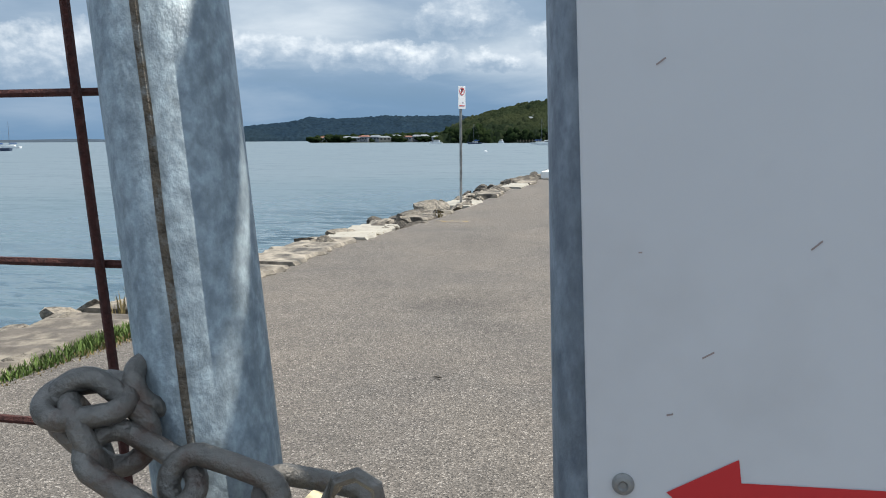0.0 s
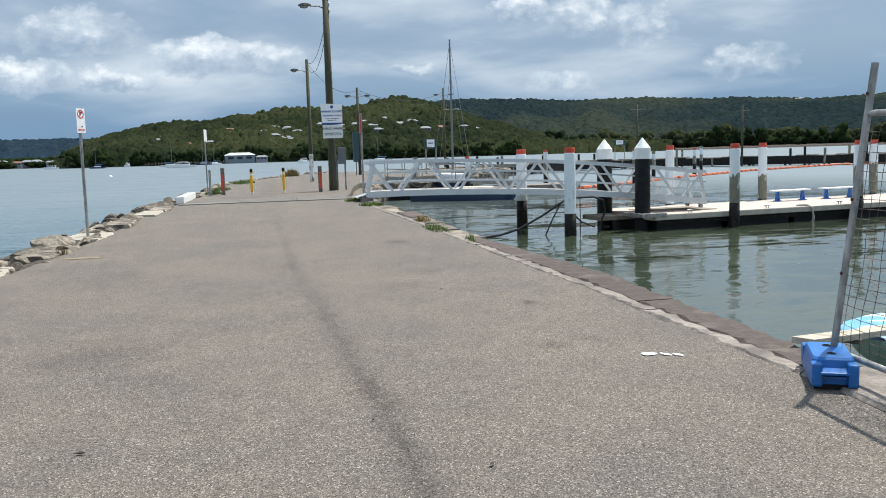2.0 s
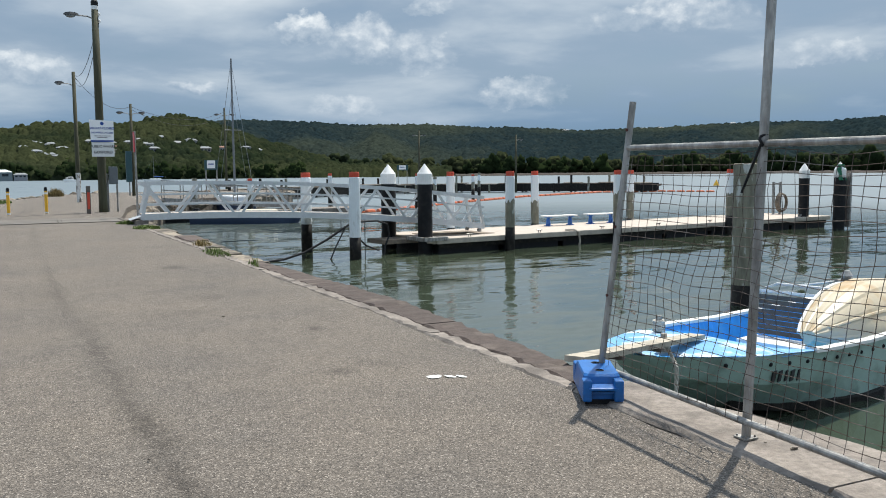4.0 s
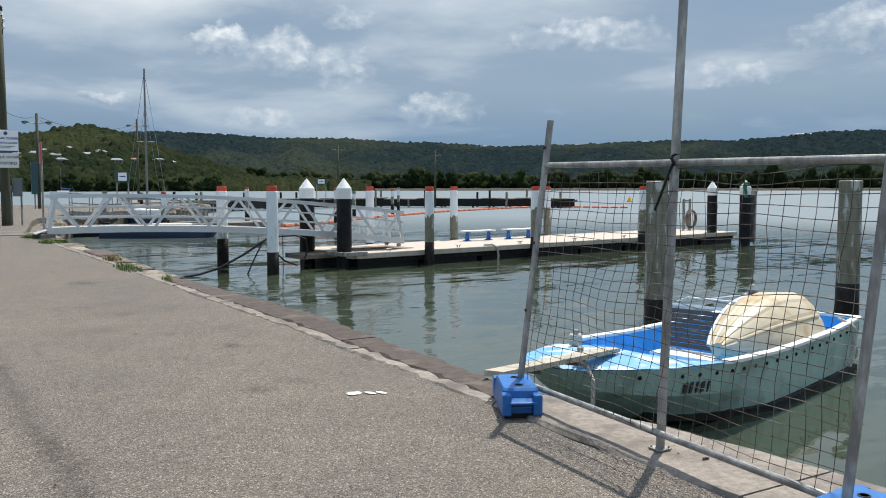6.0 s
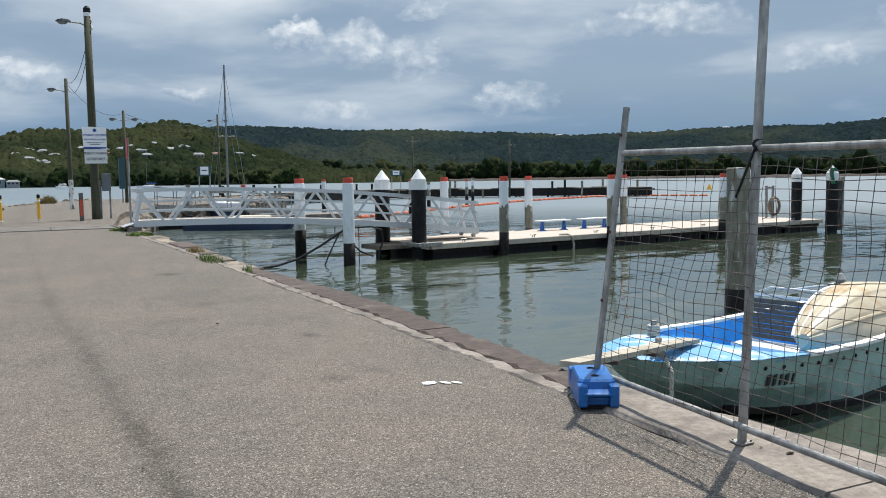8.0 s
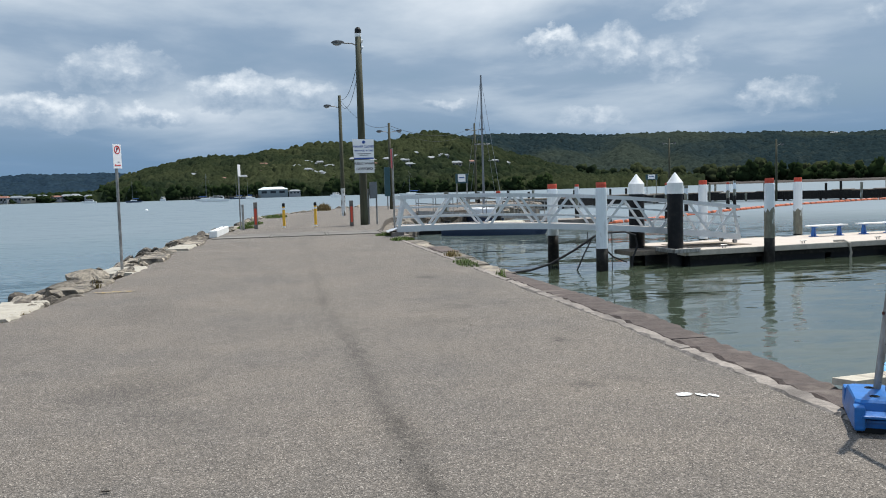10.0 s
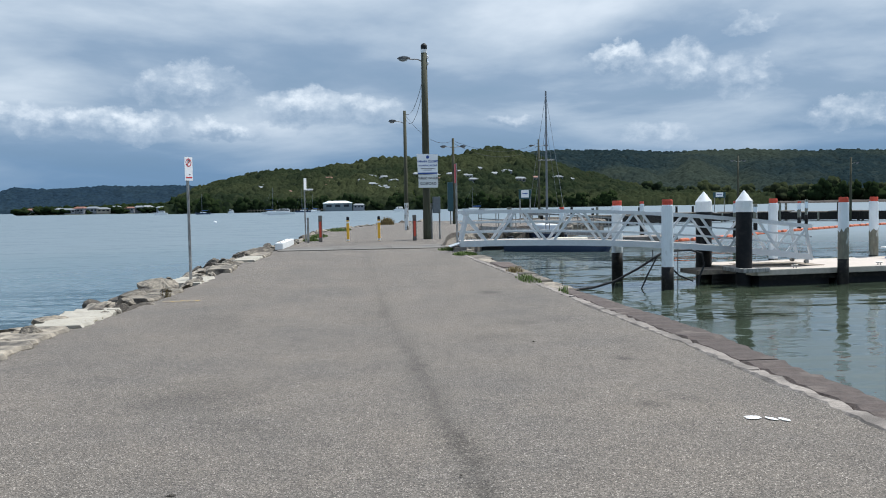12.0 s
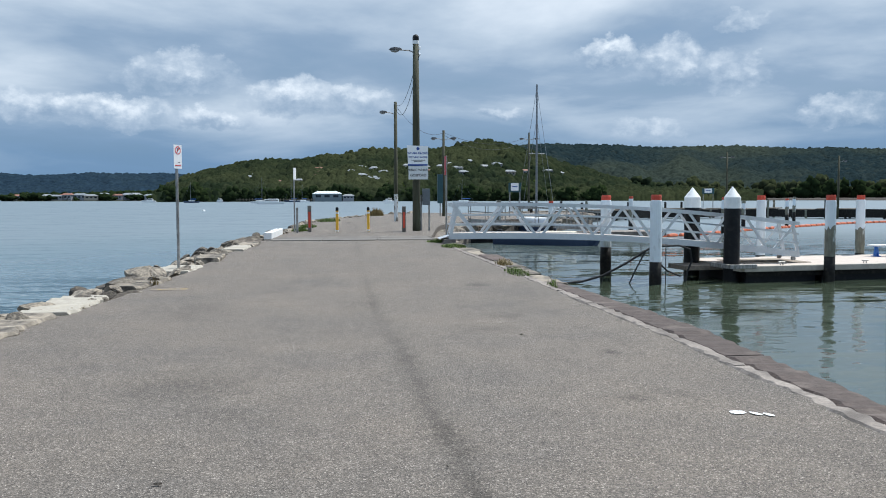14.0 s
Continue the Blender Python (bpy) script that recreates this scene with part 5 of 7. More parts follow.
# ---- old jetty and boom ----
JET = [Vector(p) for p in ((14, 84, 0), (24, 96, 0), (38, 110, 0), (55, 112, 0), (66, 103, 0), (77, 92.5, 0))]
oj = thing("old_jetty", "derelict dark timber jetty with broken decking", "jetty", (0, 0, 0))
rng = random.Random(21)
for a, b in zip(JET, JET[1:]):
    d = (b - a).normalized()
    nrm = Vector((-d.y, d.x, 0))
    n = int((b - a).length / 2.4)
    # bearers made deep and black to stand for the shade beneath the deck
    bm = bmesh.new()
    for off in (-1.6, 1.6):
        beam(bm, a + nrm * off + Vector((0, 0, -0.6)), b + nrm * off + Vector((0, 0, -0.6)), 0.3, 1.05)
    part("bearer", bm, M_WETPILE, oj)
    for i in range(n):
        p = a + d * (i + 0.5) * 2.4
        if rng.random() < 0.86:
            bm = bmesh.new()
            h = Vector((0, 0, rng.uniform(-0.12, 0.06)))
            beam(bm, p - d * 1.1 + h, p + d * 1.1 + h, 3.6, 0.12)
            part("deck_board", bm, M_TIMBER, oj)
        for off in (-1.7, 1.7):
            if rng.random() < 0.8:
                bm = bmesh.new()
                q = p + nrm * off
                rod(bm, (q.x, q.y, -2.2), (q.x, q.y, rng.choice((-0.1, -0.1, -0.1, 0.9, 1.1))), 0.16, 8)
                part("timber_post", bm, M_WETPILE if rng.random() < 0.7 else M_OLDPILE, oj)
        if rng.random() < 0.35:
            bm = bmesh.new()
            beam(bm, p + nrm * 1.5 + Vector((0, 0, -0.9)), p + nrm * 1.5 + d * 2.4 + Vector((0, 0, -0.3)), 0.15, 0.25)
            part("brace", bm, M_TIMBER, oj)

M_ORANGE = mat("faded_orange_float", (0.55, 0.13, 0.05), 0.6, vary=0.2, scale=8, second=(0.30, 0.10, 0.06), second_scale=3)
bo = thing("floating_boom", "long faded orange floating boom on the water", "boom", (0, 0, 0))
bpts = [polar(az, r) for az, r in ((16, 60), (19, 61), (22.5, 66), (26, 78), (31, 98), (36, 117), (40, 121), (44, 118))]
cum = [0.0]
for p, q in zip(bpts, bpts[1:]):
    cum.append(cum[-1] + math.dist(p, q))
flo = bmesh.new()
lathe(flo, [(0.05, -0.58), (0.17, -0.5), (0.19, 0), (0.17, 0.5), (0.05, 0.58)], 8)
first = part("float", flo, M_ORANGE, bo)
first.matrix_local = Matrix.Translation((*bpts[0], WATER + 0.05)) @ Matrix.Rotation(radians(90), 4, "Y")
n = int(cum[-1] / 1.35)
for i in range(1, n):
    c = i * 1.35
    x, y = np.interp(c, cum, [p[0] for p in bpts]), np.interp(c, cum, [p[1] for p in bpts])
    x2, y2 = np.interp(c + 0.5, cum, [p[0] for p in bpts]), np.interp(c + 0.5, cum, [p[1] for p in bpts])
    ob = new("float", first.data)
    ob.parent = bo
    ob.matrix_local = Matrix.Translation((x, y, WATER + 0.05)) @ Matrix.Rotation(math.atan2(y2 - y, x2 - x) + rng.uniform(-0.15, 0.15), 4, "Z") @ Matrix.Rotation(radians(90), 4, "Y")

# ---- pontoon ----
PU = Vector((0.9914, 0.1305, 0))
PN = Vector((-0.1305, 0.9914, 0))
P0 = Vector((13.1, 26.85, 0))
PM = Matrix((PU, PN, Vector((0, 0, 1)))).transposed().to_4x4()
PM.translation = P0
po = thing("pontoon", "floating pontoon with pale deck, cream edge and black sides", "pontoon", PM)
DECK = -0.75
for i in range(12):
    bm = bmesh.new()
    box(bm, (0.98 + i * 1.955, 1.95, DECK - 0.05), (1.945, 3.74, 0.1), bevel=0.008)
    part("deck_panel", bm, M_DECK, po)
for c, s in (((11.75, -0.02, DECK - 0.09), (23.5, 0.16, 0.2)), ((11.75, 3.92, DECK - 0.09), (23.5, 0.16, 0.2)), ((-0.02, 1.95, DECK - 0.09), (0.16, 3.9, 0.2)), ((23.5, 1.95, DECK - 0.09), (0.16, 3.9, 0.2))):
    bm = bmesh.new()
    box(bm, c, s, bevel=0.03)
    part("edge_beam", bm, M_FASCIA, po)
for i in range(8):
    bm = bmesh.new()
    box(bm, (1.55 + i * 2.93, 1.95, -1.2), (2.7, 3.6, 0.72), bevel=0.05)
    part("float_tank", bm, M_BLACK, po)
bm = bmesh.new()
box(bm, (11.75, 0.07, -0.98), (23.2, 0.05, 0.26))
part("fender_rail", bm, M_WETPILE, po)
bm = bmesh.new()
box(bm, (-0.75, 1.75, DECK - 0.12), (1.5, 1.3, 0.16), bevel=0.02)
part("finger_deck", bm, M_TIMBER, po, "brown timber finger deck")
bm = bmesh.new()
box(bm, (2.0, 1.9, DECK + 0.008), (2.6, 1.9, 0.03), bevel=0.006)
part("landing_mat", bm, M_TIMBER, po, "brown worn landing mat")
for i in range(7):
    bm = bmesh.new()
    x = 1.6 + i * 3.3
    rod(bm, (x - 0.13, 0.2, DECK + 0.1), (x + 0.13, 0.2, DECK + 0.1), 0.022, 6)
    for s in (-0.05, 0.05):
        rod(bm, (x + s, 0.2, DECK), (x + s, 0.2, DECK + 0.1), 0.018, 6)
    part("cleat", bm, M_GALV, po)
bm = bmesh.new()
tube(bm, [(6.3, 0.3, DECK + 0.02), (6.5, 0.0, DECK + 0.05), (6.62, -0.14, DECK - 0.05), (6.68, -0.16, DECK - 0.4), (6.66, -0.1, -1.5)], 0.045, 8)
ho = thing("water_hose", "pale hose hanging over the pontoon edge", "hose", PM)
part("hose", bm, M_FASCIA, ho)

M_BENCHLEG = mat("blue_bench_paint", (0.02, 0.12, 0.42), 0.45, vary=0.1)


def bench(s, t):
    ob = thing("bench", "white plank bench with blue cast legs on the pontoon", "bench", PM @ Matrix.Translation((s, t, DECK)), "pontoon benches")
    for k in (-0.12, 0.12):
        bm = bmesh.new()
        box(bm, (0, k, 0.43), (1.75, 0.2, 0.05), bevel=0.012)
        part("seat_plank", bm, M_WHITE, ob)
    for k in (-0.62, 0.62):
        bm = bmesh.new()
        box(bm, (k, 0, 0.385), (0.07, 0.4, 0.04), bevel=0.008)
        beam(bm, (k - 0.06, 0, 0.02), (k, 0, 0.38), 0.12, 0.06)
        beam(bm, (k + 0.06, 0, 0.02), (k, 0, 0.38), 0.12, 0.06)
        box(bm, (k, 0, 0.015), (0.24, 0.3, 0.03), bevel=0.006)
        part("leg", bm, M_BENCHLEG, ob, "blue cast leg")


bench(8.3, 3.0)
bench(10.75, 3.0)

# ---- piles ----


def timber_pile(x, y, label, r=0.185, top=1.65, dry=-0.35, paint=None, red=True, group="white timber piles"):
    ob = thing("pile", label, "pile", (x, y, 0), group)
    g = random.Random(int(x * 100))
    bm = bmesh.new()
    n = 18
    rings = []
    for z, k in ((-3.2, 1.05), (WATER, 1.03), (dry - 0.5, 1.02), (dry, 1.0)):
        rings.append((r * k, z))
    lathe(bm, rings, n)
    part("wet_foot", bm, M_WETPILE, ob, "black wet foot", smooth=True)
    bm = bmesh.new()
    lathe(bm, [(r * 0.99, dry), (r * 0.985, (dry + top) / 2), (r * 0.96, top - 0.32), (r * 0.93, top - 0.2), (r * 0.78, top - 0.16)], n)
    part("shaft", bm, M_WHITEPILE if paint is M_PEEL else paint, ob, smooth=False)
    if paint is M_PEEL:
        # paint gone from the lower half, ragged along its upper edge
        bm = bmesh.new()
        mid = dry + (top - dry) * g.uniform(0.42, 0.58)
        low_ring = [bm.verts.new((r * 1.0 * math.cos(k * math.tau / n), r * math.sin(k * math.tau / n), dry - 0.02)) for k in range(n)]
        up_ring = [bm.verts.new((r * 0.995 * math.cos(k * math.tau / n), r * 0.995 * math.sin(k * math.tau / n), mid + g.uniform(-0.1, 0.1))) for k in range(n)]
        for k in range(n):
            bm.faces.new((low_ring[k], low_ring[(k + 1) % n], up_ring[(k + 1) % n], up_ring[k]))
        part("bare_timber", bm, M_OLDPILE, ob, "bare weathered timber with paint traces")
    if red:
        bm = bmesh.new()
        lathe(bm, [(r * 0.86, top - 0.18), (r * 0.88, top - 0.05), (r * 0.8, top)], n)
        part("cap", bm, M_RED, ob, "faded red cap")
    else:
        bm = bmesh.new()
        lathe(bm, [(r * 0.98, top - 0.24), (r, top - 0.02), (r * 0.9, top)], n)
        part("cap", bm, M_OLDPILE, ob)
    return ob


L_W = "round white-painted timber pile with a red cap"
L_P = "timber pile with peeling white paint and a red cap"
timber_pile(9.26, 29.9, L_W, 0.2, 1.655, -0.24, M_WHITEPILE)
timber_pile(10.0, 26.65, L_W, 0.195, 1.66, -0.55, M_WHITEPILE)
for s, t, lab, pm in ((3.15, -0.22, L_P, M_PEEL), (8.65, -0.22, L_P, M_PEEL), (15.6, -0.22, L_P, M_PEEL)):
    p = PM @ Vector((s, t, 0))
    timber_pile(p.x, p.y, lab, 0.18, 1.64, -0.45, pm)
for s, t in ((3.4, 4.2), (7.9, 4.2), (13.8, 4.2)):
    p = PM @ Vector((s, t, 0))
    timber_pile(p.x, p.y, L_P if s > 4 else L_W, 0.18, 1.64, -0.7, M_PEEL if s > 4 else M_WHITEPILE)
timber_pile(13.97, 13.03, "thick old mooring pile with flaking white paint", 0.245, 1.74, -0.85, M_OLDPILE, False, "old mooring piles")
timber_pile(17.96, 11.1, "thick old mooring pile with flaking white paint", 0.25, 1.75, -0.55, M_OLDPILE, False, "old mooring piles")
timber_pile(15.1, 50.5, "slim white pile at the far berth", 0.17, 1.3, -0.2, M_WHITEPILE, False)
for x, y in ((20.5, 62), (26, 58), (33, 70), (40, 76), (9.8, 58), (12.6, 54), (30, 84), (47, 88)):
    timber_pile(x, y, "far white-topped mooring pile", 0.17, 1.25 + (x % 3) * 0.15, -0.1, M_PEEL, x % 2 < 1, "far mooring piles")


def sleeve_pile(x, y, label, r=0.27, top=1.92, bottom=-3.2):
    ob = thing("sleeved_pile", label, "pile", (x, y, 0), "black sleeved piles")
    bm = bmesh.new()
    lathe(bm, [(r * 1.0, bottom), (r, WATER), (r, top - 0.72)], 24)
    part("sleeve", bm, M_BLACK, ob, smooth=False)
    bm = bmesh.new()
    lathe(bm, [(r * 1.03, top - 0.74), (r * 1.03, top - 0.36), (0.015, top)], 24)
    part("cap", bm, M_WHITE, ob, "white conical cap")
    return ob


sleeve_pile(13.0, 27.55, "black sleeved pile with a white cone cap", top=1.93)
sleeve_pile(12.46, 29.75, "black sleeved pile with a white cone cap", 0.285, top=1.93)
for s, t, r in ((21.9, 0.35, 0.25), (23.4, 4.3, 0.25)):
    p = PM @ Vector((s, t, 0))
    sleeve_pile(p.x, p.y, "black sleeved pile with a white cone cap", r, 1.9)
sleeve_pile(35.4, 28.5, "black sleeved pile with a galvanised channel beside it", 0.27, 1.94)
rag = thing("green_rag", "green cloth rag hung on the pile cap", "rag", (35.25, 28.3, 1.55))
bm = bmesh.new()
bmesh.ops.create_grid(bm, x_segments=8, y_segments=10, size=0.5)
for v in bm.verts:
    x, y = v.co.x, v.co.y
    v.co = Vector((x * 0.5 * (1 + 0.25 * noise.noise((y * 3, 0, 0))), 0.02 + 0.07 * noise.noise((x * 4, y * 3, 0)) - 0.08 * (0.5 - y), y * 0.75 - 0.1))
bmesh.ops.solidify(bm, geom=bm.faces[:], thickness=0.015)
part("cloth", bm, mat("green_cloth", (0.03, 0.16, 0.09), 0.9, vary=0.25, scale=10), rag)
ch = thing("pile_channel", "galvanised steel channel fixed to the pile", "channel", (35.78, 28.3, 0))
bm = bmesh.new()
box(bm, (0, 0, 0.1), (0.1, 0.3, 2.6), bevel=0.01)
part("channel", bm, M_GALV, ch)
br = thing("pile_bracket", "galvanised corner bracket holding the pile", "bracket", PM @ Matrix.Translation((-0.1, 0.2, DECK)))
for c, s in (((0.05, -0.28, 0), (1.0, 0.12, 0.14)), ((-0.42, 0.35, 0), (0.12, 1.2, 0.14))):
    bm = bmesh.new()
    box(bm, c, s, bevel=0.015)
    part("arm", bm, M_GALV, br)
fr = thing("hose_reel", "coiled rope and hose hung on a frame", "hose reel", PM @ Matrix.Translation((22.85, 2.6, DECK)))
for i in range(4):
    bm = bmesh.new()
    tube(bm, [(0.35 + (0.42 - i * 0.02) * math.cos(k * math.tau / 18), -0.05 * i, 0.62 + (0.5 - i * 0.02) * math.sin(k * math.tau / 18)) for k in range(19)], 0.035, 6)
    part("coil", bm, M_TIMBER, fr)
for sx in (-0.05, 0.5):
    bm = bmesh.new()
    beam(bm, (sx, 0.15, 0), (sx, 0.15, 1.7), 0.1, 0.1)
    part("upright", bm, M_GALV, fr)
bm = bmesh.new()
beam(bm, (-0.05, 0.15, 1.6), (0.5, 0.15, 1.6), 0.08, 0.08)
part("crossbar", bm, M_GALV, fr)

# ---- gangway ----
gw = thing("gangway", "aluminium truss gangway arching from the wharf to the pontoon", "gangway", (0, 0, 0))
GA, GB = Vector((3.38, 28.59, 0.23)), Vector((15.75, 28.2, -0.47))
gd = (GB - GA)
gn = Vector((-gd.y, gd.x, 0)).normalized()


def gpt(s, off, up):
    return GA + gd * s + gn * off + Vector((0, 0, up * 0.89 + 0.92 * s * (1 - s)))


NB = 12
for off in (0.0, 1.1):
    for s0 in range(NB):
        a, b = s0 / NB, (s0 + 1) / NB
        bm = bmesh.new()
        beam(bm, gpt(a, off, 0.02), gpt(b, off, 0.02), 0.09, 0.21)
        part("bottom_chord", bm, M_ALU, gw)
        bm = bmesh.new()
        beam(bm, gpt(a, off, 1.24), gpt(b, off, 1.24), 0.12, 0.12)
        part("top_chord", bm, M_ALU, gw)
        for u in (0.46, 0.83):
            bm = bmesh.new()
            beam(bm, gpt(a, off, u), gpt(b, off, u), 0.05, 0.055)
            part("rail", bm, M_ALU, gw)
        bm = bmesh.new()
        if s0 % 2 == 0:
            beam(bm, gpt(a + 0.012, off, 1.22), gpt(b - 0.012, off, 0.12), 0.06, 0.085)
        else:
            beam(bm, gpt(a + 0.012, off, 0.12), gpt(b - 0.012, off, 1.22), 0.06, 0.085)
        part("diagonal", bm, M_ALU, gw)
    for s0, sl in ((0.0, 0.022), (1.0, -0.02)):
        bm = bmesh.new()
        beam(bm, gpt(s0, off, -0.08), gpt(s0 + sl, off, 1.26), 0.08, 0.1)
        part("end_post", bm, M_ALU, gw)
for i in range(24):
    a, b = i / 24, (i + 0.97) / 24
    bm = bmesh.new()
    beam(bm, gpt(a, 0.55, 0.1), gpt(b, 0.55, 0.1), 1.02, 0.05)
    part("deck_plank", bm, M_DECK, gw)
for off in (0.0, 1.1):
    bm = bmesh.new()
    p = gpt(0.985, off, -0.09)
    rod(bm, p + Vector((0, -0.06, -0.07)), p + Vector((0, 0.06, -0.07)), 0.07, 12)
    part("roller", bm, M_GALV, gw, "galvanised landing roller")
bm = bmesh.new()
beam(bm, gpt(-0.03, 0.55, 0.1) + Vector((0, 0, -0.16)), gpt(0.01, 0.55, 0.08), 1.0, 0.02)
part("ramp_plate", bm, M_ALU, gw, "sloping ramp plate at the wharf end")
bm = bmesh.new()
box(bm, GA + gn * 0.55 + Vector((-0.02, 0, -0.24)), (0.4, 1.3, 0.32), bevel=0.02)
part("abutment", bm, M_CONC, gw, "concrete abutment block")
M_ROPE = mat("black_rope", (0.02, 0.02, 0.022), 0.85, vary=0.3, scale=40)
for pts, r in (([(6.85, 27.3, -1.32), (7.7, 27.3, -1.24), (8.4, 27.3, -1.05), (9.2, 27.2, -0.62), (9.8, 27.1, -0.22), (10.2, 27.2, -0.02)], 0.04),
               ([(8.35, 27.3, -1.32), (8.45, 27.3, -1.02), (9.3, 27.2, -0.55), (9.85, 27.1, -0.18)], 0.025),
               ([(10.2, 26.9, -0.05), (11.0, 27.2, -0.05), (11.5, 27.5, -0.2), (11.62, 27.6, -0.6), (11.45, 27.6, -1.0), (11.4, 27.6, -1.4)], 0.035),
               ([(9.8, 27.1, -0.25), (9.5, 27.1, -0.8), (9.25, 27.1, -1.34)], 0.025), ([(9.9, 27.0, -0.3), (10.6, 27.2, -0.9), (11.1, 27.3, -1.1)], 0.03),
               ([(9.62, 27.0, 0.0), (9.62, 27.0, -0.4)], 0.015), ([(10.55, 27.2, 0.0), (10.55, 27.2, -1.34)], 0.015)):
    ro = thing("mooring_rope", "sagging black mooring rope below the gangway", "rope", (0, 0, 0), "gangway ropes")
    bm = bmesh.new()
    tube(bm, pts, r, 7)
    part("rope", bm, M_ROPE, ro)

# boats berthed beyond the gangway
yacht((12.75, 60.2), radians(100), 8.5, 10.9, "dark-hulled sloop with a bare mast at the far berth", M_HULLB, False)
run = thing("runabout", "long low navy-hulled boat with a cream cabin top", "boat", Matrix.Translation((11.6, 50.3, WATER)) @ Matrix.Rotation(radians(152), 4, "Z"))
part("hull", hull_mesh(6.6, 1.9, 0.42), M_HULLB, run)
for sgn in (-1, 1):
    bm = bmesh.new()
    tube(bm, [(6.6 * (i / 10 - 0.5), sgn * (0.95 * (1 - (1 - min(1, i / 10 * 1.35)) ** 2.2) * (1 - 0.18 * max(0, i / 10 - 0.6) / 0.4) + 0.02), 0.42 * (1.25 - 0.25 * min(1, i / 10 * 1.6)) + 0.02) for i in range(11)], 0.05, 6)
    part("gunwale", bm, M_HULLW, run, "off-white gunwale")
bm = bmesh.new()
box(bm, (-0.6, 0, 0.62), (2.2, 1.2, 0.42), bevel=0.14)
part("cabin_top", bm, mat("cream_cabin_paint", (0.58, 0.53, 0.42), 0.5, vary=0.1), run, "cream cabin top")
bm = bmesh.new()
box(bm, (3.1, 0, 0.6), (0.35, 0.35, 0.6), bevel=0.06)
part("outboard", bm, M_BLACK, run)
fp = thing("far_pontoon", "grey floating pontoon at the far berth", "pontoon", Matrix.Translation((13.5, 55, 0)) @ Matrix.Rotation(0.12, 4, "Z"))
bm = bmesh.new()
box(bm, (0, 0, -0.85), (14, 2.4, 0.3), bevel=0.03)
part("deck", bm, M_CONC, fp)
bm = bmesh.new()
box(bm, (0, 0, -1.2), (13.6, 2.1, 0.5), bevel=0.03)
part("float_tank", bm, M_BLACK, fp)
fg = thing("far_gangway", "second pale gangway behind the first", "gangway", (0, 0, 0))
FA, FB = Vector((7.2, 53.0, 0.1)), Vector((16.5, 55.6, -0.6))
for off in (0, 1.2):
    o = Vector((0, off, 0))
    for u, w, h in ((0.0, 0.1, 0.25), (1.15, 0.1, 0.1), (0.6, 0.05, 0.05)):
        bm = bmesh.new()
        beam(bm, FA + o + Vector((0, 0, u)), FB + o + Vector((0, 0, u)), w, h)
        part("rail", bm, M_GALV, fg)
    for i in range(9):
        bm = bmesh.new()
        p = FA.lerp(FB, i / 8) + o
        beam(bm, p, p + Vector((0, 0, 1.15)), 0.05, 0.05)
        part("post", bm, M_GALV, fg)
bm = bmesh.new()
beam(bm, FA + Vector((0, 0.6, 0.0)), FB + Vector((0, 0.6, 0.0)), 1.1, 0.06)
part("deck", bm, M_DECK, fg)

# ---- old work punt by the wall ----
M_TURQ = mat("faded_turquoise_paint", (0.33, 0.47, 0.43), 0.55, vary=0.1, scale=5, second=(0.17, 0.24, 0.21), second_scale=2.5, second_at=(0.5, 0.7), bump=0.15)
M_BLUEIN = mat("worn_bright_blue_paint", (0.05, 0.36, 0.80), 0.5, vary=0.15, scale=5, second=(0.14, 0.45, 0.78), second_scale=3, second_at=(0.52, 0.66))
M_FOREDECK = mat("bleached_blue_deck_paint", (0.13, 0.36, 0.66), 0.55, vary=0.12, scale=5, second=(0.60, 0.66, 0.68), second_scale=2.6, second_at=(0.5, 0.6), bump=0.15)
M_CREAM = mat("yellowed_fibreglass", (0.60, 0.52, 0.38), 0.4, vary=0.08, scale=3, second=(0.46, 0.31, 0.15), second_scale=1.7, second_at=(0.5, 0.66), bump=0.1)
BOW, STERN = Vector((6.1, 6.82, 0)), Vector((12.7, 8.47, 0))
bx_ = (STERN - BOW).normalized()
BL = (STERN - BOW).length
BM_ = Matrix((bx_, Vector((-bx_.y, bx_.x, 0)), Vector((0, 0, 1)))).transposed().to_4x4()
BM_.translation = BOW + Vector((0, 0, WATER))
punt = thing("work_punt", "old turquoise work punt with a blue worn interior", "boat", BM_)
HALF = [(0.0, 0.20), (0.03, 0.42), (0.08, 0.66), (0.18, 0.92), (0.33, 1.12), (0.6, 1.12), (0.8, 1.06), (1.0, 0.98)]
SHEER = [(0.0, 0.92), (0.2, 0.84), (0.5, 0.76), (0.8, 0.76), (1.0, 0.82)]


def station(s):
    b, g = along(HALF, s), along(SHEER, s)
    bow = max(0.0, 1 - s / 0.5)
    cz = 0.45 * bow ** 2
    return b, g, b * (0.94 - 0.84 * bow), cz


def knuckle(s):
    """Half width and height of the knuckle, where the side turns under."""
    b, g, cb, cz = station(s)
    m = 0.56 + 0.38 * max(0.0, 1 - s / 0.6)
    return b * m + cb * (1 - m), g - 0.52 * (g - cz)


def side(s, f):
    """Half width and height on the upper side, f of the way down to the knuckle."""
    b, g, _, _ = station(s)
    kb, kz = knuckle(s)
    return b + (kb - b) * f, g + (kz - g) * f


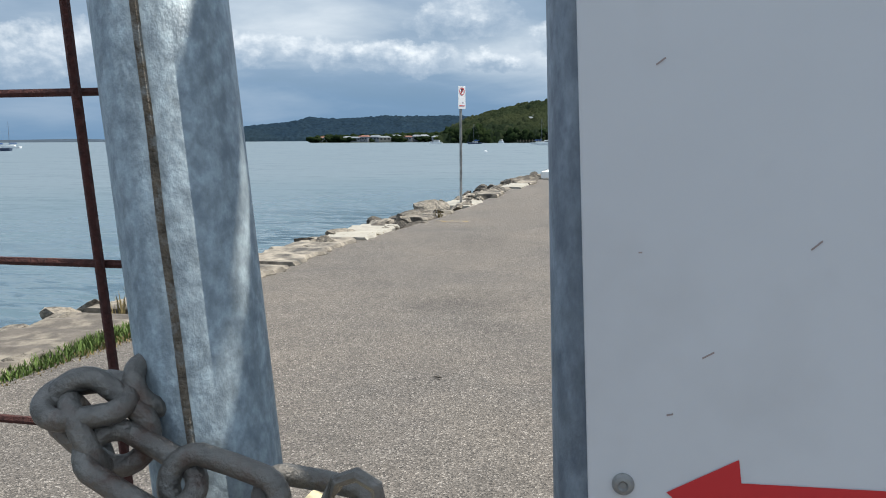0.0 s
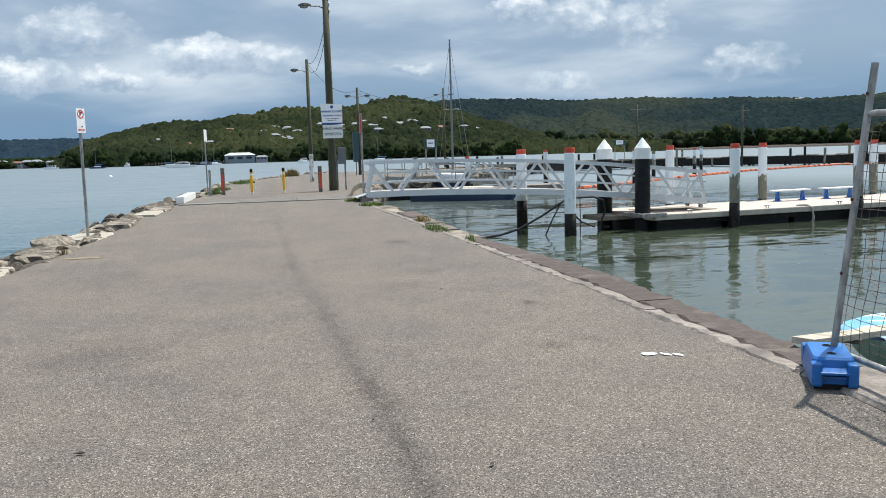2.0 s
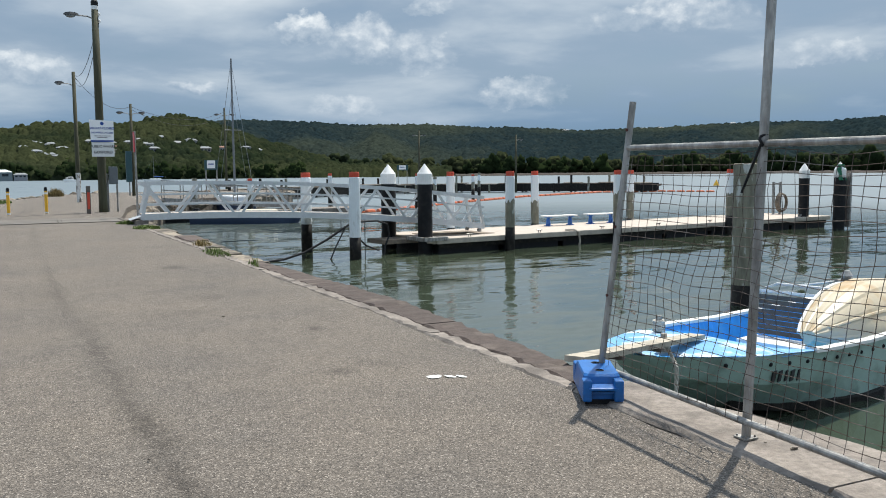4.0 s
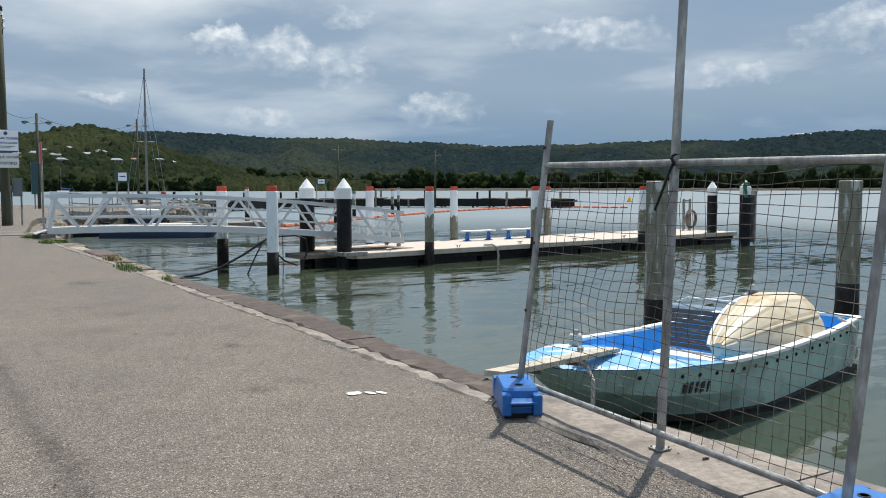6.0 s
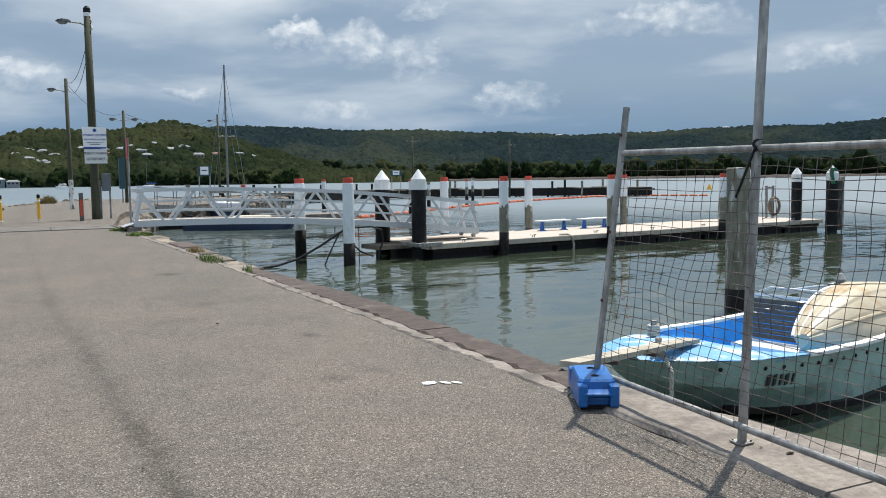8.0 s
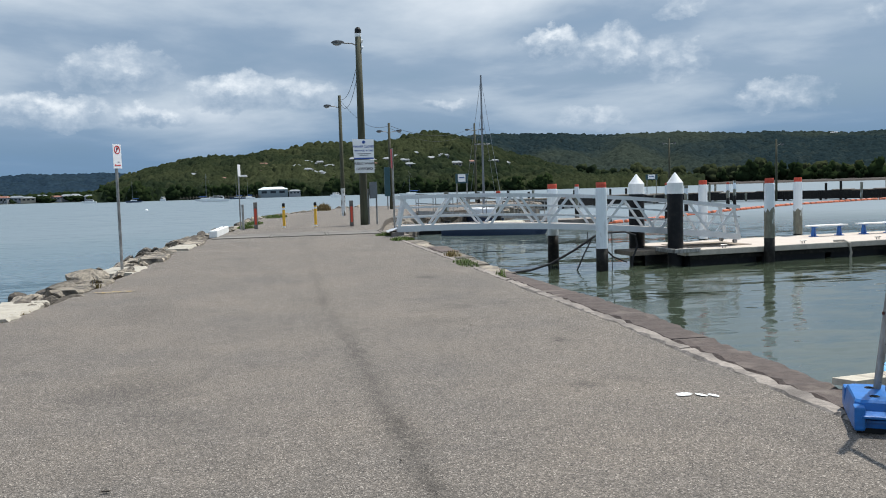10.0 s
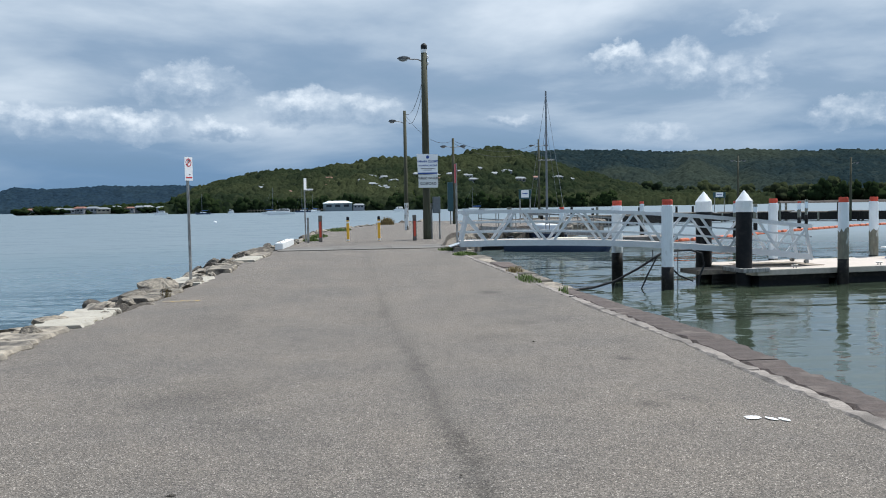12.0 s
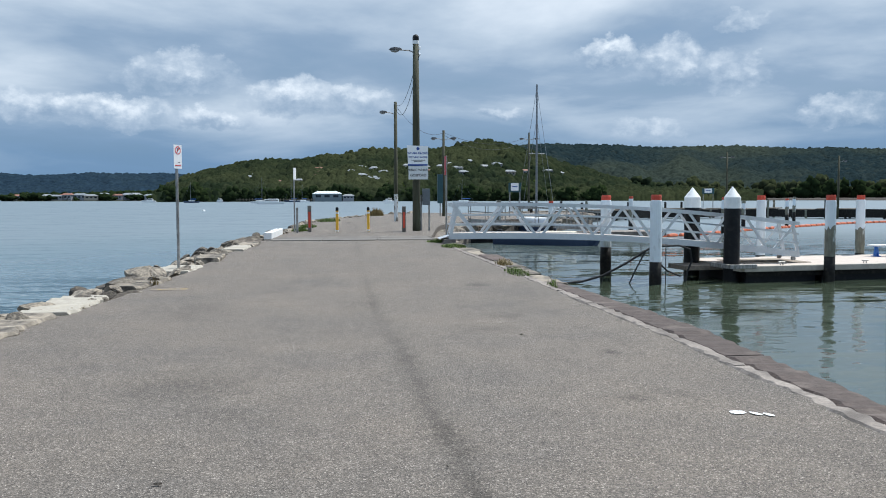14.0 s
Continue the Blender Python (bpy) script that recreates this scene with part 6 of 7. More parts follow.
bm = bmesh.new()
prev = None
NS = 26
for i in range(NS + 1):
    s = i / NS
    b, g, cb, cz = station(s)
    x = s * BL
    rk = 0.45 * max(0, 1 - s / 0.25)
    ring = [bm.verts.new(p) for p in ((x, -b, g), (x + rk * 0.5, -knuckle(s)[0], knuckle(s)[1]), (x + rk, -cb, cz), (x + rk, 0, cz - 0.12), (x + rk, cb, cz), (x + rk * 0.5, knuckle(s)[0], knuckle(s)[1]), (x, b, g))]
    if prev:
        for k in range(6):
            bm.faces.new((prev[k], prev[k + 1], ring[k + 1], ring[k]))
    else:
        bm.faces.new(ring)
    prev = ring
bm.faces.new(prev[::-1])
part("hull", bm, M_TURQ, punt)
bm = bmesh.new()
prev = None
for i in range(NS + 1):
    s = 0.215 + 0.777 * i / NS
    b, g, cb, cz = station(s)
    x = s * BL
    ring = [bm.verts.new(p) for p in ((x, -b + 0.05, g - 0.005), (x, -cb + 0.07, cz + 0.14), (x, cb - 0.07, cz + 0.14), (x, b - 0.05, g - 0.005))]
    if prev:
        for k in range(3):
            bm.faces.new((prev[k + 1], prev[k], ring[k], ring[k + 1]))
    prev = ring
bm.faces.new(prev)
part("lining", bm, M_BLUEIN, punt, "bright blue worn interior")


def strip(pts, w, h):
    """A flat bar swept along a line of points."""
    bm = bmesh.new()
    rings = []
    for i, p in enumerate(pts):
        d = Vector(pts[min(i + 1, len(pts) - 1)]) - Vector(pts[max(i - 1, 0)])
        sd = Vector((-d.y, d.x, 0)).normalized() * w / 2
        rings.append([bm.verts.new(Vector(p) + sd * u + Vector((0, 0, v * h / 2))) for u, v in ((-1, -1), (1, -1), (1, 0.6), (0.7, 1), (-0.7, 1), (-1, 0.6))])
    for A, B in zip(rings, rings[1:]):
        for k in range(6):
            bm.faces.new((A[k], A[(k + 1) % 6], B[(k + 1) % 6], B[k]))
    bm.faces.new(rings[0][::-1])
    bm.faces.new(rings[-1])
    bmesh.ops.recalc_face_normals(bm, faces=bm.faces[:])
    return bm


for sgn in (-1, 1):
    pts = [(i / NS * BL, sgn * (station(i / NS)[0] - 0.02), station(i / NS)[1] + 0.012) for i in range(8, NS + 1)]
    part("gunwale", strip(pts, 0.11, 0.05), M_WHITE, punt, "white gunwale")
bm = bmesh.new()
b1, g1, _, _ = station(1.0)
beam(bm, (BL, -b1, g1 + 0.012), (BL, b1, g1 + 0.012), 0.1, 0.05)
part("transom_cap", bm, M_WHITE, punt)
bm = bmesh.new()
prev = None
for i in range(13):
    ring = []
    for k in (-1, -0.8, -0.4, 0.0, 0.5, 1):
        s = 0.005 + ((0.32 if k == -1 else 0.25 if k == -0.8 else 0.228) - 0.005) * i / 12
        b, g, _, _ = station(s)
        ring.append(bm.verts.new((s * BL, k * (b + 0.012), g + 0.012 + 0.06 * (1 - k * k))))
    low2 = [bm.verts.new((s * BL, k * (b + 0.012), g - 0.03)) for k in (-1, 1)]
    if prev:
        for k in range(5):
            bm.faces.new((prev[0][k], prev[0][k + 1], ring[k + 1], ring[k]))
    prev = (ring, low2)
bm.faces.new((prev[1][0], prev[1][1], *prev[0][::-1]))
bmesh.ops.recalc_face_normals(bm, faces=bm.faces[:])
part("foredeck", bm, M_FOREDECK, punt, "bleached blue foredeck")
bm = bmesh.new()
b, g, cb, _ = station(0.226)
box(bm, (0.224 * BL, 0, g - 0.2), (0.05, 2 * cb - 0.06, 0.42))
part("bulkhead", bm, M_BLUEIN, punt)
# strip along the chine, black in place of the shade under the hull
pts = [((0.2 + 0.8 * i / NS) * BL, -station(0.2 + 0.8 * i / NS)[2] - 0.02, station(0.2 + 0.8 * i / NS)[3] + 0.03) for i in range(NS + 1)]
part("chine_strip", strip(pts, 0.07, 0.12), M_WETPILE, punt, "chine strip blackened for the shade under the hull")
for i in range(20):
    s = 0.12 + i * 0.044
    b, g, cb, cz = station(s)
    bm = bmesh.new()
    sy, sz = side(s, 0.3)
    bmesh.ops.create_uvsphere(bm, u_segments=8, v_segments=5, radius=0.026, matrix=Matrix.Translation((s * BL, -sy, sz)))
    part("bolt_head", bm, M_BLACK, punt)
b, g, cb, cz = station(0.36)
for i, w in enumerate((0.075, 0.06, 0.04, 0.07, 0.035)):
    x = 1.52 + i * 0.1
    b, g, cb, cz = station(x / BL)
    bm = bmesh.new()
    box(bm, (0, 0, 0), (w, 0.014, 0.14))
    nb = part("number_bar", bm, M_SIGNBLACK, punt)
    sy, sz = side(x / BL, 0.72)
    ty, tz = side(x / BL, 0.0)
    nb.matrix_local = Matrix.Translation((x, -sy - 0.008, sz)) @ Matrix.Rotation(math.atan2(ty - sy, tz - sz), 4, "X") @ Matrix.Rotation(-0.16, 4, "Y")
M_SLAT = mat("grey_weathered_slats", (0.085, 0.085, 0.085), 0.7, vary=0.2, scale=12)
bm = bmesh.new()
for sy in (-0.5, 0.5):
    box(bm, (0.03, sy, 0.29), (0.05, 0.05, 0.66), bevel=0.008)
box(bm, (0.03, 0, 0.62), (0.05, 1.0, 0.04), bevel=0.008)
sbk = part("seat_back", bm, M_HULLW, punt, "grey slatted seat back in a white frame")
sbk.matrix_local = Matrix.Translation((3.86, 0.27, 0.56)) @ Matrix.Rotation(radians(16), 4, "Y")
for i in range(8):
    bm = bmesh.new()
    box(bm, (0.012 * math.sin(i), 0, 0.03 + i * 0.072), (0.03, 0.96, 0.062), bevel=0.006)
    part("slat", bm, M_SLAT, sbk)
bm = bmesh.new()
box(bm, (3.68, -0.1, 0.32), (0.5, 1.7, 0.40), bevel=0.02)
part("thwart_box", bm, M_HULLW, punt, "off-white seat box")
bm = bmesh.new()
tube(bm, [(4.2, -0.4, 0.7), (4.2, -0.4, 1.18), (4.25, -0.25, 1.24), (4.25, 0.6, 1.24), (4.2, 0.75, 1.18), (4.2, 0.75, 0.7)], 0.02, 7)
tube(bm, [(4.25, 0.3, 1.24), (5.5, 0.3, 1.2), (5.5, 0.3, 0.75)], 0.016, 6)
part("rail", bm, M_ALU, punt, "thin steel rail")
bm = bmesh.new()
box(bm, (0.80 * BL, 0.15, 1.12), (0.25, 0.3, 0.24), bevel=0.05)
rod(bm, (0.8 * BL, 0.15, 0.1), (0.8 * BL, 0.15, 1.06), 0.05, 8)
lathe(bm, [(0.05, 1.26), (0.09, 1.34), (0.04, 1.42)], 10, (0.8 * BL, 0.15, -0.04))
part("winch", bm, M_GALV, punt, "corroded metal winch")


def bitt(x, y, z):
    ob = thing("mooring_bitt", "small post wound with pale rope on the foredeck", "bitt", BM_ @ Matrix.Translation((x, y, z)), "foredeck fittings")
    bm = bmesh.new()
    rod(bm, (0, 0, -0.05), (0, 0, 0.2), 0.035, 10)
    rod(bm, (-0.1, 0, 0.13), (0.1, 0, 0.13), 0.02, 8)
    part("post", bm, M_GALV, ob)
    for i in range(5):
        bm = bmesh.new()
        tube(bm, [((0.06 + 0.01 * (i % 2)) * math.cos(k * math.tau / 12), (0.06 + 0.012 * ((i + 1) % 2)) * math.sin(k * math.tau / 12), 0.02 + i * 0.028 + 0.006 * math.sin(k)) for k in range(13)], 0.015, 6)
        part("rope_turn", bm, M_PALEROPE, ob)


M_PALEROPE = mat("pale_frayed_rope", (0.52, 0.50, 0.45), 0.9, vary=0.3, scale=60, bump=0.6, bump_scale=120)
bitt(1.38, 0.56, 0.90)
bitt(0.3, -0.3, 0.94)


def rope(pts, r, label, m=None):
    ob = thing("mooring_line", label, "rope", m or Matrix())
    strands = [Vector(p) for p in pts]
    for k in range(3):
        bm = bmesh.new()
        out = []
        n = len(strands) * 10
        for i in range(n + 1):
            t = i / n * (len(strands) - 1)
            j = min(int(t), len(strands) - 2)
            p = strands[j].lerp(strands[j + 1], t - j)
            a = i * 0.75 + k * 2.09
            out.append(p + Vector((math.cos(a), math.sin(a), 0)) * r * 0.55)
        tube(bm, out, r * 0.6, 5)
        part("strand", bm, M_PALEROPE, ob)
    return ob


rope([(0.24, -0.32, 1.03), (0.14, -0.50, 0.98), (0.12, -0.60, 0.85), (0.12, -0.60, 0.45), (0.11, -0.58, 0.02)], 0.022, "pale twisted line hanging from the bow", BM_)
rope([(0.91 * BL, -0.9, 0.88), (0.92 * BL, -1.09, 0.76), (0.925 * BL, -1.08, 0.4), (0.915 * BL, -1.06, 0.15)], 0.035, "frayed line hanging over the punt side", BM_)
pk = thing("gangplank", "bleached timber plank from the wall to the punt", "plank", (0, 0, 0))
bm = bmesh.new()
beam(bm, (4.34, 5.18, 0.05), (7.3, 7.0, -0.335), 0.18, 0.05)
part("board", bm, mat("bleached_plank", (0.42, 0.38, 0.31), 0.85, vary=0.2, scale=14, second=(0.28, 0.25, 0.2), second_scale=4), pk)
for k in (0.25, 0.55):
    bm = bmesh.new()
    c = Vector((4.34, 5.18, 0.005)).lerp(Vector((7.3, 7.0, -0.38)), k)
    box(bm, c, (0.06, 0.2, 0.04), rz=0.55)
    part("batten", bm, M_PLANKGREY, pk)
# dinghy lying on its side across the punt, bottom outwards
dg_ = thing("dinghy", "upturned yellowed fibreglass dinghy lying in the punt", "dinghy", BM_ @ Matrix.Translation((4.25, -0.42, 0.72)) @ Matrix.Rotation(radians(58), 4, "X"))
DL, DW, DH = 2.35, 0.64, 0.56


def dinghy_ring(s, inset):
    w = DW * (0.14 + 0.86 * math.sin(min(1, s / 0.72) * math.pi / 2) ** 0.85) * (1 - 0.12 * max(0, s - 0.72) / 0.28) - inset
    h = DH * (0.34 + 0.66 * math.sin(min(1, s / 0.6) * math.pi / 2)) - inset
    out = []
    for k in range(41):
        a = math.pi * k / 40
        q = k if k <= 20 else 40 - k
        lap = 0.0 if inset else 0.011 * (1 - (q % 5) / 4)
        cs, sn = math.cos(a), max(0.0, math.sin(a))
        out.append(((s - 0.5) * DL, math.copysign(abs(cs) ** 0.8, cs) * (w - lap), sn ** 0.8 * (h - lap)))
    return out


bm = bmesh.new()
outer = [[bm.verts.new(p) for p in dinghy_ring(i / 24, 0.0)] for i in range(25)]
inner = [[bm.verts.new(p) for p in dinghy_ring(0.02 + 0.96 * i / 24, 0.035)] for i in range(25)]
for grid in (outer, inner):
    for A, B in zip(grid, grid[1:]):
        for k in range(40):
            bm.faces.new((A[k], A[k + 1], B[k + 1], B[k]))
    bm.faces.new(grid[0])
    bm.faces.new(grid[-1][::-1])
for k in (0, 40):
    for i in range(24):
        bm.faces.new((outer[i][k], outer[i + 1][k], inner[i + 1][k], inner[i][k]))
bmesh.ops.recalc_face_normals(bm, faces=bm.faces[:])
part("hull", bm, M_CREAM, dg_)
bm = bmesh.new()
tube(bm, [(p[0], 0, p[2] + 0.012) for p in (dinghy_ring(0.1 + 0.88 * i / 10, 0.0)[20] for i in range(11))], 0.022, 6)
part("keel", bm, M_CREAM, dg_)
for k in (0, 40):
    bm = bmesh.new()
    tube(bm, [(p[0], p[1], -0.005) for p in (dinghy_ring(i / 20, -0.012)[k] for i in range(21))], 0.022, 7)
    part("rubbing_strake", bm, M_WHITE, dg_, "white rubbing strake")

# ---- temporary fence along the edge ----
M_BLUEFOOT = mat("blue_plastic", (0.008, 0.130, 0.42), 0.42, vary=0.15, scale=10, second=(0.012, 0.10, 0.30), second_scale=6, bump=0.1)


def net(bm, corner, across, upv, n_across, n_up, r, wob, g, along_y):
    """Wires of a dented mesh: two crossing sets that share one wavy surface."""
    def p(u, v):
        q = corner + across * u + upv * v
        k = wob * (1 - (2 * u - 1) ** 4)
        return q + Vector((noise.noise((u * 5, v * 6, 1.3)) * k, noise.noise((u * 6, v * 5, 4.1)) * k * 0.8, noise.noise((u * 5, v * 5, 9.7)) * k * 0.8))
    for i in range(n_across + 1):
        u = i / n_across
        tube(bm, [p(u, k / 14) for k in range(15)], r, 4)
    for j in range(n_up + 1):
        v = j / n_up
        tube(bm, [p(k / 20, v) for k in range(21)], r, 4)


def foot_block(x, y, turn, parent):
    m = Matrix.Translation((x, y, 0.0)) @ Matrix.Rotation(turn, 4, "Z")
    bm = bmesh.new()
    rings = []
    for z, k in ((0.03, 1.0), (0.06, 1.0), (0.185, 0.9), (0.2, 0.84)):
        w, d = 0.27 * k, 0.14 * k
        e = 0.03
        rings.append([bm.verts.new((px, py, z)) for px, py in ((-w + e, -d), (w - e, -d), (w, -d + e), (w, d - e), (w - e, d), (-w + e, d), (-w, d - e), (-w, -d + e))])
    for A, B in zip(rings, rings[1:]):
        for k in range(8):
            bm.faces.new((A[k], A[(k + 1) % 8], B[(k + 1) % 8], B[k]))
    bm.faces.new(rings[0][::-1])
    bm.faces.new(rings[-1])
    ob = part("foot", bm, M_BLUEFOOT, parent, "blue moulded plastic foot")
    ob.matrix_local = m
    for sx in (-1, 1):
        for sy in (-1, 1):
            bm = bmesh.new()
            box(bm, (sx * 0.275, sy * 0.108, 0.1), (0.11, 0.065, 0.15), bevel=0.014)
            part("cheek", bm, M_BLUEFOOT, ob)
        bm = bmesh.new()
        box(bm, (sx * 0.268, 0, 0.172), (0.09, 0.2, 0.02), bevel=0.006, m=Matrix.Rotation(sx * 0.18, 4, "Y"))
        part("lip", bm, M_BLUEFOOT, ob)
        bm = bmesh.new()
        box(bm, (sx * 0.275, 0, 0.085), (0.07, 0.17, 0.012))
        part("web", bm, M_BLUEFOOT, ob)
        # black turned piece put in for the shade inside the hole
        bm = bmesh.new()
        lathe(bm, [(0.03, 0.2), (0.03, 0.203), (0.022, 0.2035), (0.02, 0.16), (0.0, 0.16)], 14, (sx * 0.12, 0.0, 0.0))
        part("hole", bm, M_BLACK, ob, "black piece for the shade in a post hole")
        bm = bmesh.new()
        box(bm, (sx * 0.2, 0, 0.016), (0.16, 0.24, 0.032))
        part("rubber_pad", bm, M_BLACK, ob)
    return ob


FA0, FA1 = Vector((4.06, 4.43, 0.10)), Vector((3.88, 1.66, 0.10))
LEAN = Vector((0.235, -0.05, 2.0))
fence = thing("temporary_fence", "leaning galvanised temporary fence panel with dented wire mesh", "fence", (0, 0, 0), "temporary fence panels")
for nm, a, b, r in (("post", FA0, FA0 + LEAN, 0.024), ("post", FA1, FA1 + LEAN, 0.024)):
    bm = bmesh.new()
    rod(bm, a, b, r, 14)
    part(nm, bm, M_GALV, fence)
for nm, v in (("top_bar", 0.835), ("bottom_bar", 0.035)):
    bm = bmesh.new()
    rod(bm, FA0 + LEAN * v, FA1 + LEAN * (v - (0.016 if v > 0.5 else 0)), 0.021, 12)
    part(nm, bm, M_GALV, fence)
bm = bmesh.new()
net(bm, FA0 + LEAN * 0.04, FA1 - FA0, LEAN * 0.765, 30, 24, 0.0022, 0.06, random.Random(2), True)
part("wire_mesh", bm, M_WIRE, fence, "rust-brown dented wire mesh")
for v in (0.9, 0.55, 0.3):
    bm = bmesh.new()
    rod(bm, FA0 + LEAN * v + Vector((-0.022, 0, 0)), FA0 + LEAN * v + Vector((-0.030, 0, 0)), 0.012, 8)
    part("rivet", bm, M_RUST, fence)
foot_block(3.97, 4.34, radians(62), fence)
foot_block(3.86, 1.62, radians(5), fence)
fpost = thing("fence_post", "tall square galvanised post on a base plate", "post", (4.10, 3.03, 0))
bm = bmesh.new()
rod(bm, (0, 0, 0.02), (0.13, -0.03, 3.4), 0.027, 12)
part("shaft", bm, M_GALV, fpost)
bm = bmesh.new()
box(bm, (0, 0, 0.028), (0.1, 0.1, 0.012), bevel=0.003)
part("base_plate", bm, M_GALV, fpost)
for sx in (-0.036, 0.036):
    for sy in (-0.036, 0.036):
        bm = bmesh.new()
        rod(bm, (sx, sy, 0.03), (sx, sy, 0.045), 0.006, 6)
        part("bolt", bm, M_GALV, fpost)
tie = thing("strap_tie", "black strap tying the fence to the post", "strap", (0, 0, 0))
bm = bmesh.new()
c = FA0 + LEAN * 0.835 + (FA1 - FA0) * 0.50
tube(bm, [c + Vector((0.035 * math.cos(k), 0.01 * math.sin(3 * k), 0.035 * math.sin(k))) for k in np.linspace(0, 6.2, 14)], 0.009, 6)
tube(bm, [c + Vector((-0.03, 0, -0.02)), c + Vector((-0.05, 0.03, -0.12)), c + Vector((-0.04, 0.08, -0.2)), c + Vector((-0.05, 0.12, -0.3))], 0.008, 6)
part("strap", bm, M_BLACK, tie)

# ---- the gate fence at the start ----
gl = thing("temporary_fence", "galvanised temporary fence panel chained at its end post", "fence", (0, 0, 0), "temporary fence panels")
LP0, LP1 = Vector((0.446, -0.76, 0.1)), Vector((0.266, -0.76, 2.1))
bm = bmesh.new()
rod(bm, LP0, LP1, 0.0263, 40)
po_ = part("post", bm, M_GALV_NEAR, gl, "scuffed galvanised pipe post", smooth=True)
M_SEAM = mat("rusty_weld_seam", (0.19, 0.155, 0.115), 0.85, 0.2, vary=0.5, scale=200, second=(0.30, 0.30, 0.28), second_scale=120, bump=0.6, bump_scale=400)
bm = bmesh.new()
tube(bm, [LP0.lerp(LP1, k / 60) + Vector((0.0050 + 0.0014 * noise.noise((k * 1.3, 0, 0)), -0.0256, 0)) for k in range(61)], 0.0017, 8)
part("weld_seam", bm, M_SEAM, po_, "dark rough weld seam")
for z in (0.16, 2.0):
    bm = bmesh.new()
    rod(bm, (-1.95, -0.75, z), (LP0.lerp(LP1, (z - 0.1) / 2).x, -0.76, z), 0.016, 12)
    part("cross_bar", bm, M_GALV, gl)
bm = bmesh.new()
rod(bm, (-1.95, -0.75, 0.1), (-1.95, -0.75, 2.1), 0.021, 16)
part("post", bm, M_GALV, gl)
bm = bmesh.new()
for j in range(26):
    z = 0.18 + j * 0.0725 - 0.007
    tube(bm, [(0.282 - 0.085 * (z - 1.48) - i * 0.22, -0.748, z + 0.004 * noise.noise((i, j, 0))) for i in range(11)], 0.0019, 6)
for i in range(15):
    x = 0.2735 - i * 0.15
    tube(bm, [(x - 0.085 * (z - 1.48) * (1 if i == 0 else 0.3) + 0.0025 * noise.noise((z * 6, i, 3)), -0.752, z) for z in np.linspace(0.18, 2.0, 30)], 0.0021, 6)
part("wire_mesh", bm, M_RUST, gl, "dark red rusted wire mesh")
grp = thing("temporary_fence", "galvanised temporary fence panel carrying a white sign", "fence", (0, 0, 0), "temporary fence panels")
RP0, RP1 = Vector((0.5135, -0.645, 0.1)), Vector((0.4625, -0.645, 2.1))
bm = bmesh.new()
rod(bm, RP0, RP1, 0.0255, 40)
rp = part("post", bm, M_GALV_DULL, grp, "dull dark galvanised pipe post", smooth=True)
for z in (0.16, 2.0):
    bm = bmesh.new()
    rod(bm, (RP0.lerp(RP1, (z - 0.1) / 2).x, -0.645, z), (2.88, -0.645, z), 0.016, 12)
    part("cross_bar", bm, M_GALV, grp)
bm = bmesh.new()
rod(bm, (2.88, -0.645, 0.1), (2.88, -0.645, 2.1), 0.021, 16)
part("post", bm, M_GALV, grp)
bm = bmesh.new()
for j in range(26):
    z = 0.18 + j * 0.0725
    rod(bm, (0.5, -0.64, z), (2.87, -0.64, z), 0.0019, 5)
for i in range(16):
    rod(bm, (0.56 + i * 0.15, -0.637, 0.18), (0.56 + i * 0.15, -0.637, 1.99), 0.0019, 5)
part("wire_mesh", bm, M_RUST, grp)
foot_block(0.50, -0.645, radians(90), grp)
foot_block(-1.95, -0.75, radians(90), gl)
foot_block(2.88, -0.645, radians(90), grp)

M_SIGNFACE = mat("scuffed_white_sign_sheet", (0.66, 0.66, 0.67), 0.28, vary=0.03, scale=7, second=(0.56, 0.55, 0.55), second_scale=5, second_at=(0.5, 0.75))
sg = thing("warning_sign", "large white sheet sign with a red arrow on the fence", "sign", Matrix.Translation((0.470, -0.674, 1.5)) @ Matrix.Rotation(radians(-2.2), 4, "Y"))
bm = bmesh.new()
box(bm, (0.45, 0.0, -0.15), (0.9, 0.004, 0.9), bevel=0.0012)
sh = part("sheet", bm, M_SIGNFACE, sg)
bm = bmesh.new()
vs = [(0.036, -0.134), (0.068, -0.117), (0.069, -0.128), (0.30, -0.130), (0.30, -0.150), (0.066, -0.148), (0.064, -0.160)]
f = bm.faces.new([bm.verts.new((x, -0.0026, z)) for x, z in vs])
bmesh.ops.recalc_face_normals(bm, faces=bm.faces[:])
part("arrow", bm, M_SIGNRED, sh, "red arrow")
bm = bmesh.new()
lathe(bm, [(0.0052, 0.0), (0.0052, 0.0012), (0.004, 0.003), (0.0025, 0.0034), (0.0015, 0.0022)], 20)
bo_ = part("bolt", bm, M_GALV, sh)
bo_.matrix_local = Matrix.Translation((0.0165, -0.002, -0.131)) @ Matrix.Rotation(radians(90), 4, "X")
M_SCUFF = mat("reddish_scuff", (0.34, 0.27, 0.25), 0.6, vary=0.2)
for x, z, l, a in ((0.036, 0.062, 0.005, 0.6), (0.055, -0.069, 0.006, 0.5), (0.038, -0.097, 0.003, 0.2), (0.026, -0.022, 0.0016, 0.0), (0.10, -0.02, 0.006, 0.7)):
    bm = bmesh.new()
    beam(bm, (x - l / 2 * math.cos(a), -0.0022, z - l / 2 * math.sin(a)), (x + l / 2 * math.cos(a), -0.0022, z + l / 2 * math.sin(a)), 0.0005, 0.0007)
    part("scratch", bm, M_SCUFF, sh)

cn = thing("chain", "tarnished steel chain wound round the fence post", "chain", (-0.004, 0, 0.002))


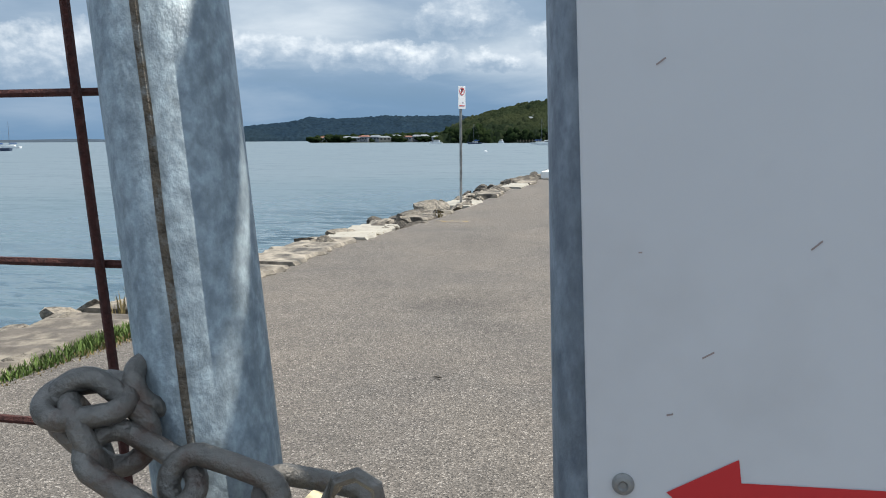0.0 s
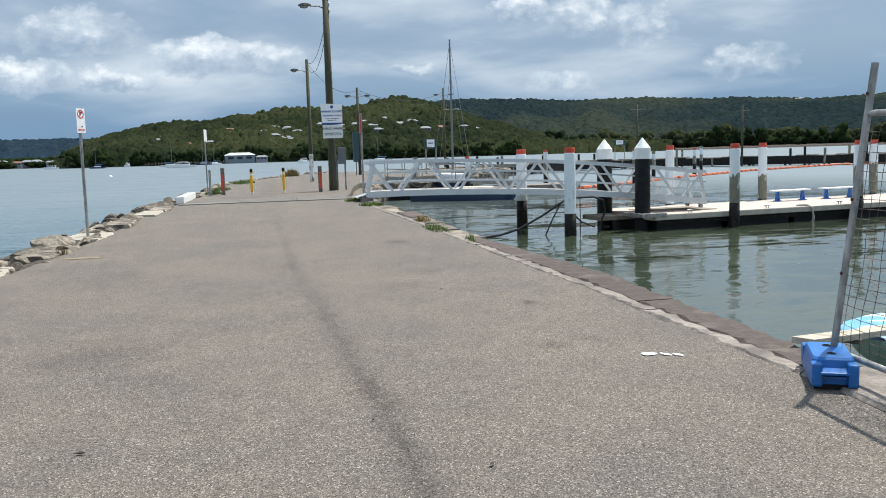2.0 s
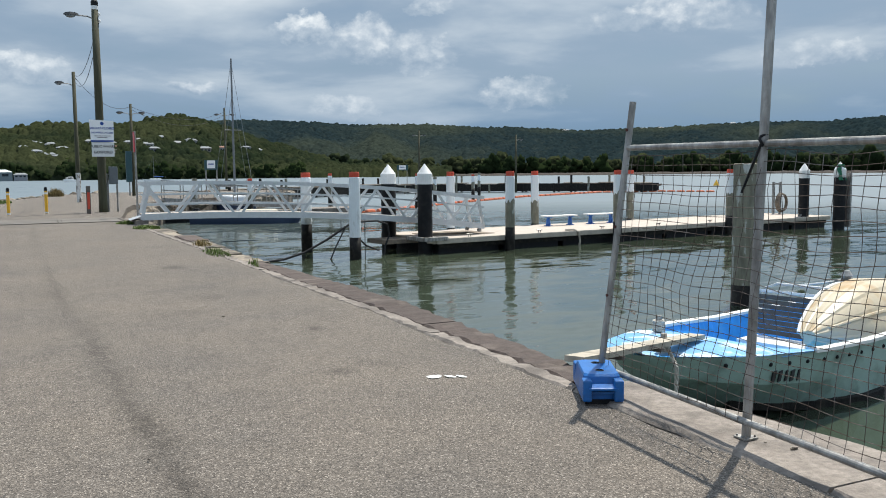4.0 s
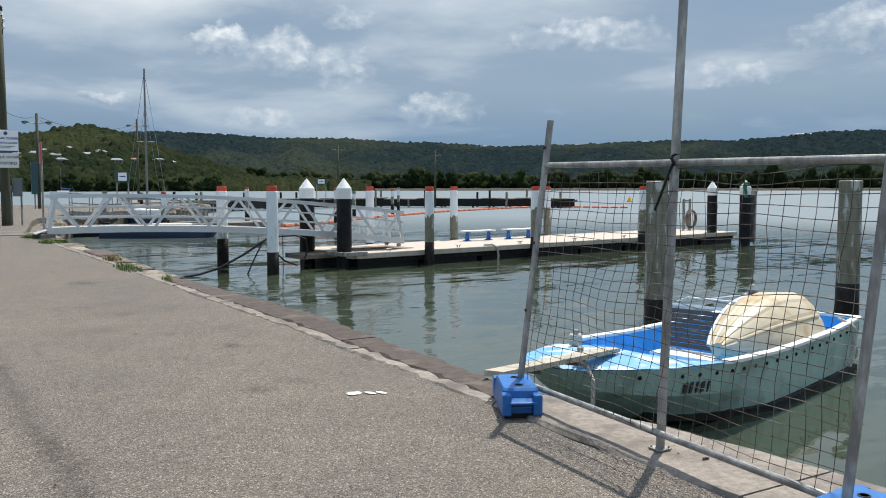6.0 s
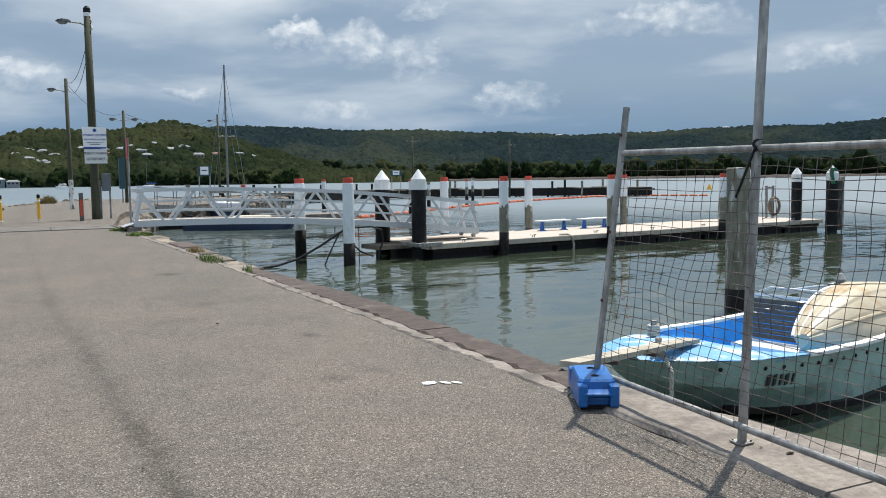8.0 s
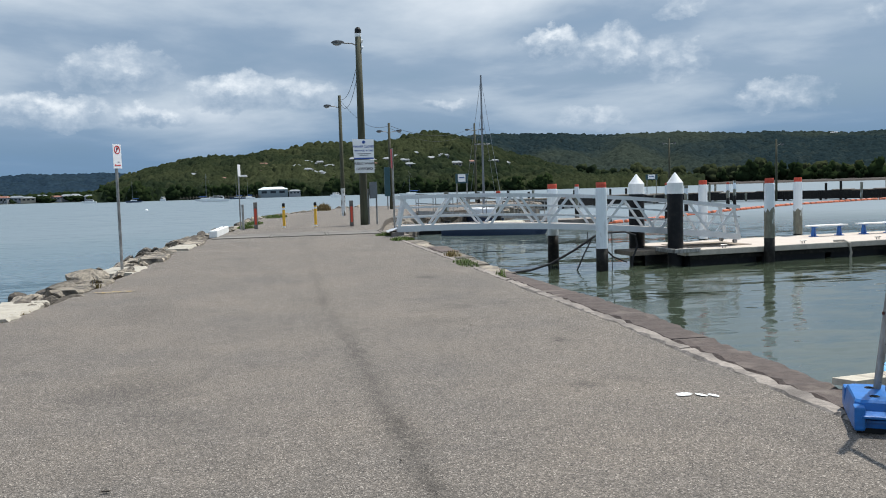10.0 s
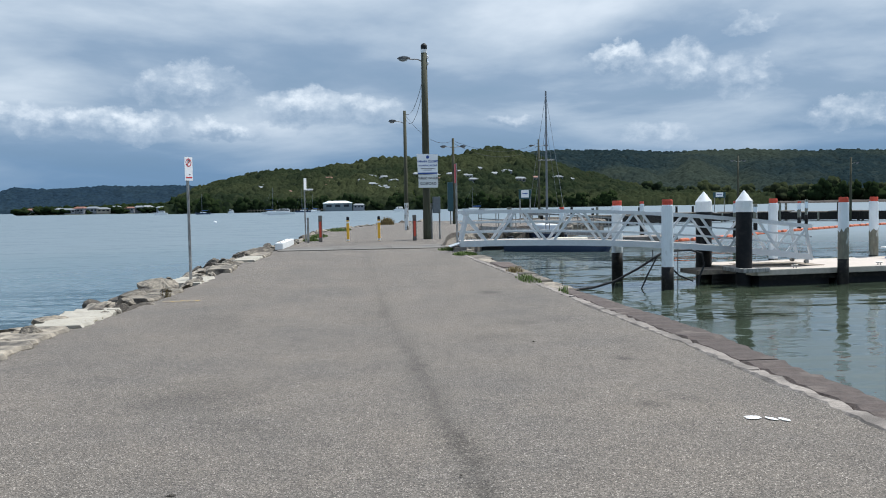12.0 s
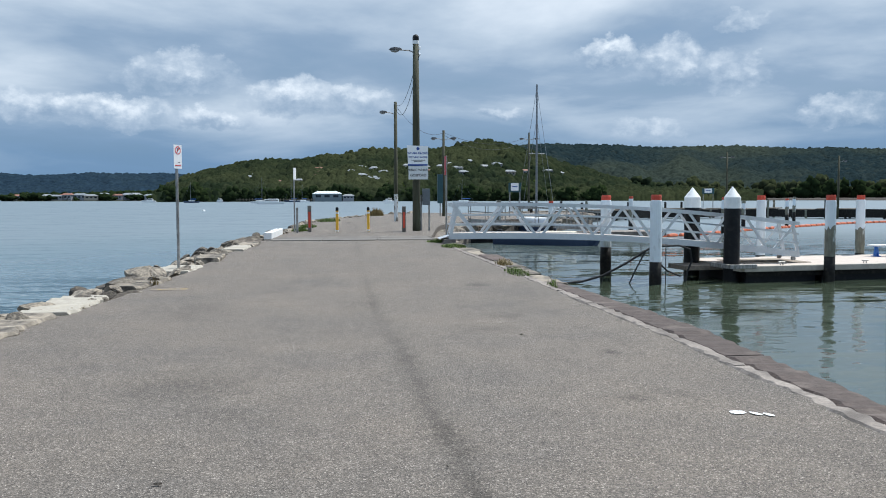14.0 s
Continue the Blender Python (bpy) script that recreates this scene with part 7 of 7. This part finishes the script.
def link(a, b, n, w=0.0125, r=0.0043):
    """One oval chain link from a to b, lying across the direction n."""
    a, b, n = Vector(a), Vector(b), Vector(n)
    d = b - a
    L2 = d.length / 2
    x = d.normalized()
    n = (n - x * n.dot(x)).normalized()
    yv = n.cross(x)
    c = (a + b) / 2
    pts = []
    for k in range(24):
        t = k * math.tau / 24
        e = math.copysign(max(0.0, L2 - w), math.cos(t)) if abs(math.cos(t)) > 0.05 else 0
        pts.append(c + x * (w * math.cos(t) + e) + yv * w * math.sin(t))
    bm = bmesh.new()
    rings = []
    for i, p in enumerate(pts):
        tg = (pts[(i + 1) % 24] - pts[i - 1]).normalized()
        o1 = n
        o2 = tg.cross(n)
        rings.append([bm.verts.new(p + (o1 * math.cos(q * math.tau / 10) + o2 * math.sin(q * math.tau / 10)) * r) for q in range(10)])
    for i in range(24):
        A, B = rings[i], rings[(i + 1) % 24]
        for q in range(10):
            bm.faces.new((A[q], A[(q + 1) % 10], B[(q + 1) % 10], B[q]))
    bmesh.ops.recalc_face_normals(bm, faces=bm.faces[:])
    part("chain_link", bm, M_CHAIN, cn, smooth=True)


link((0.293, -0.800, 1.437), (0.322, -0.795, 1.412), (0.3, -1, 0.2), 0.0115)
link((0.289, -0.806, 1.432), (0.316, -0.792, 1.434), (0.1, -0.5, 1.0), 0.0095)
link((0.296, -0.799, 1.432), (0.310, -0.802, 1.409), (-1, -0.5, -0.2), 0.010)
link((0.308, -0.805, 1.420), (0.348, -0.807, 1.402), (0.2, -0.6, 1.0), 0.0105)
link((0.338, -0.803, 1.409), (0.378, -0.800, 1.397), (0.1, -1, 0.3), 0.0105)
link((0.370, -0.795, 1.401), (0.405, -0.775, 1.388), (0.3, -0.6, 1), 0.0105)
link((0.318, -0.790, 1.434), (0.324, -0.756, 1.438), (1, 0, 0.6), 0.0095)
pdk = thing("padlock", "cream-bodied padlock hanging from the chain", "padlock", Matrix.Translation((0.394, -0.792, 1.391)) @ Matrix.Rotation(radians(28), 4, "Y"))
bm = bmesh.new()
box(bm, (0, 0, -0.01), (0.034, 0.016, 0.03), bevel=0.003)
part("body", bm, mat("cream_plastic", (0.66, 0.56, 0.34), 0.5, vary=0.06), pdk)
bm = bmesh.new()
tube(bm, [(-0.009, 0, 0.0), (-0.009, 0, 0.016), (-0.004, 0, 0.022), (0.004, 0, 0.022), (0.009, 0, 0.016), (0.009, 0, 0.0)], 0.0028, 8)
part("shackle", bm, M_CHAIN, pdk)

# ---- marks on the road, weeds, grit ----
M_MARK = mat("white_road_paint", (0.75, 0.76, 0.76), 0.7, vary=0.08, scale=30, second=(0.4, 0.39, 0.37), second_scale=20, second_at=(0.58, 0.7))
M_YMARK = mat("worn_yellow_road_paint", (0.34, 0.23, 0.06), 0.8, vary=0.25, scale=20, second=(0.17, 0.148, 0.128), second_scale=9, second_at=(0.42, 0.52))


def patch(name, at, rx, ry, turn, material, label, seed, z=0.008, n=18):
    g = random.Random(seed)
    bm = bmesh.new()
    ring = []
    for k in range(n):
        a = k * math.tau / n
        q = 1 + g.uniform(-0.13, 0.13)
        ring.append(bm.verts.new((rx * q * math.cos(a), ry * q * math.sin(a), 0)))
    bm.faces.new(ring)
    ob = part(name, bm, material)
    ob.matrix_world = Matrix.Translation((*at, z)) @ Matrix.Rotation(turn, 4, "Z")
    return tagged(ob, label, "road marking", kind="structure")


patch("road_marking", (3.125, 5.33), 0.062, 0.05, 0.1, M_MARK, "white spray-paint blob on the asphalt", 1)
patch("road_marking", (3.242, 5.28), 0.024, 0.055, 0.4, M_MARK, "white spray-paint dash on the asphalt", 2)
patch("road_marking", (3.322, 5.245), 0.024, 0.055, 0.4, M_MARK, "white spray-paint dash on the asphalt", 3)
patch("road_marking", (-2.95, 14.5), 0.36, 0.13, 0.05, M_YMARK, "worn yellow paint patch on the asphalt", 4)
M_GRASS = mat("roadside_grass", (0.13, 0.19, 0.05), 0.8, vary=0.35, scale=12, random_tone=0.5, island=True, spec=0.2)
M_DRYGRASS = mat("dry_grass", (0.26, 0.20, 0.09), 0.85, vary=0.3, scale=12, random_tone=0.4, island=True, spec=0.2)


def weeds(x, y, rx, ry, h, n, material, label, seed, z=0.0):
    g = random.Random(seed)
    bm = bmesh.new()
    for _ in range(n):
        a, q = g.uniform(0, 6.28), g.random() ** 0.6
        px, py = q * rx * math.cos(a), q * ry * math.sin(a)
        hh = h * g.uniform(0.4, 1.1) * (1.1 - 0.5 * q)
        d = Vector((g.uniform(-1, 1), g.uniform(-1, 1), 0)) * 0.55 * hh
        w = g.uniform(0.004, 0.009) * (1 + y * 0.02)
        t = Vector((-d.y, d.x, 0)).normalized() * w if d.length > 1e-4 else Vector((w, 0, 0))
        b0 = Vector((px, py, -0.02))
        m1 = b0 + d * 0.35 + Vector((0, 0, hh * 0.6))
        tip = b0 + d + Vector((0, 0, hh))
        v = [bm.verts.new(p) for p in (b0 - t, b0 + t, m1 + t * 0.8, m1 - t * 0.8, tip)]
        bm.faces.new((v[0], v[1], v[2], v[3]))
        bm.faces.new((v[3], v[2], v[4]))
    ob = part("weeds", bm, material)
    ob.location = (x, y, z)
    tagged(ob, label, "weeds", kind="stuff")


weeds(3.30, 26.6, 0.4, 0.7, 0.15, 700, M_GRASS, "bright green weeds at the road edge", 1)
weeds(3.05, 29.6, 0.4, 0.5, 0.16, 500, M_GRASS, "green weeds at the road edge", 2)
weeds(3.6, 17.0, 0.22, 0.9, 0.16, 220, M_GRASS, "sparse green weeds on the coping joints", 3)
weeds(3.75, 14.3, 0.1, 0.25, 0.2, 45, M_GRASS, "sparse weeds on the coping joint", 4)
weeds(3.7, 19.2, 0.2, 0.5, 0.2, 160, M_DRYGRASS, "dry weeds on the coping", 5)
weeds(-3.52, 4.7, 0.16, 1.5, 0.11, 2600, M_GRASS, "fringe of grass along the rocks", 6)
weeds(-3.42, 4.9, 0.14, 1.6, 0.06, 1500, M_DRYGRASS, "dry grass along the rocks", 7)
weeds(-3.42, 15.3, 0.08, 0.08, 0.3, 14, M_DRYGRASS, "dry brown weed by the rocks", 8)
weeds(-3.72, 12.0, 0.1, 0.8, 0.07, 300, M_DRYGRASS, "dry moss at the slab edge", 9)
weeds(-2.6, 40.6, 0.4, 0.8, 0.22, 700, M_GRASS, "green weeds round the posts", 10)
weeds(-2.6, 46, 0.5, 2.0, 0.2, 700, M_GRASS, "green weeds along the rocks", 11)
weeds(-2.0, 58, 0.9, 3.0, 0.25, 700, M_GRASS, "green weeds along the rocks", 12)
weeds(1.6, 74, 0.6, 0.9, 0.75, 900, M_DRYGRASS, "dry brown bush at the road edge", 13)
weeds(-4.0, 5.6, 0.05, 0.3, 0.3, 40, M_DRYGRASS, "thin grass stalks on the rock", 14)
for i, (x, y, s) in enumerate(((-0.76, 4.13, 0.035), (1.38, 3.37, 0.03), (0.87, 4.27, 0.02), (4.18, 2.75, 0.035), (4.25, 2.7, 0.02), (4.12, 2.9, 0.015), (2.2, 9.0, 0.03))):
    ob = new("leaf_scrap", ROCKS[i])
    ob.data = ROCKS[i].copy()
    ob.data.materials.clear()
    ob.data.materials.append(M_DARKROCK)
    ob.matrix_world = Matrix.Translation((x, y, 0.015 if x < 4 else 0.03)) @ Matrix.Rotation(i, 4, "Z") @ Matrix.Diagonal((s, s * 0.45, s * 0.4, 1))
    tagged(ob, "small dark scrap lying on the ground", "debris", "ground scraps")
